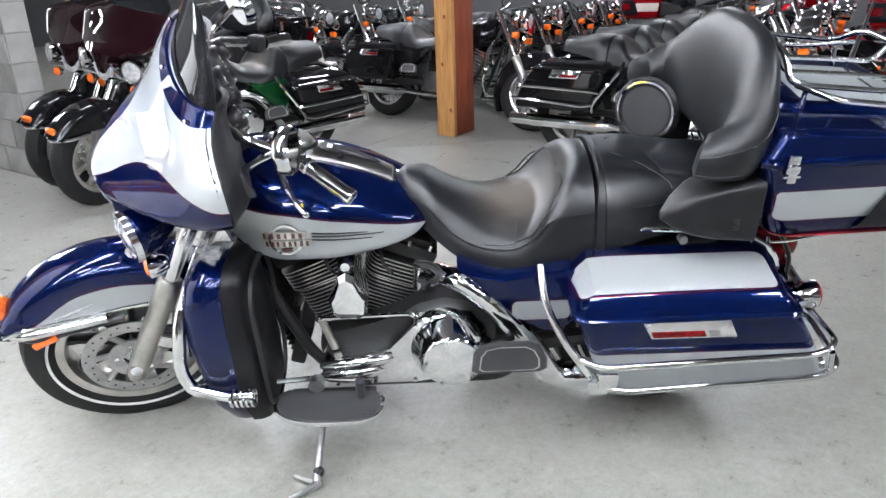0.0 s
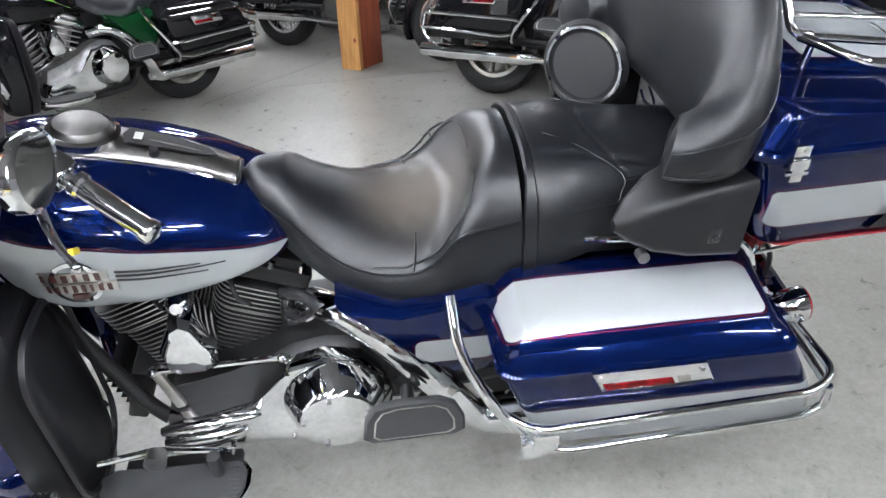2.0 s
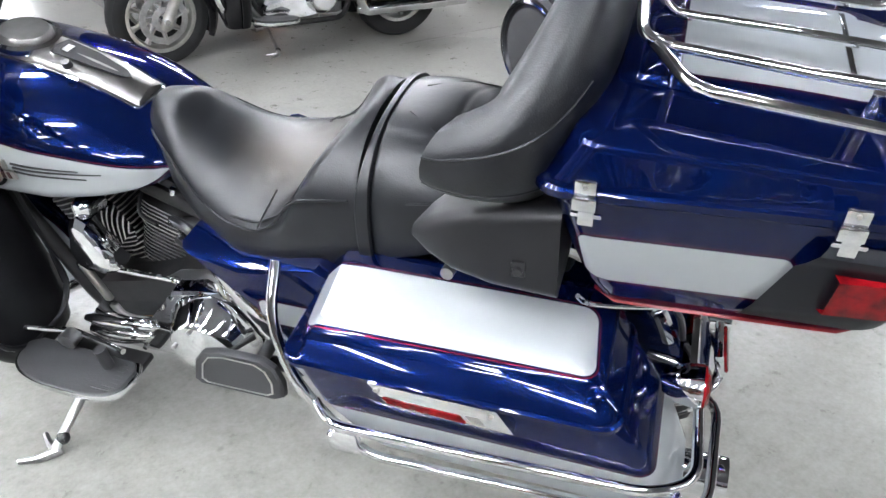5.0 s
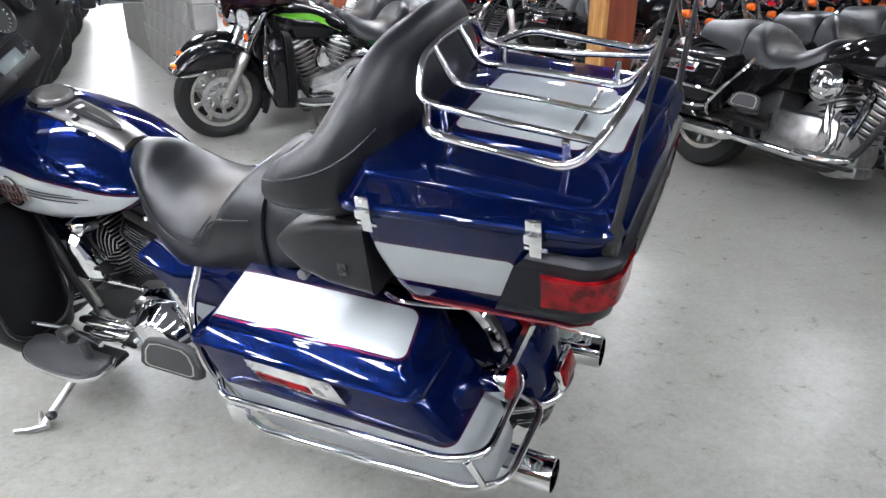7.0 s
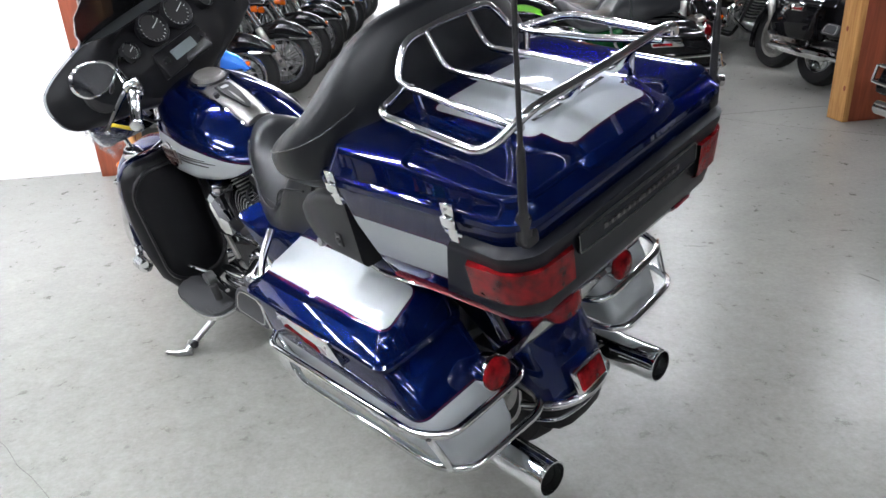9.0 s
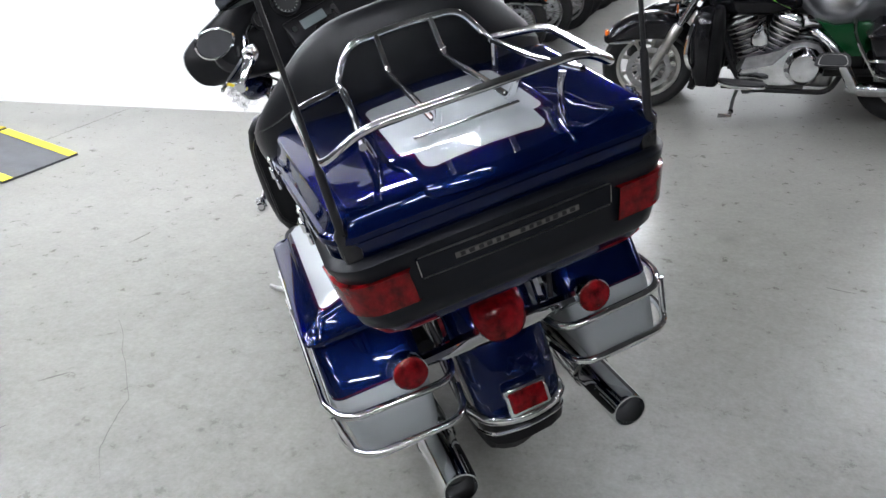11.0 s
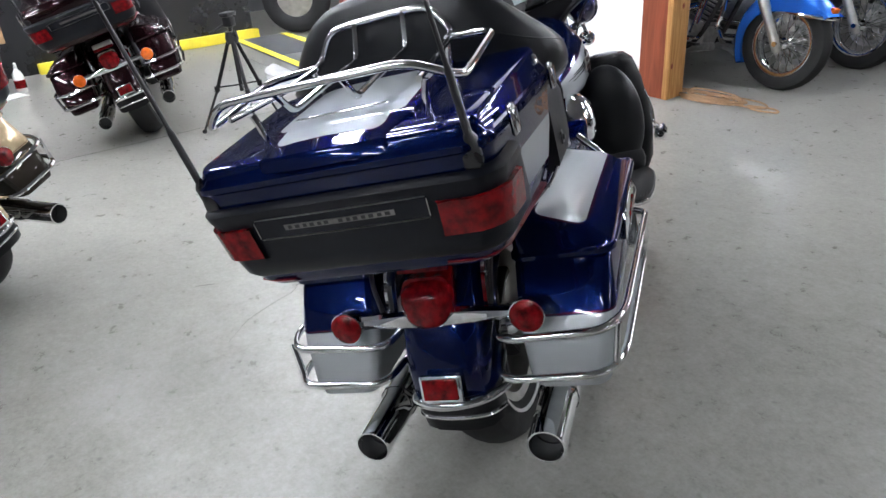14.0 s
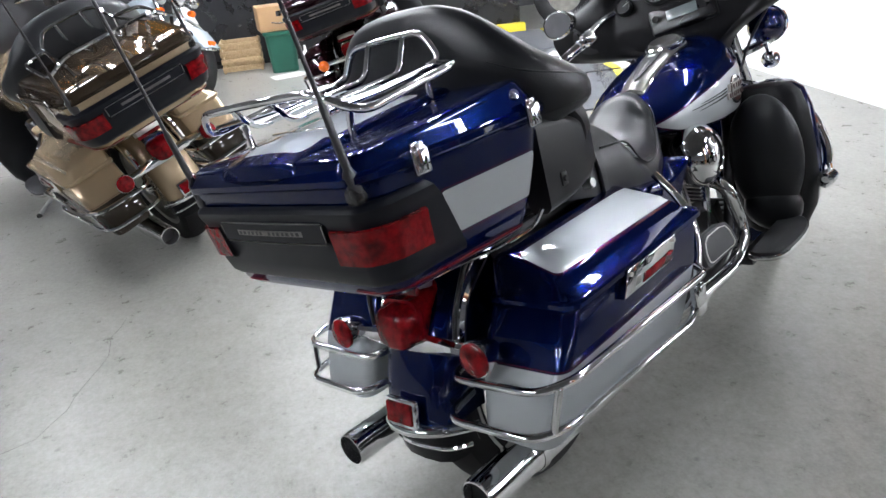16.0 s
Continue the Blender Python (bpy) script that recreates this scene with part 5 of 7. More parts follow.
    # latches
    for s in (-1, 1):
        for x in (0.985, 1.275):
            bm = nb()
            yy = s * (0.3145 if x < 1.1 else 0.3015)
            if s > 0:
                box(bm, (x, yy + 0.004, 0.951), (0.036, 0.010, 0.044), 0.004, None, 3)
                box(bm, (x, yy + 0.001, 0.975), (0.028, 0.006, 0.014), 0.002)
            else:
                box(bm, (x, yy + s * 0.003, 0.972), (0.026, 0.006, 0.022), 0.002)
                box(bm, (x, yy + s * 0.006, 0.951), (0.030, 0.009, 0.020), 0.003)
                box(bm, (x + 0.003, yy + s * 0.003, 0.930), (0.020, 0.007, 0.026), 0.002)
                box(bm, (x + 0.003, yy + s * 0.003, 0.932), (0.038, 0.005, 0.007), 0.002)
            lt = part("latch", bm, M_CHROME, body, "chrome trunk latch")
            if fine:
                bm = nb()
                cyl(bm, (x, yy + s * 0.005, 0.976), (x, yy + s * 0.008, 0.976), 0.003, n=8)
                part("rivet", bm, M_SATIN, lt)
    if fine:
        bm = nb()
        lathe(bm, [(0.0, 0.008), (0.010, 0.007), (0.013, 0.0), (0.0, 0.0)], (1.0, 0.292, 0.993), (0, 1, 0.3), 14)
        part("lid_lock", bm, M_CHROME, lid, "small chrome lid lock")
        # lower chrome mount strap under the trunk
        for s in (-1, 1):
            bm = nb()
            tube(bm, [(0.985, s * 0.292, 0.765), (0.995, s * 0.275, 0.735), (1.05, s * 0.255, 0.722), (1.28, s * 0.20, 0.722)], 0.004, 8, 0.03)
            part("trunk_edge_trim", bm, M_CHROME, body)

    if fine:
        bm = nb()
        box(bm, (1.275, 0, 1.0245), (0.008, 0.19, 0.004), 0.0015, Matrix.Rotation(0.09, 4, "Y"))
        part("script_bar", bm, M_CHROME, lid, "thin chrome bar on the lid panel")
    # rack
    rk = tagged(new("luggage_rack"), "chrome tubular luggage rack")
    rk.parent = root
    r = 0.0075
    tt = 10 if fine else 6

    def bar(name, pts, rr=r, rad=0.03):
        bm = nb()
        tube(bm, pts, rr, tt, rad, 5 if fine else 2)
        part(name, bm, M_CHROME, rk)

    zf, zr = 1.078, 1.050
    side = [(1.035, -0.150, zf), (1.083, -0.252, zf), (1.322, -0.254, zr - 0.003), (1.360, -0.182, zr + 0.045)]
    bar("side_rail", side + [(1.368, 0.0, zr + 0.047)] + [(x, -y, z) for x, y, z in reversed(side)], r, 0.035)
    hoop = [(1.055, -0.150, zf), (1.018, -0.150, zf + 0.008), (1.012, -0.112, 1.143), (1.005, 0.0, 1.146)]
    bar("front_hoop", hoop + [(x, -y, z) for x, y, z in reversed(hoop[:-1])], r, 0.03)
    for s in (-1, 1):
        bar("slat", [(1.010, s * 0.055, 1.143), (1.045, s * 0.056, zf - 0.002), (1.20, s * 0.060, zf - 0.014), (1.325, s * 0.063, zr + 0.001), (1.362, s * 0.066, zr + 0.045)], r * 0.86, 0.022)
        bar("slat", [(1.04, s * 0.150, zf), (1.20, s * 0.166, zf - 0.013), (1.338, s * 0.186, zr + 0.012)], r * 0.86, 0.02)
    for x, y in ((1.062, -0.150), (1.062, 0.150), (1.285, -0.176), (1.285, 0.176)):
        bar("foot", [(x, y * 0.94, 1.002), (x, y * 0.96, 1.03), (x, y, zf - 0.004 - (0.022 if x > 1.2 else 0))], r * 0.9, 0.01)
    # aerials
    for s in (-1, 1):
        if not S["aerial"]:
            continue
        bm = nb()
        p = Vector((1.385, s * 0.262, 0.945))
        d = Vector((0.16, s * 0.015, 1)).normalized() if s < 0 else Vector((0.10, -0.02, 1)).normalized()
        lathe(bm, [(0.0, -0.02), (0.012, -0.02), (0.013, 0.02), (0.007, 0.03), (0.0065, 0.13), (0.004, 0.14), (0.0032, 0.75), (0.0, 0.75)], p, d, 10)
        ae = part("aerial", bm, M_DARKTRIM, root, "thin black whip aerial")
        bm = nb()
        box(bm, p + Vector((-0.015, -s * 0.006, -0.015)), (0.05, 0.03, 0.03), 0.006)
        part("aerial_mount", bm, M_DARKTRIM, ae)


def saddlebags(root, S):
    fine = S["fine"]
    n = 6 if fine else 3
    for s in (-1, 1):
        def rg(x0, x1, y0, y1, r, z, tilt=0.0):
            pts = rrect(x0, x1, y0, y1, r, z if not tilt else (lambda x, y: z - tilt * (x - x0) / (x1 - x0)), n)
            return [Vector((p.x, s * p.y, p.z)) for p in pts]

        bm = nb()
        loft(bm, [rg(0.662, 1.167, 0.205, 0.335, 0.03, 0.338), rg(0.634, 1.187, 0.19, 0.352, 0.035, 0.347), rg(0.617, 1.187, 0.18, 0.361, 0.035, 0.375), rg(0.582, 1.150, 0.172, 0.376, 0.03, 0.46), rg(0.567, 1.127, 0.170, 0.382, 0.03, 0.50),
                  rg(0.538, 1.078, 0.170, 0.380, 0.03, 0.580), rg(0.538, 1.066, 0.172, 0.379, 0.03, 0.588)])
        body = part("saddlebag", bm, S["bag_paint"], root, S.get("bag_label", ""), angle=28)
        bm = nb()
        def top(x, y, d=0.0):
            ay = abs(y)
            return 0.640 + 0.26 * (0.343 - max(ay, 0.205)) - 0.95 * max(0.0, 0.580 - x) - 0.35 * max(0.0, x - 1.015) + d

        def tg_(x0, x1, y0, y1, r, d):
            return [Vector((p.x, s * p.y, top(p.x, p.y, d))) for p in rrect(x0, x1, y0, y1, r, 0.0, n)]

        loft(bm, [rg(0.534, 1.064, 0.170, 0.380, 0.03, 0.588), rg(0.527, 1.072, 0.164, 0.389, 0.035, 0.589), rg(0.524, 1.075, 0.163, 0.393, 0.035, 0.593), rg(0.524, 1.075, 0.163, 0.393, 0.035, 0.602), rg(0.527, 1.071, 0.166, 0.389, 0.035, 0.606),
                  rg(0.531, 1.066, 0.168, 0.383, 0.035, 0.607), tg_(0.5425, 1.044, 0.170, 0.352, 0.022, -0.006), tg_(0.545, 1.040, 0.172, 0.346, 0.022, -0.001), tg_(0.551, 1.034, 0.176, 0.338, 0.02, 0.001), tg_(0.579, 1.015, 0.19, 0.325, 0.012, 0.003),
                  tg_(0.62, 0.98, 0.215, 0.30, 0.012, 0.005), tg_(0.70, 0.90, 0.24, 0.275, 0.01, 0.006)])
        lid = part("saddlebag_lid", bm, S["bag_paint"], body, angle=24)
        bm = nb()
        def slant(bm, x0, x1, z0, z1, y, t, k=0.5):
            """Plate whose lower edge sits further back."""
            rings_ = []
            for o, e in ((-t / 2, 0.0), (t / 2 - 0.002, 0.0), (t / 2, 0.003)):
                rings_.append([Vector((x + (z1 - z) * k, s * (y + o + (z - z0) * 0.05), z)) for x, z in ((x0 + e, z0 + e), (x1 - e, z0 + e), (x1 - e, z1 - e), (x0 + e, z1 - e))])
            loft(bm, rings_)

        slant(bm, 0.686, 0.892, 0.546, 0.599, 0.389, 0.014)
        plate = part("latch_plate", bm, M_CHROME, body, "chrome bag latch plate with a red reflector")
        bm = nb()
        slant(bm, 0.708, 0.835, 0.552, 0.570, 0.3965, 0.006)
        part("reflector", bm, S["lens"], plate)
        if fine:
            for x, z in ((0.700, 0.590), (0.885, 0.588)):
                bm = nb()
                cyl(bm, (x, s * 0.390, z), (x, s * 0.4015, z), 0.0045, n=10)
                part("screw", bm, M_SATIN, plate)
            bm = nb()
            slant(bm, 0.842, 0.866, 0.556, 0.574, 0.397, 0.003)
            part("key_label", bm, M_SATIN, plate)
        if not S["rails"]:
            continue
        rl = tagged(new("bag_guard"), "chrome tubular guard round the saddlebag")
        rl.parent = root
        t = 10 if fine else 6
        for name, pts, rr in (
            ("lower_rail", [(0.60, s * 0.372, 0.385), (0.66, s * 0.392, 0.372), (1.155, s * 0.388, 0.398), (1.225, s * 0.352, 0.400), (1.235, s * 0.135, 0.402), (1.13, s * 0.118, 0.402)], 0.009),
            ("upper_rail", [(0.555, s * 0.365, 0.462), (0.60, s * 0.408, 0.470), (1.13, s * 0.398, 0.482), (1.195, s * 0.36, 0.482), (1.19, s * 0.13, 0.470), (1.10, s * 0.115, 0.470)], 0.009),
            ("front_stay", [(0.46, s * 0.24, 0.668), (0.465, s * 0.305, 0.60), (0.515, s * 0.36, 0.51), (0.60, s * 0.372, 0.385), (0.62, s * 0.30, 0.34)], 0.0105),
            ("rear_link", [(1.165, s * 0.388, 0.482), (1.188, s * 0.373, 0.40)], 0.008),
        ):
            bm = nb()
            tube(bm, pts, rr, t, 0.05, 5 if fine else 3)
            part(name, bm, M_CHROME, rl)
        if fine:
            for p in ((0.60, 0.385, 0.385), (0.62, 0.395, 0.42)):
                bm = nb()
                box(bm, (p[0], s * p[1], p[2]), (0.05, 0.022, 0.05), 0.008)
                part("clamp", bm, M_CHROME, rl)


def rear_end(root, S):
    fine = S["fine"]
    wheel("rear_wheel", root, WHEEL_R, R_R, 0.14, None, S, rotor=False, laced=S["laced"])
    bm = nb()
    fender_arc(bm, WHEEL_R + Vector((0.0, 0, 0.01)), R_R + 0.062, 0.098, radians(4), radians(150), lambda a: 0.14, 40 if fine else 18)
    fd = part("rear_fender", bm, S["paint"], root)
    bm = nb()
    fender_arc(bm, WHEEL_R + Vector((0.0, 0, 0.01)), R_R + 0.060, 0.097, radians(-11), radians(4), lambda a: 0.09, 8)
    part("fender_tip", bm, M_SHIELD, fd, "black rubber fender tip")
    bm = nb()
    tube(bm, [WHEEL_R + Vector((0.31, -0.101, -0.035)), WHEEL_R + Vector((0.362, -0.085, -0.022)), WHEEL_R + Vector((0.382, 0, -0.018)), WHEEL_R + Vector((0.362, 0.085, -0.022)), WHEEL_R + Vector((0.31, 0.101, -0.035))], 0.006, 8, 0.05)
    part("tip_strip", bm, M_CHROME, fd, "chrome strip along the fender tip")
    bm = nb()
    c = WHEEL_R
    tube(bm, [c + Vector((0.28, -0.105, -0.005)), c + Vector((0.38, -0.085, 0.03)), c + Vector((0.408, 0, 0.032)), c + Vector((0.38, 0.085, 0.03)), c + Vector((0.28, 0.105, -0.005))], 0.012, 10, 0.05)
    part("fender_bar", bm, M_CHROME, fd, "chrome rear fender bar")
    bm = nb()
    box(bm, (1.236, 0, 0.388), (0.018, 0.098, 0.062), 0.006, Matrix.Rotation(radians(-14), 4, "Y"))
    fr = part("fender_reflector", bm, M_CHROME, fd, "red reflector in a chrome frame")
    bm = nb()
    box(bm, (1.244, 0, 0.39), (0.012, 0.082, 0.048), 0.004, Matrix.Rotation(radians(-14), 4, "Y"))
    part("red_lens", bm, S["lens"], fr)
    # tail lamp, signal bar
    def lamp_ring(x, w, h, z=0.572, r=0.022):
        return [Vector((x - 0.12 * (zz_ - z), yy_, zz_)) for yy_, zz_ in rr2(-w, w, z - h, z + h, r)]

    bm = nb()
    loft(bm, [lamp_ring(1.05, 0.035, 0.025, 0.605), lamp_ring(1.11, 0.046, 0.042, 0.588), lamp_ring(1.15, 0.052, 0.050), lamp_ring(1.172, 0.054, 0.052)])
    tl = part("rear_lamp", bm, S["lens"] if fine else M_CHROME, root, "red rear lamp with a domed lens")
    bm = nb()
    def shield(x, k):
        """Lens outline, broad at the top and rounded below."""
        out = []
        for i in range(28):
            a = 2 * math.pi * i / 28
            c, q = math.cos(a), math.sin(a)
            z = 0.568 + 0.050 * k * math.copysign(abs(q) ** (0.62 if q > 0 else 0.9), q)
            out.append(Vector((x - 0.12 * (z - 0.572), 0.056 * k * math.copysign(abs(c) ** 0.7, c) * (1 + 0.10 * q), z)))
        return out

    loft(bm, [shield(1.160, 1.0), shield(1.186, 1.0), shield(1.202, 0.90), shield(1.213, 0.66), shield(1.217, 0.3)])
    part("red_lens", bm, S["lens"], tl)
    bm = nb()
    box(bm, (1.13, 0, 0.655), (0.055, 0.115, 0.03), 0.006, Matrix.Rotation(radians(-15), 4, "Y"))
    lp = part("plate_light", bm, M_SATIN, root, "silver bracket with a red strip")
    bm = nb()
    box(bm, (1.155, 0, 0.642), (0.012, 0.118, 0.018), 0.003, Matrix.Rotation(radians(-15), 4, "Y"))
    part("red_strip", bm, S["lens"], lp)
    bm = nb()
    loft(bm, [[Vector((1.165 + q * 0.012, y, 0.525 + h * w)) for q, w in ((1, -0.7), (1.4, 0), (1, 0.7), (0, 1), (-1, 0.7), (-1.4, 0), (-1, -0.7), (0, -1))] for y, h in ((-0.20, 0.013), (-0.15, 0.015), (-0.08, 0.021), (0, 0.026), (0.08, 0.021), (0.15, 0.015), (0.20, 0.013))])
    sb = part("signal_bar", bm, M_CHROME, root, "chrome bar between the rear signals")
    for s in (-1, 1):
        p = Vector((1.185, s * 0.212, 0.525))
        bm = nb()
        lathe(bm, [(0.0, -0.062), (0.018, -0.058), (0.032, -0.035), (0.038, -0.005), (0.038, 0.004), (0.0, 0.004)], p, (1, 0, 0.05), 24)
        t = part("turn_signal", bm, M_CHROME, root, "chrome bullet turn signal")
        bm = nb()
        lathe(bm, [(0.036, 0.0), (0.036, 0.008), (0.026, 0.015), (0.0, 0.018)], p, (1, 0, 0.05), 24, cap=False)
        part("lens", bm, S["signal_lens"], t)
        # fender struts
        bm = nb()
        tube(bm, [(0.66, s * 0.115, 0.70), (0.95, s * 0.115, 0.70), (1.10, s * 0.118, 0.60), (1.13, s * 0.118, 0.52)], 0.014, 8, 0.06)
        part("fender_strut", bm, M_CHROME, root, "chrome fender strut")
        if fine:
            bm = nb()
            tube(bm, [(1.00, s * 0.15, 0.715), (1.08, s * 0.15, 0.70), (1.14, s * 0.14, 0.60), (1.15, s * 0.13, 0.54)], 0.006, 8, 0.04)
            part("wiring_conduit", bm, M_DARKTRIM, root)
    # mufflers
    for s in (-1, 1):
        yy = 0.212 if s > 0 else -0.198
        zz = 0.258
        bm = nb()
        a, b = Vector((0.50, yy * 0.98, 0.252)), Vector((1.275, yy, zz))
        d = (b - a).normalized()
        L = (b - a).length
        lathe(bm, [(0.022, -0.02), (0.026, 0.0), (0.044, 0.05), (0.046, 0.10), (0.046, L - 0.17), (0.043, L - 0.16), (0.042, L - 0.15), (0.042, L - 0.01), (0.041, L), (0.037, L), (0.035, L - 0.10), (0.0, L - 0.12)], a, d, 28 if fine else 16)
        mf = part("muffler", bm, M_CHROME, root, "long chrome muffler")
        # black disc set in the mouth gives the bore its dark inside
        bm = nb()
        lathe(bm, [(0.0, L - 0.06), (0.034, L - 0.06), (0.034, L - 0.055), (0.0, L - 0.055)], a, d, 20)
        part("bore_disc", bm, M_ENGINE, mf, "black disc inside the muffler mouth")
        if fine:
            bm = nb()
            lathe(bm, [(0.047, L - 0.19), (0.049, L - 0.188), (0.049, L - 0.172), (0.047, L - 0.17)], a, d, 28, close=True)
            part("muffler_clamp", bm, M_CHROME, mf)
        bm = nb()
        if s < 0:
            tube(bm, [(0.20, -0.10, 0.55), (0.28, -0.17, 0.575), (0.36, -0.215, 0.52), (0.46, -0.225, 0.38), (0.52, -0.205, 0.262), (0.58, -0.198, 0.253)], 0.033, 16, 0.08)
        else:
            tube(bm, [(-0.07, 0.10, 0.49), (-0.035, 0.195, 0.475), (-0.085, 0.212, 0.30), (0.03, 0.22, 0.235), (0.52, 0.21, 0.25)], 0.022, 14, 0.08)
        hp = part("header_pipe", bm, M_CHROME, root, "chrome exhaust header with heat shield")
        if fine and s < 0:
            for q in ((0.27, -0.175, 0.585), (0.345, -0.225, 0.545), (0.455, -0.245, 0.40)):
                bm = nb()
                box(bm, q, (0.02, 0.014, 0.045), 0.004, Matrix.Rotation(0.6, 4, "Y"))
                part("shield_clamp", bm, M_SATIN, hp)
    # side covers
    for s in (-1, 1):
        bm = nb()
        prof = [(0.255, 0.655), (0.36, 0.628), (0.53, 0.655), (0.575, 0.63), (0.575, 0.50), (0.535, 0.452), (0.48, 0.448), (0.40, 0.50), (0.32, 0.585)]
        rings = []
        for y, k in ((0.15, 1.0), (0.222, 1.0), (0.236, 0.955), (0.241, 0.86)):
            cx, cz = 0.44, 0.555
            rings.append([Vector((cx + (x - cx) * k, s * y, cz + (z - cz) * k)) for x, z in prof])
        loft(bm, rings)
        sc = part("side_cover", bm, S["cover_paint"], root, "painted side cover below the seat", angle=30)
    bm = nb()
    box(bm, (0.50, 0, 0.60), (0.42, 0.26, 0.14), 0.03)
    box(bm, (0.68, 0, 0.655), (0.55, 0.24, 0.06), 0.02)
    box(bm, (0.45, 0, 0.42), (0.24, 0.22, 0.24), 0.03)
    part("frame_core", bm, M_ENGINE, root, "black battery box and frame")
    bm = nb()
    for s in (-1, 1):
        tube(bm, [(0.35, s * 0.15, 0.33), (0.62, s * 0.13, 0.34), (0.845, s * 0.12, 0.318)], 0.026, 8, 0.05)
    part("swing_arm", bm, M_ENGINE, root)
    if fine:
        for s in (-1, 1):
            bm = nb()
            tube(bm, [(0.70, s * 0.17, 0.715), (0.74, s * 0.20, 0.735), (0.82, s * 0.21, 0.735), (0.90, s * 0.20, 0.725)], 0.006, 8, 0.03)
            part("trunk_bracket", bm, M_CHROME, root, "thin chrome trunk bracket")
            bm = nb()
            cyl(bm, (0.79, s * 0.262, 0.75), (0.79, s * 0.285, 0.755), 0.010, n=12)
            cyl(bm, (0.79, s * 0.278, 0.742), (0.79, s * 0.278, 0.76), 0.006, n=10)
            part("headset_socket", bm, M_STEEL, root, "grey headset socket")


def engine(root, S):
    fine = S["fine"]
    crank = Vector((-0.02, 0, 0.27))
    bm = nb()
    lathe(bm, [(0.0, -0.11), (0.10, -0.11), (0.13, -0.08), (0.135, 0.0), (0.13, 0.08), (0.10, 0.11), (0.0, 0.11)], crank + Vector((0.0, 0, 0.02)), (0, 1, 0), 24)
    box(bm, (0.24, 0, 0.33), (0.34, 0.22, 0.22), 0.03)
    box(bm, (0.05, 0, 0.21), (0.42, 0.16, 0.06), 0.02)
    case = part("crankcase", bm, M_ENGINE if fine else M_STEEL, root, "engine crankcase")
    for sgn, nm in ((-1, "front"), (1, "rear")):
        ax = Vector((math.sin(radians(22.5)) * sgn, 0, math.cos(radians(22.5))))
        tg = Vector((ax.z, 0, -ax.x))
        bm = nb()
        cyl(bm, crank + ax * 0.10, crank + ax * 0.36, 0.055, n=20)
        head = part("cylinder", bm, M_ENGINE if fine else M_STEEL, root, "finned engine cylinder")
        nf = 19 if fine else 8
        for i in range(nf):
            h = 0.118 + 0.218 * i / (nf - 1)
            w = 0.084 if i < nf * 0.65 else 0.092
            c = crank + ax * h
            outl = []
            for j in range(24):
                b = 2 * math.pi * j / 24
                cx, cy = math.cos(b), math.sin(b)
                outl.append((w * math.copysign(abs(cx) ** 0.45, cx), (w - 0.004) * math.copysign(abs(cy) ** 0.45, cy)))
            th = 0.0024 if fine else 0.005
            bm = nb()
            loft(bm, [[c + tg * (a * k) + Vector((0, b * k, 0)) + ax * o for a, b in outl] for o, k in ((-th, 0.99), (-th * 0.75, 1.0), (th * 0.75, 1.0), (th, 0.99))])
            fo = part("fin", bm, M_ENGINE, head)
            fo.data.materials.append(M_FIN)
            for pl in fo.data.polygons:
                pl.material_index = 1 if abs(pl.normal.dot(ax)) < 0.3 else 0
        bm = nb()
        c = crank + ax * 0.375
        mm = Matrix((tg, Vector((0, 1, 0)), ax)).transposed().to_4x4()
        box(bm, c, (0.17, 0.17, 0.045), 0.016, mm)
        box(bm, c + ax * 0.03, (0.12, 0.15, 0.03), 0.012, mm)
        rc = part("rocker_cover", bm, M_ENGINE if fine else M_CHROME, head, "black rocker cover")
        if fine:
            for a, b in ((-0.06, -0.075), (0.06, -0.075), (0.0, -0.08)):
                bm = nb()
                p = c + tg * a + Vector((0, b, 0)) + ax * 0.02
                cyl(bm, p, p + ax * 0.016, 0.007, n=6)
                part("bolt", bm, M_CHROME, rc)
        # push rod tubes on the right
        bm = nb()
        cyl(bm, crank + Vector((sgn * 0.05, 0.10, 0.03)), c + Vector((-sgn * 0.02, 0.09, -0.02)), 0.011, n=8)
        cyl(bm, crank + Vector((sgn * 0.03, 0.105, 0.03)), c + Vector((-sgn * 0.05, 0.09, -0.01)), 0.011, n=8)
        part("pushrod_tube", bm, M_CHROME, head)
    # horn between the cylinders, left side
    bm = nb()
    prof = [(-0.033, 0.485), (-0.052, 0.50), (-0.058, 0.555), (-0.04, 0.60), (-0.028, 0.64), (-0.008, 0.655), (0.012, 0.64), (0.024, 0.60), (0.042, 0.555), (0.036, 0.50), (0.017, 0.485)]
    rings = [[Vector((-0.034 + (x + 0.008) * k * 1.08, y, 0.545 + (z - 0.565) * k * 0.9)) for x, z in prof] for y, k in ((-0.10, 0.8), (-0.155, 1.0), (-0.185, 0.98), (-0.20, 0.8), (-0.204, 0.55))]
    loft(bm, rings)
    hn = part("horn_cover", bm, M_CHROME, root, "chrome teardrop horn cover", angle=30)
    if fine:
        bm = nb()
        lathe(bm, [(0.0, 0.012), (0.012, 0.011), (0.018, 0.004), (0.021, 0.0), (0.024, -0.006), (0.024, -0.05), (0.0, -0.05)], (-0.034, -0.165, 0.632), (0, -1, 0.25), 24)
        part("horn_cap", bm, M_CHROME, hn, "round chrome cap over the horn")
    # air cleaner, right side
    bm = nb()
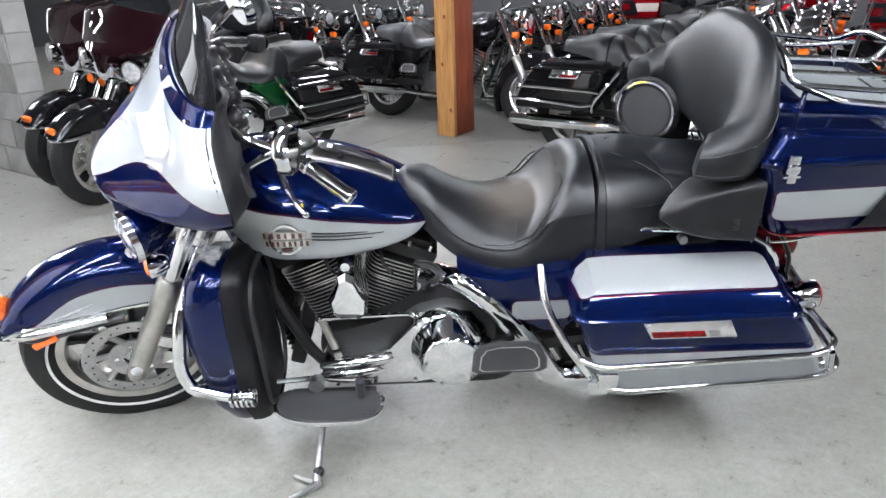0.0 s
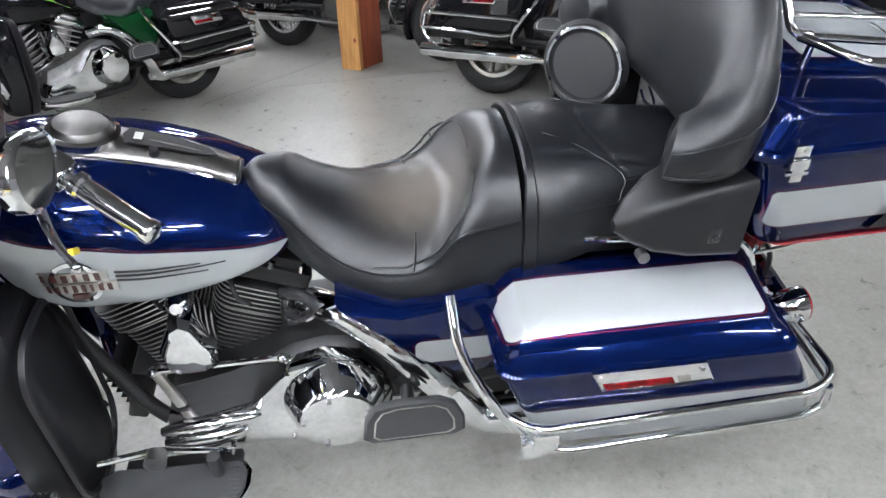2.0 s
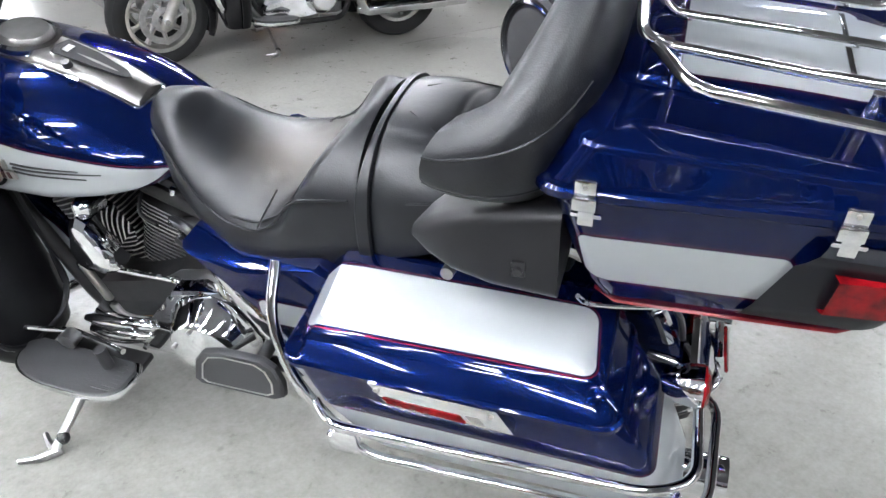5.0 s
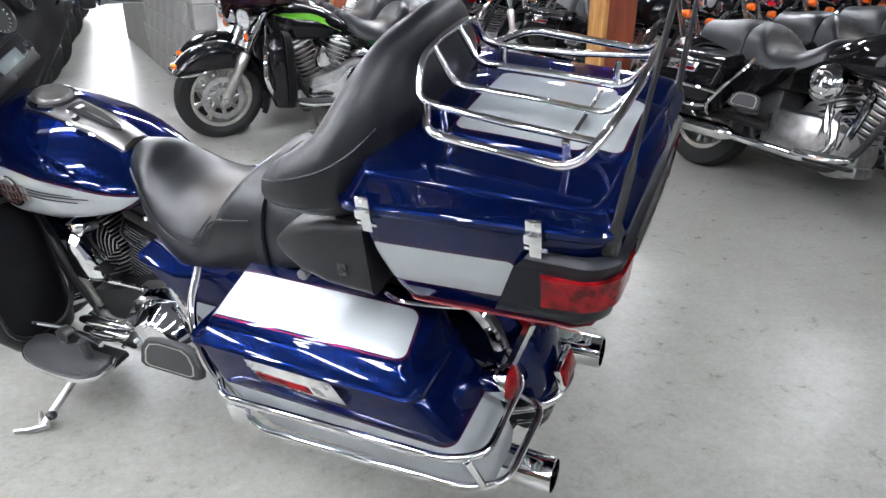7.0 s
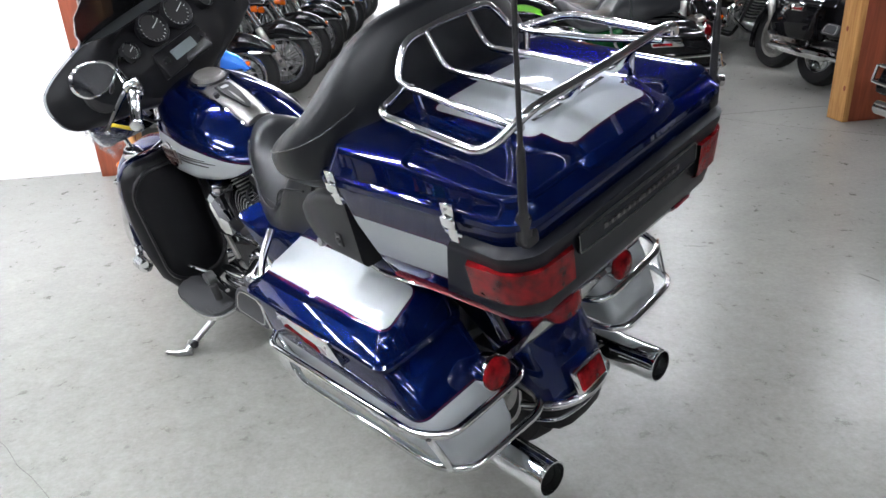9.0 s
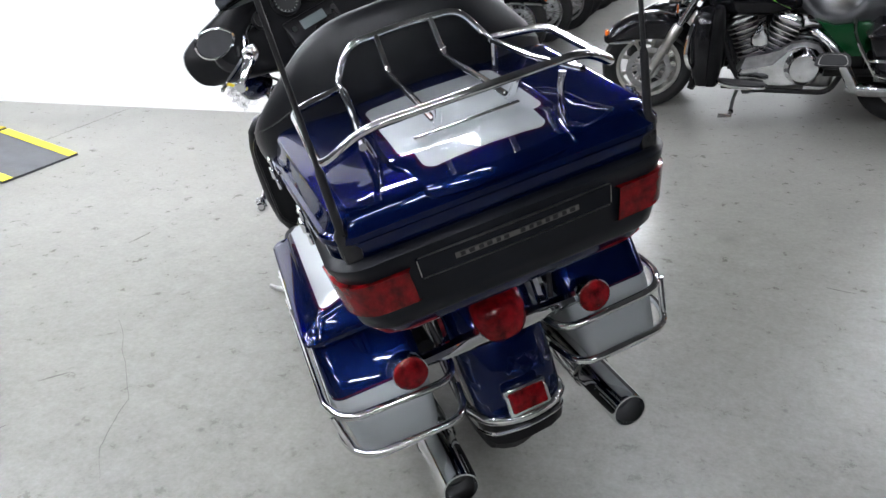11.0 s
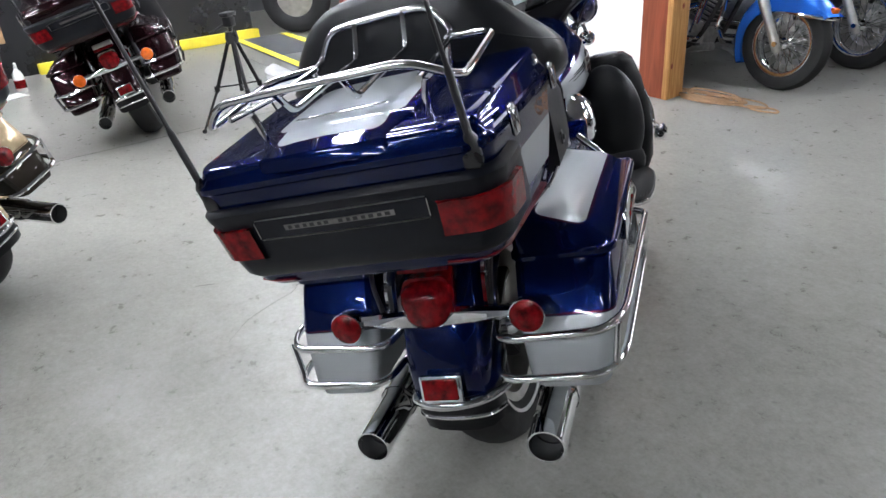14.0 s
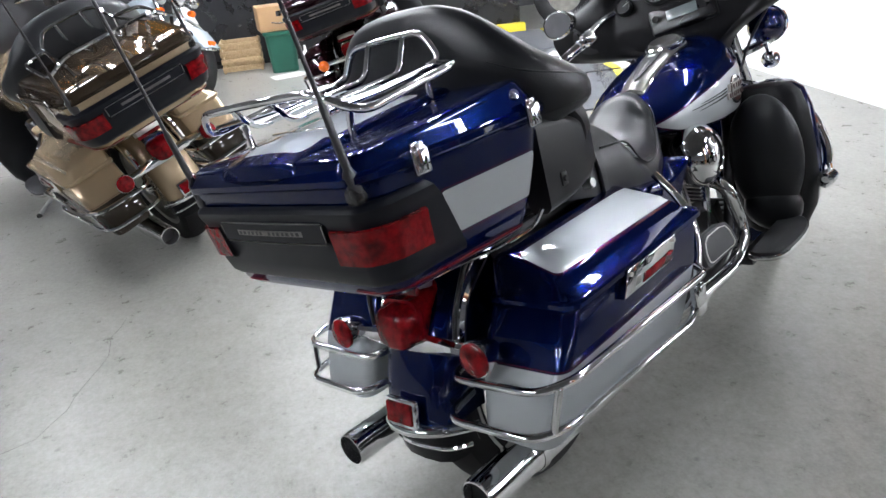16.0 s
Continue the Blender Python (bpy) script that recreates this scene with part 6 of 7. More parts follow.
    lathe(bm, [(0.0, -0.03), (0.06, -0.03), (0.085, 0.0), (0.094, 0.02), (0.095, 0.045), (0.089, 0.062), (0.070, 0.084), (0.058, 0.090), (0.054, 0.088), (0.03, 0.098), (0.0, 0.101)], (0.075, 0.135, 0.602), (-0.06, 1, 0.05), 36)
    ac = part("air_cleaner", bm, M_CHROME, root, "round chrome air cleaner cover")
    # primary cover
    bm = nb()
    prof = [(-0.135, 0.30), (-0.12, 0.335), (-0.03, 0.352), (0.06, 0.375), (0.10, 0.42), (0.15, 0.475), (0.22, 0.492), (0.29, 0.475), (0.335, 0.42), (0.34, 0.36), (0.30, 0.295), (0.24, 0.262), (0.14, 0.245), (-0.10, 0.242), (-0.13, 0.262)]
    cx, cz = 0.10, 0.36
    rings = [[Vector((cx + (x - cx) * k, y, cz + (z - cz) * k)) for x, z in prof] for y, k in ((-0.11, 1.0), (-0.185, 1.0), (-0.198, 0.975), (-0.204, 0.92), (-0.205, 0.5))]
    loft(bm, rings)
    pc = part("primary_cover", bm, M_CHROME, root, "polished primary chain cover", angle=30)
    bm = nb()
    prof2 = [(-0.12, 0.335), (-0.10, 0.40), (0.02, 0.43), (0.10, 0.46), (0.15, 0.495), (0.22, 0.512), (0.30, 0.495), (0.36, 0.42), (0.36, 0.36), (0.10, 0.30)]
    loft(bm, [[Vector((x, y, z)) for x, z in prof2] for y in (-0.09, -0.155)])
    part("inner_primary", bm, M_ENGINE if fine else M_STEEL, root, "inner primary case", angle=30)
    bm = nb()
    lathe(bm, [(0.112, 0.0), (0.110, 0.01), (0.086, 0.05), (0.084, 0.056), (0.078, 0.062), (0.03, 0.066), (0.0, 0.0665)], (0.235, -0.203, 0.372), (0, -1, 0), 40)
    dc = part("derby_cover", bm, M_CHROME, pc, "round chrome clutch cover")
    if fine:
        for i in range(5):
            a = 2 * math.pi * i / 5 + 0.5
            bm = nb()
            p = Vector((0.235 + 0.070 * math.cos(a), -0.265, 0.372 + 0.070 * math.sin(a)))
            cyl(bm, p, p + Vector((0, -0.007, 0)), 0.005, n=8)
            part("cover_screw", bm, M_STEEL, dc)
        for x, z in ((-0.115, 0.30), (-0.03, 0.335), (0.065, 0.36), (0.14, 0.455), (0.22, 0.477), (0.31, 0.44), (0.13, 0.26), (0.0, 0.256), (-0.09, 0.256)):
            bm = nb()
            cyl(bm, (x, -0.197, z), (x, -0.209, z), 0.006, n=8)
            part("cover_bolt", bm, M_CHROME, pc)
        for x1_, z, rr_ in ((0.075, 0.325, 0.020), (0.045, 0.288, 0.026)):
            bm = nb()
            L_ = x1_ + 0.135
            lathe(bm, [(0.0, 0.0), (rr_ * 0.45, 0.004), (rr_ * 0.8, 0.03), (rr_, 0.07), (rr_ * 0.95, L_ * 0.6), (rr_ * 0.55, L_ * 0.92), (0.0, L_)], (-0.135, -0.207, z), (1, 0, 0.10), 20)
            part("cover_rib", bm, M_CHROME, pc, "tapered chrome moulding on the primary cover")
        # shift linkage
        bm = nb()
        tube(bm, [(-0.125, -0.155, 0.452), (0.13, -0.16, 0.462)], 0.0065, 8)
        ball(bm, (-0.125, -0.155, 0.452), 0.012, 10)
        ball(bm, (0.13, -0.16, 0.462), 0.011, 10)
        part("shift_rod", bm, M_CHROME, root, "chrome shift rod")
        bm = nb()
        box(bm, (-0.105, -0.16, 0.40), (0.022, 0.014, 0.11), 0.005, Matrix.Rotation(-0.25, 4, "Y"))
        part("shift_arm", bm, M_SATIN, root)
        bm = nb()
        tube(bm, [(-0.255, -0.285, 0.345), (-0.14, -0.245, 0.318), (-0.02, -0.265, 0.325), (0.02, -0.275, 0.328)], 0.007, 8, 0.02)
        sl = part("shift_lever", bm, M_CHROME, root, "chrome heel and toe shift lever")
        bm = nb()
        cyl(bm, (-0.012, -0.30, 0.355), (-0.012, -0.30, 0.30), 0.013, n=12)
        part("lever_rubber", bm, M_MAT, sl)
        bm = nb()
        lathe(bm, [(0.0, 0.0), (0.02, 0.0), (0.022, 0.03), (0.0, 0.03)], (-0.135, -0.25, 0.318), (0, -1, 0), 14)
        part("shift_pivot", bm, M_STEEL, sl)
        # ignition lead, small hoses
        bm = nb()
        tube(bm, [(0.145, -0.12, 0.60), (0.19, -0.14, 0.61), (0.215, -0.14, 0.575), (0.19, -0.14, 0.545), (0.15, -0.13, 0.56)], 0.011, 8, 0.03)
        part("ignition_coil_cover", bm, M_DARKTRIM, root)
        bm = nb()
        lathe(bm, [(0.0, 0.0), (0.022, 0.0), (0.024, 0.07), (0.0, 0.072)], (0.155, -0.10, 0.51), (0.1, 0, 1), 16)
        part("lifter_canister", bm, M_CHROME, root, "small chrome canister")
        for x in (-0.10, 0.05):
            bm = nb()
            tube(bm, [(x, -0.08, 0.625), (x + 0.01, -0.12, 0.60), (x + 0.03, -0.10, 0.56)], 0.005, 6, 0.02)
            part("spark_plug_lead", bm, M_DARKTRIM, root)
    if fine:
        # black finned box added to darken the pale gap between the frame rails
        bm = nb()
        box(bm, (-0.205, 0, 0.30), (0.045, 0.17, 0.15), 0.008, Matrix.Rotation(radians(18), 4, "Y"))
        vr = part("finned_box", bm, M_ENGINE, root, "black finned box filling the gap ahead of the engine")
        for i in range(7):
            bm = nb()
            box(bm, (-0.235 - 0.006 * (i - 3) * 0.9, 0, 0.30 + 0.018 * (i - 3)), (0.022, 0.16, 0.004), 0.001)
            part("fin", bm, M_ENGINE, vr)
    # frame tubes
    for s in (-1, 1):
        bm = nb()
        tube(bm, [(-0.40, s * 0.045, 0.85), (-0.285, s * 0.11, 0.60), (-0.16, s * 0.13, 0.30), (-0.06, s * 0.13, 0.195), (0.40, s * 0.13, 0.20), (0.46, s * 0.13, 0.34)], 0.017, 10, 0.06)
        part("frame_rail", bm, M_ENGINE, root, "black tubular frame rail")
    bm = nb()
    tube(bm, [(-0.42, 0, 0.90), (-0.15, 0, 0.72), (0.25, 0, 0.66), (0.60, 0, 0.64)], 0.025, 8, 0.08)
    box(bm, (-0.40, 0, 0.82), (0.07, 0.08, 0.16), 0.02, Matrix.Rotation(radians(26), 4, "Y"))
    part("frame_backbone", bm, M_ENGINE, root)


def controls(root, S):
    fine = S["fine"]
    for s in (-1, 1):
        # rider footboard
        bm = nb()
        outl = []
        for i in range(25):
            a = math.pi * (1 - i / 24)
            c_, s_ = math.cos(a), math.sin(a)
            outl.append((-0.10 + 0.15 * math.copysign(abs(c_) ** 0.55, c_), 0.285 + 0.088 * abs(s_) ** 0.6))
        outl += [(0.035, 0.262), (-0.225, 0.262)]
        zz = lambda x: 0.272 + 0.02 * max(0, (-0.12 - x) / 0.13) ** 1.5
        loft(bm, [[Vector((x * k + (1 - k) * -0.1, s * (y * k + (1 - k) * 0.325), zz(x) + o)) for x, y in outl] for o, k in ((-0.014, 0.97), (-0.008, 1.0), (0.0, 1.0), (0.004, 0.985))])
        fb = part("footboard", bm, M_CHROME, root, "rider's footboard with a rubber mat", angle=30)
        bm = nb()
        loft(bm, [[Vector((x * k + (1 - k) * -0.1, s * (y * k + (1 - k) * 0.325), zz(x) + o)) for x, y in outl] for o, k in ((0.003, 0.93), (0.010, 0.925), (0.0115, 0.90))])
        part("footboard_mat", bm, M_MAT, fb, "black ribbed rubber mat", angle=30)
        if fine:
            for i in range(8):
                bm = nb()
                y = 0.28 + 0.010 * i
                tube(bm, [(-0.20, s * y, zz(-0.20) + 0.012), (-0.12, s * y, 0.2835), (0.025, s * y, 0.2835)], 0.0016, 4, 0.02, 2)
                part("mat_rib", bm, M_MAT, fb)
        bm = nb()
        box(bm, (-0.10, s * 0.24, 0.24), (0.24, 0.06, 0.02), 0.006)
        part("footboard_bracket", bm, M_ENGINE, fb)
        # passenger footboard, folded up
        bm = nb()
        tilt = Matrix.Rotation(s * radians(16), 4, "X")
        def pr(k, o):
            base = [(-0.088, -0.03), (-0.082, 0.012), (-0.066, 0.034), (-0.03, 0.043), (0.05, 0.043), (0.075, 0.03), (0.09, 0.0), (0.09, -0.028), (0.075, -0.036), (-0.075, -0.038)]
            return [tilt @ Vector((x * k * 1.08, s * o, z * k * 1.02)) + Vector((0.378, s * 0.332, 0.448)) for x, z in base]
        loft(bm, [pr(0.94, -0.008), pr(1.0, -0.003), pr(1.0, 0.009), pr(0.95, 0.014)])
        pf = part("passenger_footboard", bm, M_MAT, root, "folded passenger footboard with black rubber pad", angle=30)
        bm = nb()
        loft(bm, [pr(0.80, 0.0135), pr(0.80, 0.0155), pr(0.765, 0.0158), pr(0.765, 0.0135)], cap=(False, False))
        part("pad_outline", bm, M_SATIN, pf)
        bm = nb()
        box(bm, (0.375, s * 0.318, 0.405), (0.09, 0.03, 0.022), 0.006)
        cyl(bm, (0.375, s * 0.22, 0.40), (0.375, s * 0.32, 0.402), 0.014, n=12)
        part("hinge_bracket", bm, M_ENGINE, pf)
        # engine guard
        bm = nb()
        tube(bm, [(-0.37, s * 0.06, 0.74), (-0.39, s * 0.20, 0.70), (-0.43, s * 0.325, 0.60), (-0.445, s * 0.362, 0.46), (-0.42, s * 0.36, 0.385), (-0.33, s * 0.13, 0.27), (-0.30, s * 0.06, 0.26)], 0.0165, 12 if fine else 8, 0.07)
        eg = part("engine_guard", bm, M_CHROME, root, "chrome tubular engine guard")
        if fine:
            bm = nb()
            tube(bm, [(-0.435, s * 0.362, 0.41), (-0.33, s * 0.395, 0.405), (-0.265, s * 0.405, 0.412)], 0.013, 10, 0.03)
            pg = part("highway_peg", bm, M_CHROME, eg, "ribbed chrome highway peg")
            for i in range(5):
                bm = nb()
                lathe(bm, [(0.013, -0.004), (0.023, -0.003), (0.023, 0.003), (0.013, 0.004)], (-0.315 + 0.013 * i, s * 0.403, 0.408), (1, 0, 0.1), 16, close=True)
                part("peg_ring", bm, M_CHROME, pg)
        if S["lowers"]:
            bm = nb()
            def lr(z, y0, y1, x0, x1):
                out = []
                for i in range(20):
                    a = 2 * math.pi * i / 20
                    c, q = math.cos(a), math.sin(a)
                    out.append(Vector(((x0 + x1) / 2 + (x1 - x0) / 2 * math.copysign(abs(c) ** 0.75, c), s * ((y0 + y1) / 2 + (y1 - y0) / 2 * math.copysign(abs(q) ** 0.75, q)), z)))
                return out
            lv = [(0.235, 0.17, 0.27, -0.35, -0.28), (0.25, 0.14, 0.32, -0.385, -0.27), (0.32, 0.12, 0.355, -0.41, -0.26), (0.42, 0.11, 0.368, -0.425, -0.255), (0.54, 0.11, 0.365, -0.438, -0.26), (0.63, 0.115, 0.355, -0.428, -0.268), (0.69, 0.13, 0.338, -0.408, -0.275), (0.72, 0.16, 0.31, -0.38, -0.285), (0.728, 0.20, 0.28, -0.355, -0.30)]
            loft(bm, [lr(*q) for q in lv])
            lw = part("lower_fairing", bm, S["paint"], root, "painted leg shield")
            bm = nb()
            loft(bm, [[Vector((min(-0.236, max(p.x, -0.322) + 0.018), p.y * 1.01, p.z)) for p in lr(q[0], q[1] - 0.004, q[2] + 0.004, q[3], q[4] + 0.01)] for q in lv])
            gb = part("glove_box", bm, M_SHIELD, lw, "matt black leg shield back with glove box")
            if fine and s > 0:
                bm = nb()
                ball(bm, (-0.245, 0.238, 0.50), (0.052, 0.118, 0.205), 28)
                ball(bm, (-0.245, 0.245, 0.335), (0.050, 0.095, 0.085), 20)
                part("storage_pouch", bm, M_LEATHER, gb, "soft black pouch on the leg shield")
            if fine and s < 0:
                bm = nb()
                rr_ = []
                for o, k in ((0.0, 1.10), (0.009, 1.085), (0.011, 1.05), (0.008, 1.03), (0.0, 1.02)):
                    rr_.append([Vector((-0.244 + o, s * (0.24 + (y - 0.24) * k), 0.50 + (z - 0.50) * k)) for y, z in rr2(0.135, 0.345, 0.30, 0.69, 0.085, 6)])
                loft(bm, rr_, cap=(False, False))
                part("glove_box_rim", bm, M_PLASTIC, gb)
    # side stand, left
    bm = nb()
    tube(bm, [(-0.125, -0.20, 0.20), (-0.135, -0.30, 0.175), (-0.14, -0.435, 0.118)], 0.011, 10, 0.03)
    ss = part("side_stand", bm, M_STEEL, root, "lowered steel side stand")
    bm = nb()
    tube(bm, [(-0.205, -0.482, 0.114), (-0.165, -0.462, 0.112), (-0.135, -0.425, 0.108)], 0.010, 8, 0.02, radii=(0.007, 0.012))
    tube(bm, [(-0.14, -0.435, 0.112), (-0.175, -0.42, 0.108), (-0.205, -0.40, 0.104)], 0.008, 8, 0.02, radii=(0.010, 0.006))
    part("stand_foot", bm, M_STEEL, ss)
    bm = nb()
    ball(bm, (-0.135, -0.408, 0.128), 0.016, 12)
    part("stand_joint", bm, M_DARKTRIM, ss)


def motorcycle(name, m, label, **kw):
    S = dict(fine=False, steer=0, laced=False, fairing=True, trunk=True, backrest=True, rails=True, lowers=True, bags=True, whitewall=False, aerial=False, badge=False,
             paint=M_BLACKP, lens=M_REDL, signal_lens=M_REDL, wheel_label="", stripe=False)
    S.update(kw)
    p = S["paint"]
    for k in ("tank_paint", "fairing_paint", "fender_paint", "bag_paint", "pak_paint", "lid_paint", "cover_paint"):
        S.setdefault(k, p)
    root = tagged(new(name), label, "motorcycle", S.get("group", ""))
    root.matrix_basis = m
    front_end(root, S)
    tank(root, S)
    seat(root, S)
    engine(root, S)
    controls(root, S)
    rear_end(root, S)
    if S["bags"]:
        saddlebags(root, S)
    if S["trunk"]:
        backrest(root, S)
        trunk(root, S)
    return root


LEAN = 12.18
hero = motorcycle("motorcycle", pose(0, 0, 0, LEAN, 0, 0), "cobalt blue and silver touring motorcycle leaning on its side stand",
                  fine=True, steer=20, whitewall=True, aerial=True, badge=True, paint=M_BLUE, tank_paint=M_TANK, fairing_paint=M_FAIR, fender_paint=M_FEND, bag_paint=M_BAG,
                  pak_paint=M_PAKS, lid_paint=M_PAKL, cover_paint=M_COVER, fairing_label="blue and silver batwing fairing", tank_label="blue tank with silver side panels",
                  bag_label="blue over silver saddlebag", pak_label="blue trunk with silver side panel", lid_label="blue trunk lid with silver top panel")


# ---- hall ----
U = Vector((0.59, 0.81, 0)).normalized()     # along the white wall
V = Vector((-U.y, U.x, 0))                   # along the aisle
ROOM = Matrix(((U.x, V.x, 0), (U.y, V.y, 0), (0, 0, 1))).to_4x4()
H = 3.6


def hall(u, v, z=0.0):
    return U * u + V * v + Vector((0, 0, z))


def slab(name, u0, u1, v0, v1, z0, z1, material, label="", category="", bevel=0.0):
    bm = nb()
    box(bm, ((u0 + u1) / 2, (v0 + v1) / 2, (z0 + z1) / 2), (u1 - u0, v1 - v0, z1 - z0), bevel)
    ob = part(name, bm, material)
    ob.matrix_basis = ROOM
    return tagged(ob, label, category, "", "structure")


bm = nb()
box(bm, (0.5, 5, -0.06), (18, 27, 0.12))
fl = part("floor", bm, M_FLOOR)
tagged(fl, "worn polished concrete floor with stains", "floor", "", "structure")
fl.matrix_basis = ROOM
# saw-cut joints
for u0, u1, v0, v1 in ((2.2, 9.4, 2.46, 2.464), (-3.10, -3.096, -6, 2.25)):
    slab("floor_joint", u0, u1, v0, v1, -0.01, 0.0008, M_JOINT, "dark saw-cut joint in the concrete", "floor joint")
M_CRACK = simple("crack_in_concrete", (0.15, 0.147, 0.135), 0.85, vary=0.3, vscale=9)


def floor_line(name, pts, w, label, material):
    """Thin wandering line in the concrete."""
    bm = nb()
    rows = []
    path = [Vector((*q, 0)) for q in pts]
    dense = []
    for a, b in zip(path, path[1:]):
        k = max(2, int((b - a).length / 0.03))
        dense += [a.lerp(b, i / k) for i in range(k)]
    dense.append(path[-1])
    for i, p_ in enumerate(dense):
        d = (dense[min(i + 1, len(dense) - 1)] - dense[max(i - 1, 0)]).normalized()
        nrm = Vector((-d.y, d.x, 0))
        p_ = p_ + nrm * 0.008 * noise.noise(p_ * 11)
        h = w * (0.55 + 0.5 * abs(noise.noise(p_ * 23))) * min(1.0, 0.25 + 4 * min(i, len(dense) - 1 - i) / len(dense))
        rows.append([p_ - nrm * h + Vector((0, 0, 0.0007)), p_ + nrm * h + Vector((0, 0, 0.0007)), p_ + nrm * h + Vector((0, 0, -0.004)), p_ - nrm * h + Vector((0, 0, -0.004))])
    loft(bm, rows)
    tagged(part(name, bm, material), label, "floor", "", "structure")


for pts in ([(1.16, -1.78), (1.267, -1.685), (1.34, -1.56), (1.431, -1.49), (1.57, -1.36), (1.694, -1.296), (1.80, -1.32), (1.95, -1.28)], [(-0.25, -1.06), (0.009, -1.027), (0.35, -0.994), (0.559, -1.062), (0.70, -1.05)], [(-0.4, 3.55), (0.1, 3.60), (0.65, 3.70), (1.6, 3.78)]):
    floor_line("floor_crack", pts, 0.0013, "fine crack in the concrete floor", M_CRACK)
for pts in ([(0.142, -1.273), (0.121, -1.182)], [(0.382, -1.405), (0.345, -1.33)], [(0.62, 1.43), (0.70, 1.49)], [(1.25, 1.62), (1.33, 1.60)], [(-0.9, -1.05), (-0.98, -0.96)]):
    floor_line("floor_scuff", pts, 0.006, "dark scuff mark on the concrete floor", M_CRACK)
# unseen ceiling, added; kept dark so lacquer and chrome mirror little of it
slab("ceiling", -8.4, 9.8, -8, 17, H, H + 0.1, M_CEIL, "plain dark ceiling board added out of view", "ceiling")
# outer walls are added, mostly out of view; dark grey tames mirrored light
slab("wall_south", -8.4, 9.8, -8.2, -8.0, 0, H, M_GREYWALL, "plain dark grey wall added to close the hall", "wall")
slab("wall_east", 9.4, 9.6, -8, 17, 0, H, M_GREYWALL, "plain dark grey wall added to close the hall", "wall")
slab("wall_west", -8.4, -8.2, -8, 17, 0, H, M_GREYWALL, "plain dark grey wall added to close the hall", "wall")
# far wall with the bright doorway at the aisle's end
slab("wall_north", -8.4, -3.2, 16.0, 16.2, 0, H, M_GREYWALL, "grey wall beside the bright doorway", "wall")
slab("wall_north_b", 4.2, 9.8, 16.0, 16.2, 0, H, M_GREYWALL, "grey wall beside the bright doorway", "wall")
slab("wall_north_c", -3.2, 4.2, 16.0, 16.2, 3.3, H, M_GREYWALL, "grey lintel over the bright doorway", "wall")
slab("backdrop", -3.6, 4.6, 16.6, 16.65, -0.1, 3.6, M_DAY, "bright overexposed daylight outside the doorway", "backdrop")
# white partition
slab("wall_white", -5.62, -1.50, 2.30, 2.42, 0, H, M_WALLW, "bare white painted partition wall", "wall")
# block wall beside the aisle
wall_b = slab("wall_block", 0.84, 1.02, 3.92, 9.0, 0, H, M_MORTAR, "grey concrete block wall", "wall")
# motorcycles hide most of the rest; dark panel with a yellow foot
slab("dark_panel", -6.3, -6.2, -3.4, 1.36, 0.0, 2.6, M_DARKTRIM, "dark panelled screen behind the lift", "wall")
slab("yellow_kerb", -6.196, -6.12, -0.85, 1.40, 0.0, 0.10, M_YELLOW, "yellow painted kerb under the dark panel", "trim", 0.01)

# posts
def post(name, u, v, du, dv, pine, box_on=False):
    """Oxblood timber post (du by dv) with a pine board on one face."""
    root = tagged(new(name), "oxblood timber post with a raw pine board", "post")
    root.matrix_basis = ROOM @ Matrix.Translation((u, v, 0))
    bm = nb()
    box(bm, (du / 2, dv / 2, H / 2), (du, dv, H - 0.002), 0.006)
    part("timber", bm, M_REDWOOD, root)
    bm = nb()
    x = -0.022 if pine < 0 else du + 0.022
    w = 0.17
    box(bm, (x, w / 2 - 0.004, H / 2), (0.042, w, H - 0.002), 0.004)
    part("pine_board", bm, M_PINE, root, "orange pine board with knots")
    for i in range(6):
        bm = nb()
        z = 0.22 + 0.37 * i
        y = 0.03 + 0.1 * ((i * 37) % 10) / 10
        p = Vector((x + (0.0215 if pine > 0 else -0.0215), y, z))
        ball(bm, p, (0.0015, 0.013, 0.018), 10)
        part("knot", bm, M_REDWOOD, root)
    if box_on:
        bm = nb()
        box(bm, (du * 0.72, -0.022, 1.06), (0.055, 0.045, 0.115), 0.006)
        sw = part("socket_box", bm, M_GREYBOX, root, "grey steel socket box")
        bm = nb()
        box(bm, (du * 0.72, -0.046, 1.06), (0.03, 0.004, 0.075), 0.002)
        part("socket_face", bm, M_DARKTRIM, sw)
        bm = nb()
        cyl(bm, (du * 0.72, -0.018, 1.11), (du * 0.72, -0.018, H - 0.01), 0.011, n=10)
        part("conduit", bm, M_GREYBOX, sw)
    return root


post("post", 3.385, 2.005, 0.27, 0.2, -1)
post("post", -1.46, 2.17, 0.20, 0.2, 1, True)
post("post", -5.86, 2.30, 0.20, 0.2, 1)
post("post", 3.385, 7.6, 0.27, 0.2, -1)
post("post", -1.46, 8.0, 0.20, 0.2, 1)

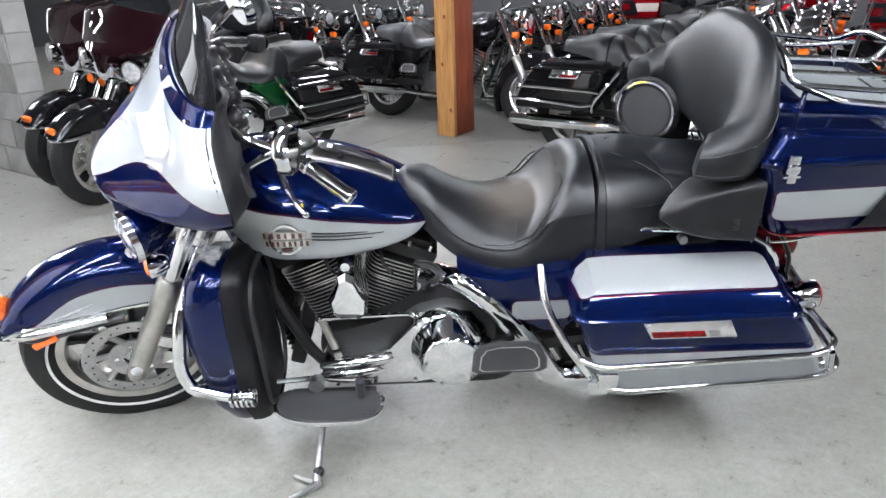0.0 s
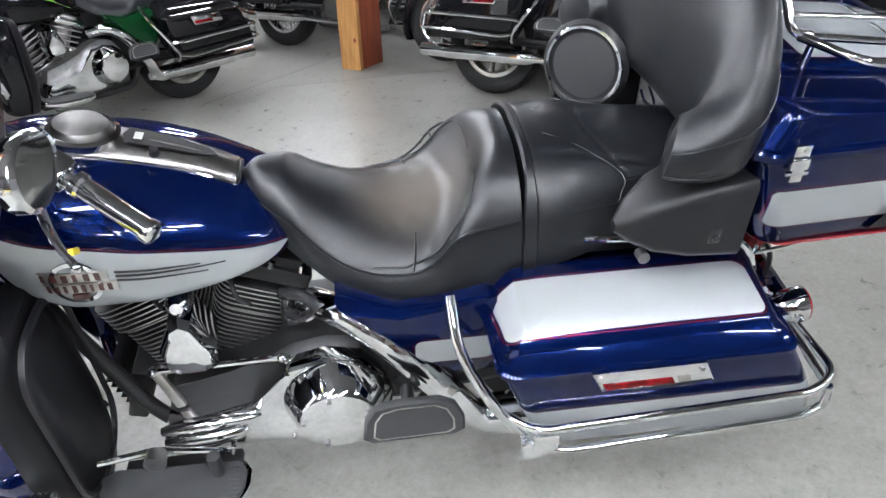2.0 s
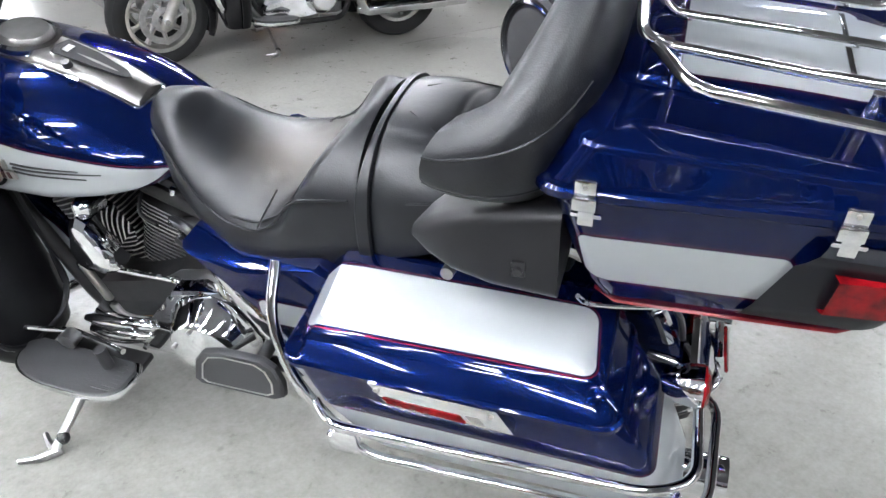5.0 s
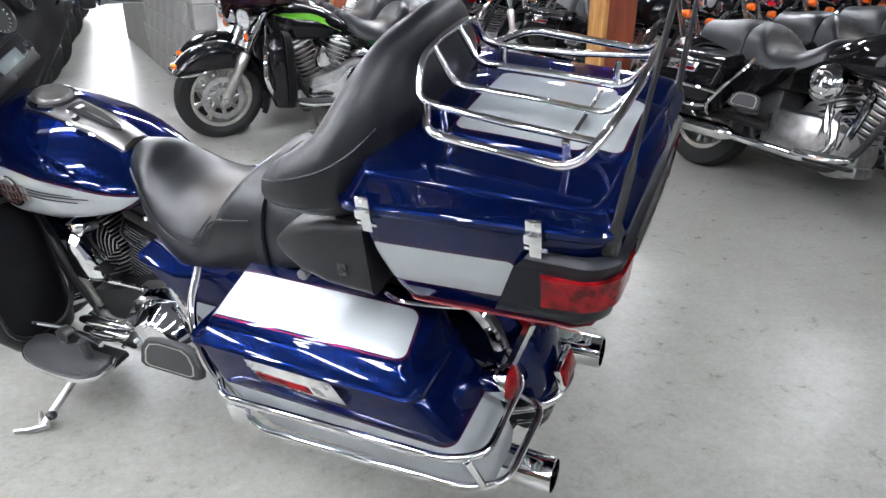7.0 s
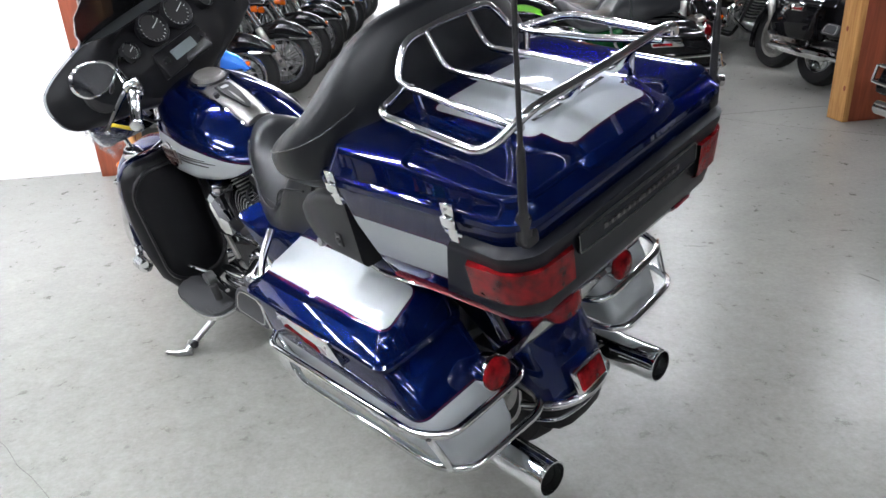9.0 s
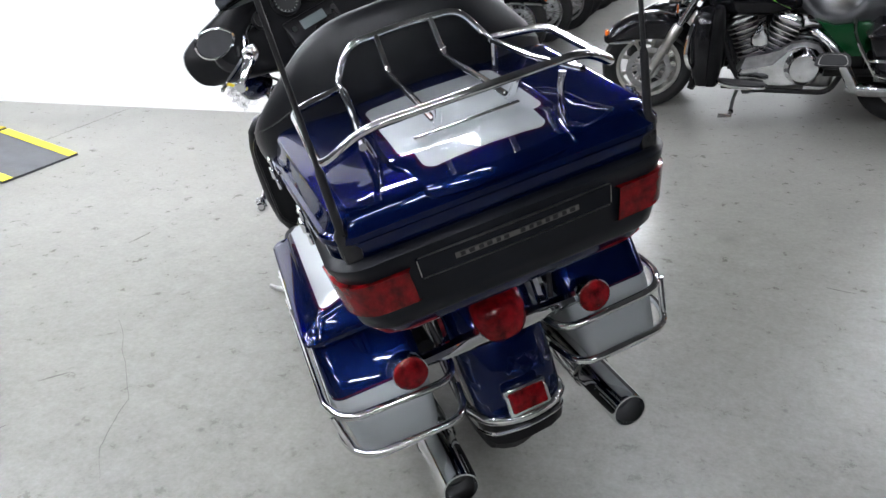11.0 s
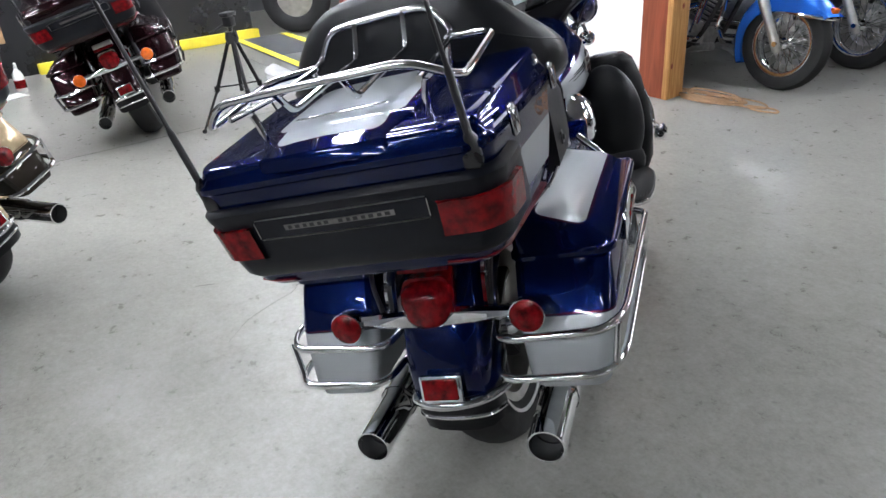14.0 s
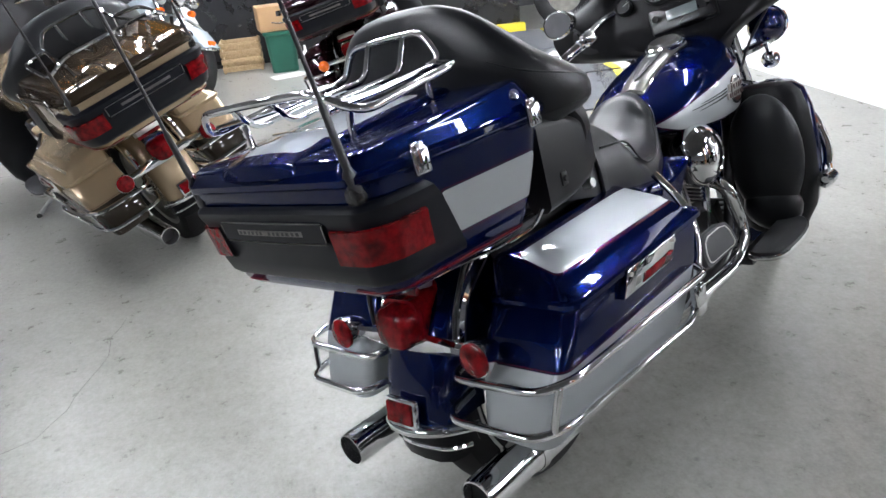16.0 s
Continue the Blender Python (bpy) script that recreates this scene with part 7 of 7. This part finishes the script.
# ceiling lights known by their reflections; unseen battens added and placed to set brightness
batten = None
for u, v in ((-5.7, 0.9), (-4.2, 0.9), (-2.7, 0.9), (-1.1, 1.1), (-5.3, -1.7), (-3.7, -1.3), (-2.1, -0.8), (3.1, -4.6), (1.3, 2.8), (4.7, 3.3), (-1.2, -2.8), (-2.6, -3.2), (-4.6, -4.2), (0.1, 6.6), (0.4, 8.2), (0.9, 11.8), (3.2, 4.4), (4.6, 7.5), (6.4, 1.6), (1.5, -6.6), (3.3, -6.6), (0.4, -5.2), (-3.9, -2.6), (-5.6, -3.0), (-3.3, -0.2), (-4.6, 5.0), (-4.6, 9.0), (6.8, 5.4), (7.0, 0.2), (0.7, 10.0)):
    m_l = ROOM @ Matrix.Translation((u, v, H - 0.10))
    if batten is None:
        bm = nb()
        box(bm, (0, 0, 0.055), (1.3, 0.16, 0.09), 0.012)
        batten = tagged(part("ceiling_light", bm, M_LAMPB), "white twin-tube fluorescent batten on the unseen ceiling", "lamp", "ceiling lights")
        for s in (-0.045, 0.045):
            bm = nb()
            cyl(bm, (-0.60, s, -0.012), (0.60, s, -0.012), 0.019, n=10)
            part("tube", bm, M_TUBE, batten, "glowing fluorescent tube")
        batten.matrix_basis = m_l
    else:
        copy_thing(batten, m_l)


# ---- parked motorcycles ----
def parked(contact, heading, rear=True, lean=10.0):
    th = math.atan2(-heading.y, -heading.x)
    off = 0.845 if rear else -0.745
    return Matrix.Translation((contact.x, contact.y, 0)) @ Matrix.Rotation(th, 4, "Z") @ Matrix.Translation((-off, 0, 0)) @ Matrix.Rotation(radians(lean), 4, "X")


motorcycle("motorcycle", parked(Vector((-0.83, 3.47, 0)), Vector((-1.06, -1.13, 0)).normalized(), True, 3.0), "black and green touring motorcycle with a lime stripe", steer=14, trunk=False,
           paint=M_BLACKP, tank_paint=M_BLACKP, stripe=True, fairing_paint=M_MAROONP, cover_paint=M_GREENP, group="motorcycles facing the aisle")
motorcycle("motorcycle", parked(hall(0.86, 3.50), -U, False, 3.0), "glossy black touring motorcycle with a trunk", steer=14, paint=M_BLACKP, fairing_paint=M_MAROONP, group="motorcycles facing the aisle")
rk_m = parked(Vector((1.20, 3.05, 0)), -V)
rk = motorcycle("motorcycle", rk_m, "black motorcycle with hard saddlebags and chrome mufflers", fairing=False, trunk=False, lowers=False, steer=8, paint=M_BLACKP, group="black motorcycles in the back row")
for u, v in ((3.95, 0.95), (4.7, 1.0), (5.5, 0.95), (4.75, 3.3), (5.5, 3.3), (6.25, 3.3), (7.1, 1.1), (4.0, 5.6), (4.8, 5.6), (5.6, 5.6), (3.2, 5.7), (7.0, 3.4), (7.8, 2.2), (4.6, -1.3), (6.3, -1.4)):
    copy_thing(rk, parked(hall(u, v), -V))
c0 = motorcycle("motorcycle", parked(Vector((-0.26, 4.98, 0)), -V), "black cruiser with laced wheels and saddlebags", fairing=False, trunk=False, lowers=False, rails=False, laced=True, steer=10, paint=M_BLACKP, group="black motorcycles in the back row")
red = motorcycle("motorcycle", parked(hall(6.3, 1.2), -V), "deep red touring motorcycle with a trunk", paint=M_REDP, steer=6, lid_paint=M_REDP, pak_paint=M_REDPAK, group="red motorcycles in the back row")
copy_thing(red, parked(hall(5.5, -1.2), -V))
copy_thing(c0, parked(hall(3.2, -2.5), -V))
# aisle row by the white wall
first = motorcycle("motorcycle", parked(hall(-0.83, 2.86), U, False, 8), "bright blue motorcycle with a chrome laced wheel", fairing=False, trunk=False, lowers=False, rails=False, laced=True, steer=-4, paint=M_SKYP, group="motorcycles along the aisle")
rowb = motorcycle("motorcycle", parked(hall(-0.74, 3.70), U, False, 8), "black motorcycle with a chrome laced wheel", fairing=False, trunk=False, lowers=False, rails=False, laced=True, steer=-4, paint=M_BLACKP, group="motorcycles along the aisle")
for i, v in enumerate((4.55, 5.4, 6.25, 7.1, 7.95, 8.8, 9.7, 10.6, 11.5, 12.4)):
    copy_thing(first if i == 5 else rowb, parked(hall(-0.41 + 0.107 * (v - 5.3) + 0.03 * (i % 3), v), U, False, 8))
for u, v in ((1.9, 13.6), (1.95, 14.5)):
    copy_thing(rowb, parked(hall(u, v), -U, False, 8))
# rear row behind the camera's start
gold = motorcycle("motorcycle", parked(Vector((0.553, -2.343, 0)), Vector((-0.056, -0.998, 0)), True, 16.6), "champagne gold touring motorcycle with a trunk", badge=True, aerial=True, paint=M_GOLDP, bag_paint=M_GOLDBAG, lid_paint=M_GOLDD, steer=10, group="touring motorcycles seen from behind")
motorcycle("motorcycle", parked(Vector((-1.48, -3.02, 0)), Vector((-0.78, -0.62, 0)).normalized(), True, 15), "maroon touring motorcycle with amber signals", badge=True, aerial=True, paint=M_MAROONP, signal_lens=M_AMBER, steer=10, group="touring motorcycles seen from behind")
copy_thing(rk, parked(hall(-1.9, -3.6), -U))
copy_thing(c0, parked(hall(-2.1, -4.5), -U))
motorcycle("motorcycle", parked(Vector((-0.98, -4.98, 0)), Vector((0.02, 1.0, 0)).normalized(), False, 9), "pale motorcycle with chrome forks and a laced wheel", fairing=False, trunk=False, lowers=False, rails=False, laced=True, steer=12, paint=M_SILVERP, group="touring motorcycles seen from behind")


# ---- smaller things ----
def motorcycle_lift(m):
    root = tagged(new("motorcycle_lift"), "low motorcycle lift with dark tread plate and yellow edges", "lift")
    root.matrix_basis = m
    L, W, h = 2.15, 0.54, 0.13
    bm = nb()
    box(bm, (L / 2 + 0.55, 0, h / 2), (L, W - 0.04, h - 0.01), 0.01)
    part("base_frame", bm, M_LIFTSIDE, root)
    bm = nb()
    loft(bm, [[Vector((0, y, z)) for y, z in ((-W / 2, 0.0), (W / 2, 0.0), (W / 2, 0.012), (-W / 2, 0.012))], [Vector((0.56, y, z)) for y, z in ((-W / 2, 0.0), (W / 2, 0.0), (W / 2, h), (-W / 2, h))]])
    part("ramp", bm, M_DIAMOND, root)
    for i in range(2):
        bm = nb()
        box(bm, (0.56 + L * (i + 0.5) / 2, 0, h + 0.003), (L / 2 - 0.012, W, 0.014), 0.003)
        part("deck_plate", bm, M_DIAMOND, root, "dark tread plate")
    for s in (-1, 1):
        for i in range(2):
            bm = nb()
            box(bm, (0.56 + L * (i + 0.5) / 2, s * (W / 2 - 0.035), h + 0.0125), (L / 2 - 0.014, 0.068, 0.006))
            part("yellow_edge", bm, M_YELLOW, root, "yellow safety edge")
        bm = nb()
        y0, y1 = s * (W / 2 - 0.07), s * (W / 2)
        loft(bm, [[Vector((0.0, y, z)) for y, z in ((y0, 0.013), (y1, 0.013), (y1, 0.016), (y0, 0.016))], [Vector((0.55, y, z)) for y, z in ((y0, h + 0.001), (y1, h + 0.001), (y1, h + 0.0045), (y0, h + 0.0045))]])
        part("yellow_edge", bm, M_YELLOW, root, "yellow safety edge")
    bm = nb()
    loft(bm, [[Vector((1.35 + a, b, z)) for a, b in ((-0.14, 0), (0, -0.09), (0.14, 0), (0, 0.09))] for z in (h + 0.010, h + 0.0125)])
    part("pale_decal", bm, M_PAPER, root)
    bm = nb()
    lathe(bm, [(0.0, 0.0), (0.55, 0.0), (0.55, 0.055), (0.52, 0.065), (0.0, 0.065)], (1.35, -0.12, 0), (0, 0, 1), 40)
    part("turntable", bm, M_LIFTSIDE, root, "pale round base plate")
    return root


d_l = (Vector((-3.66, -3.23, 0)) - Vector((-2.28, -1.60, 0))).normalized()
motorcycle_lift(Matrix.Translation((-2.28, -1.60, 0)) @ Matrix.Rotation(math.atan2(d_l.y, d_l.x), 4, "Z"))


def tripod():
    root = tagged(new("tripod"), "black folding camera tripod standing on the floor", "tripod")
    feet = [Vector((-1.345, -2.12, 0)), Vector((-1.44, -2.60, 0)), Vector((-1.79, -2.22, 0))]
    c = sum(feet, Vector()) / 3
    root.matrix_basis = Matrix.Translation((c.x, c.y, 0))
    hub_z = 0.60
    for f in feet:
        d = f - c
        d.z = 0
        bm = nb()
        tube(bm, [d + Vector((0, 0, 0.015)), d * 0.52 + Vector((0, 0, hub_z * 0.48))], 0.0085, 8)
        leg = part("leg", bm, M_DARKTRIM, root)
        bm = nb()
        tube(bm, [d * 0.55 + Vector((0, 0, hub_z * 0.45)), d * 0.07 + Vector((0, 0, hub_z))], 0.012, 8)
        part("upper_leg", bm, M_PLASTIC, leg)
        bm = nb()
        cyl(bm, d * 0.53 + Vector((0, 0, hub_z * 0.455)), d * 0.53 + Vector((0, 0, hub_z * 0.51)), 0.017, n=10)
        part("leg_lock", bm, M_PLASTIC, leg)
        bm = nb()
        ball(bm, d + Vector((0, 0, 0.014)), (0.016, 0.016, 0.014), 10)
        part("rubber_foot", bm, M_RUBBER, leg)
        bm = nb()
        tube(bm, [d * 0.5 + Vector((0, 0, hub_z * 0.5)), Vector((0, 0, hub_z * 0.52))], 0.005, 6)
        part("spreader", bm, M_DARKTRIM, leg)
    bm = nb()
    cyl(bm, (0, 0, 0.27), (0, 0, 0.70), 0.013, n=12)
    lathe(bm, [(0.0, 0.0), (0.035, 0.0), (0.042, 0.03), (0.035, 0.07), (0.0, 0.075)], (0, 0, hub_z - 0.03), (0, 0, 1), 16)
    part("centre_column", bm, M_DARKTRIM, root)
    bm = nb()
    box(bm, (0, 0, 0.70), (0.06, 0.06, 0.06), 0.01)
    box(bm, (0, 0, 0.745), (0.10, 0.06, 0.025), 0.005)
    tube(bm, [(0, 0, 0.70), (0.06, -0.11, 0.64)], 0.008, 8)
    part("head", bm, M_PLASTIC, root, "black pan head with handle")


tripod()


def bin_and_boxes():
    p = hall(-5.68, -1.32)
    root = tagged(new("waste_bin"), "dark green plastic waste bin", "bin")
    root.matrix_basis = Matrix.Translation(p) @ ROOM
    bm = nb()
    loft(bm, [rrect(-0.15, 0.15, -0.13, 0.13, 0.05, 0.0), rrect(-0.17, 0.17, -0.15, 0.15, 0.05, 0.36), rrect(-0.185, 0.185, -0.165, 0.165, 0.05, 0.37), rrect(-0.185, 0.185, -0.165, 0.165, 0.05, 0.40),
              rrect(-0.17, 0.17, -0.15, 0.15, 0.05, 0.40), rrect(-0.15, 0.15, -0.13, 0.13, 0.05, 0.36)])
    part("bin_body", bm, M_BINGREEN, root)
    root = tagged(new("cardboard_box"), "brown cardboard box resting on the green bin", "box")
    root.matrix_basis = Matrix.Translation(p + Vector((0, 0, 0.401))) @ ROOM @ Matrix.Rotation(0.15, 4, "Z")
    bm = nb()
    box(bm, (0, 0, 0.12), (0.30, 0.40, 0.235), 0.006)
    part("carton", bm, M_CARD, root)
    bm = nb()
    box(bm, (0.152, 0, 0.165), (0.003, 0.05, 0.05))
    part("label_patch", bm, M_DARKTRIM, root)
    bm = nb()
    tube(bm, [(0.152, -0.08, 0.09), (0.153, 0.0, 0.07), (0.152, 0.08, 0.09)], 0.006, 6, 0.05)
    part("curved_mark", bm, M_DARKTRIM, root)
    root = tagged(new("wooden_crate"), "slatted raw wooden crate on the floor", "crate")
    root.matrix_basis = Matrix.Translation(hall(-5.95, -1.75)) @ ROOM
    for i in range(4):
        for x in (-0.15, 0.15):
            bm = nb()
            box(bm, (x, 0, 0.045 + 0.078 * i), (0.012, 0.40, 0.050), 0.002)
            part("slat", bm, M_CRATE, root)
        for y in (-0.2, 0.2):
            bm = nb()
            box(bm, (0, y, 0.045 + 0.078 * i), (0.29, 0.012, 0.050), 0.002)
            part("slat", bm, M_CRATE, root)
    for x in (-0.137, 0.137):
        for y in (-0.187, 0.187):
            bm = nb()
            box(bm, (x, y, 0.16), (0.02, 0.02, 0.31))
            part("corner_post", bm, M_CRATE, root)
    # storage tub with a white plastic sack on it
    tub = tagged(new("storage_tub"), "grey-green plastic storage tub on the floor", "tub")
    tub.matrix_basis = Matrix.Translation(hall(-5.85, -2.38)) @ ROOM
    bm = nb()
    loft(bm, [rrect(-0.20, 0.20, -0.28, 0.28, 0.04, 0.0), rrect(-0.23, 0.23, -0.31, 0.31, 0.04, 0.38), rrect(-0.25, 0.25, -0.33, 0.33, 0.05, 0.385), rrect(-0.25, 0.25, -0.33, 0.33, 0.05, 0.41), rrect(-0.24, 0.24, -0.32, 0.32, 0.05, 0.415)])
    part("tub_body", bm, M_LIFTSIDE, tub)
    rnd = random.Random(8)
    bm = nb()
    ball(bm, (0, 0, 0.14), (0.20, 0.30, 0.16), 22)
    for v in bm.verts:
        k = 1 + 0.10 * math.sin(9 * v.co.y + 14 * v.co.z) + rnd.uniform(-0.05, 0.05)
        v.co.x, v.co.y = v.co.x * k, v.co.y * k
        v.co.z = max(0.002, v.co.z * (1 + 0.12 * math.sin(13 * v.co.y + 7 * v.co.x)))
    sack = tagged(part("plastic_sack", bm, M_WHITEP), "crumpled white plastic sack lying on the tub", "sack")
    sack.matrix_basis = Matrix.Translation(hall(-5.85, -2.38, 0.416)) @ ROOM
    root = tagged(new("spray_bottle"), "white spray bottle with a red label", "bottle")
    root.matrix_basis = Matrix.Translation(hall(-5.46, -1.10)) @ ROOM
    bm = nb()
    lathe(bm, [(0.0, 0.0), (0.04, 0.0), (0.045, 0.01), (0.045, 0.14), (0.03, 0.18), (0.014, 0.20), (0.014, 0.225), (0.0, 0.225)], (0, 0, 0), (0, 0, 1), 20)
    part("bottle_body", bm, M_WHITEP, root)
    bm = nb()
    box(bm, (0.015, 0, 0.24), (0.075, 0.022, 0.03), 0.006)
    part("trigger_head", bm, M_WHITEP, root)
    bm = nb()
    lathe(bm, [(0.0455, 0.04), (0.0465, 0.04), (0.0465, 0.11), (0.0455, 0.11)], (0, 0, 0), (0, 0, 1), 20, close=True)
    part("label_band", bm, M_REDL, root)
    bm = nb()
    box(bm, (0, 0, 0.004), (0.20, 0.36, 0.006), 0.002)
    sh = tagged(part("cardboard_sheet", bm, M_PAPER), "pale flat sheet lying on the floor", "sheet")
    sh.matrix_basis = Matrix.Translation(hall(-5.30, -1.28)) @ ROOM @ Matrix.Rotation(0.3, 4, "Z")
    for i, (u, v, r, z) in enumerate(((-6.9, -1.6, 0.30, 0.32), (-6.8, -2.5, 0.28, 0.30))):
        root = tagged(new("cloth_heap"), "pale cloth bundle on a low bench", "cloth")
        root.matrix_basis = Matrix.Translation(hall(u, v)) @ ROOM
        bm = nb()
        box(bm, (0, 0, 0.2), (0.5, 0.7, 0.4), 0.02)
        part("bench_block", bm, M_DARKTRIM, root)
        bm = nb()
        ball(bm, (0, 0, 0.5), (0.22, 0.3, 0.14), 20)
        for vv in bm.verts:
            vv.co += Vector((noise.noise(vv.co * 9), noise.noise(vv.co * 9 + Vector((5, 1, 2))), noise.noise(vv.co * 9 + Vector((1, 7, 2))))) * 0.05
            vv.co.z = max(vv.co.z, 0.4)
        part("cloth", bm, M_PAPER, root)


bin_and_boxes()


def rope_pile():
    """Loose coil of cord by the post."""
    rng = random.Random(4)
    c = hall(-0.98, 2.36)
    bm = nb()
    for k in range(9):
        pts = []
        cx, cy = rng.uniform(-0.16, 0.16), rng.uniform(-0.05, 0.05)
        rx, ry = rng.uniform(0.10, 0.24), rng.uniform(0.05, 0.10)
        ph = rng.uniform(0, 6)
        for i in range(22):
            a = ph + 2 * math.pi * i / 18
            pts.append(Vector((cx + rx * math.cos(a) * (1 + 0.1 * math.sin(3 * a + k)), cy + ry * math.sin(a) * (1 + 0.15 * math.cos(2 * a)), 0.006 + 0.004 * k * 0.8)))
        tube(bm, pts, 0.0055, 6, 0.03, 2)
    tube(bm, [(0.15, 0.02, 0.006), (0.33, -0.05, 0.006), (0.46, 0.0, 0.006), (0.38, 0.06, 0.006), (0.22, 0.02, 0.006)], 0.0055, 6, 0.08, 4)
    rp = tagged(part("cord_coil", bm, M_CORD), "tangled tan cord lying by the post", "cord", kind="stuff")
    rp.matrix_basis = Matrix.Translation(c) @ ROOM


rope_pile()


def loose_tyre():
    bm = nb()
    lathe(bm, [(0.20, -0.09), (0.24, -0.12), (0.33, -0.12), (0.37, -0.09), (0.38, 0.0), (0.37, 0.09), (0.33, 0.12), (0.24, 0.12), (0.20, 0.09)], (0, 0, 0.38), (1, 0.25, 0), 40, close=True)
    t = tagged(new("spare_wheel"), "big black tyre on a rim standing by the wall", "wheel")
    t.matrix_basis = Matrix.Translation(hall(-6.02, 1.86))
    part("tyre", bm, M_RUBBER, t)
    bm = nb()
    lathe(bm, [(0.0, -0.05), (0.07, -0.06), (0.20, -0.03), (0.205, 0.09), (0.0, 0.09)], (0, 0, 0.38), (1, 0.25, 0), 32)
    part("rim", bm, M_SATIN, t)


loose_tyre()


def plastic_film():
    """Crumpled clear bag round the lamp under the fairing."""
    bm = nb()
    nx, nz = 22, 18
    grid = []
    for i in range(nx + 1):
        row = []
        for j in range(nz + 1):
            s, t = i / nx, j / nz
            p = Vector((-0.475 + 0.12 * s, -0.33 - 0.04 * math.sin(math.pi * s) + 0.03 * t, 0.925 - 0.11 * t + 0.015 * s))
            p += Vector((noise.noise(Vector((s * 6, t * 6, 1))), noise.noise(Vector((s * 6, t * 6, 4))), noise.noise(Vector((s * 6, t * 6, 9))))) * 0.03
            row.append(p)
        grid.append(row)
    loft(bm, grid, closed=False)
    part("plastic_bag", bm, M_FILM, hero, "crumpled clear plastic bag round the lamp", steer_matrix(20), angle=80)


plastic_film()

# ---- concrete blocks of the wall's faces, last ----
bm = nb()
box(bm, (0, 0, 0), (0.012, 0.39, 0.19), 0.003, None, 1)
face = part("block", bm, M_BLOCK, wall_b)
face_mesh = face.data
bm = nb()
box(bm, (0, 0, 0), (0.17, 0.012, 0.19), 0.003, None, 1)
endb = part("block", bm, M_BLOCK, wall_b)
end_mesh = endb.data
face.location, endb.location = (0.838, 4.12, 0.1), (0.93, 3.918, 0.1)
for k in range(17):
    z = 0.1 + 0.2 * k
    if k:
        o = new("block", end_mesh)
        o.parent, o.location = wall_b, (0.93, 3.918, z)
    for i in range(7):
        if k == 0 and i == 0:
            continue
        v = 4.12 + 0.4 * i + (0.2 if k % 2 else 0)
        o = new("block", face_mesh)
        o.parent, o.location = wall_b, (0.838, v, z)
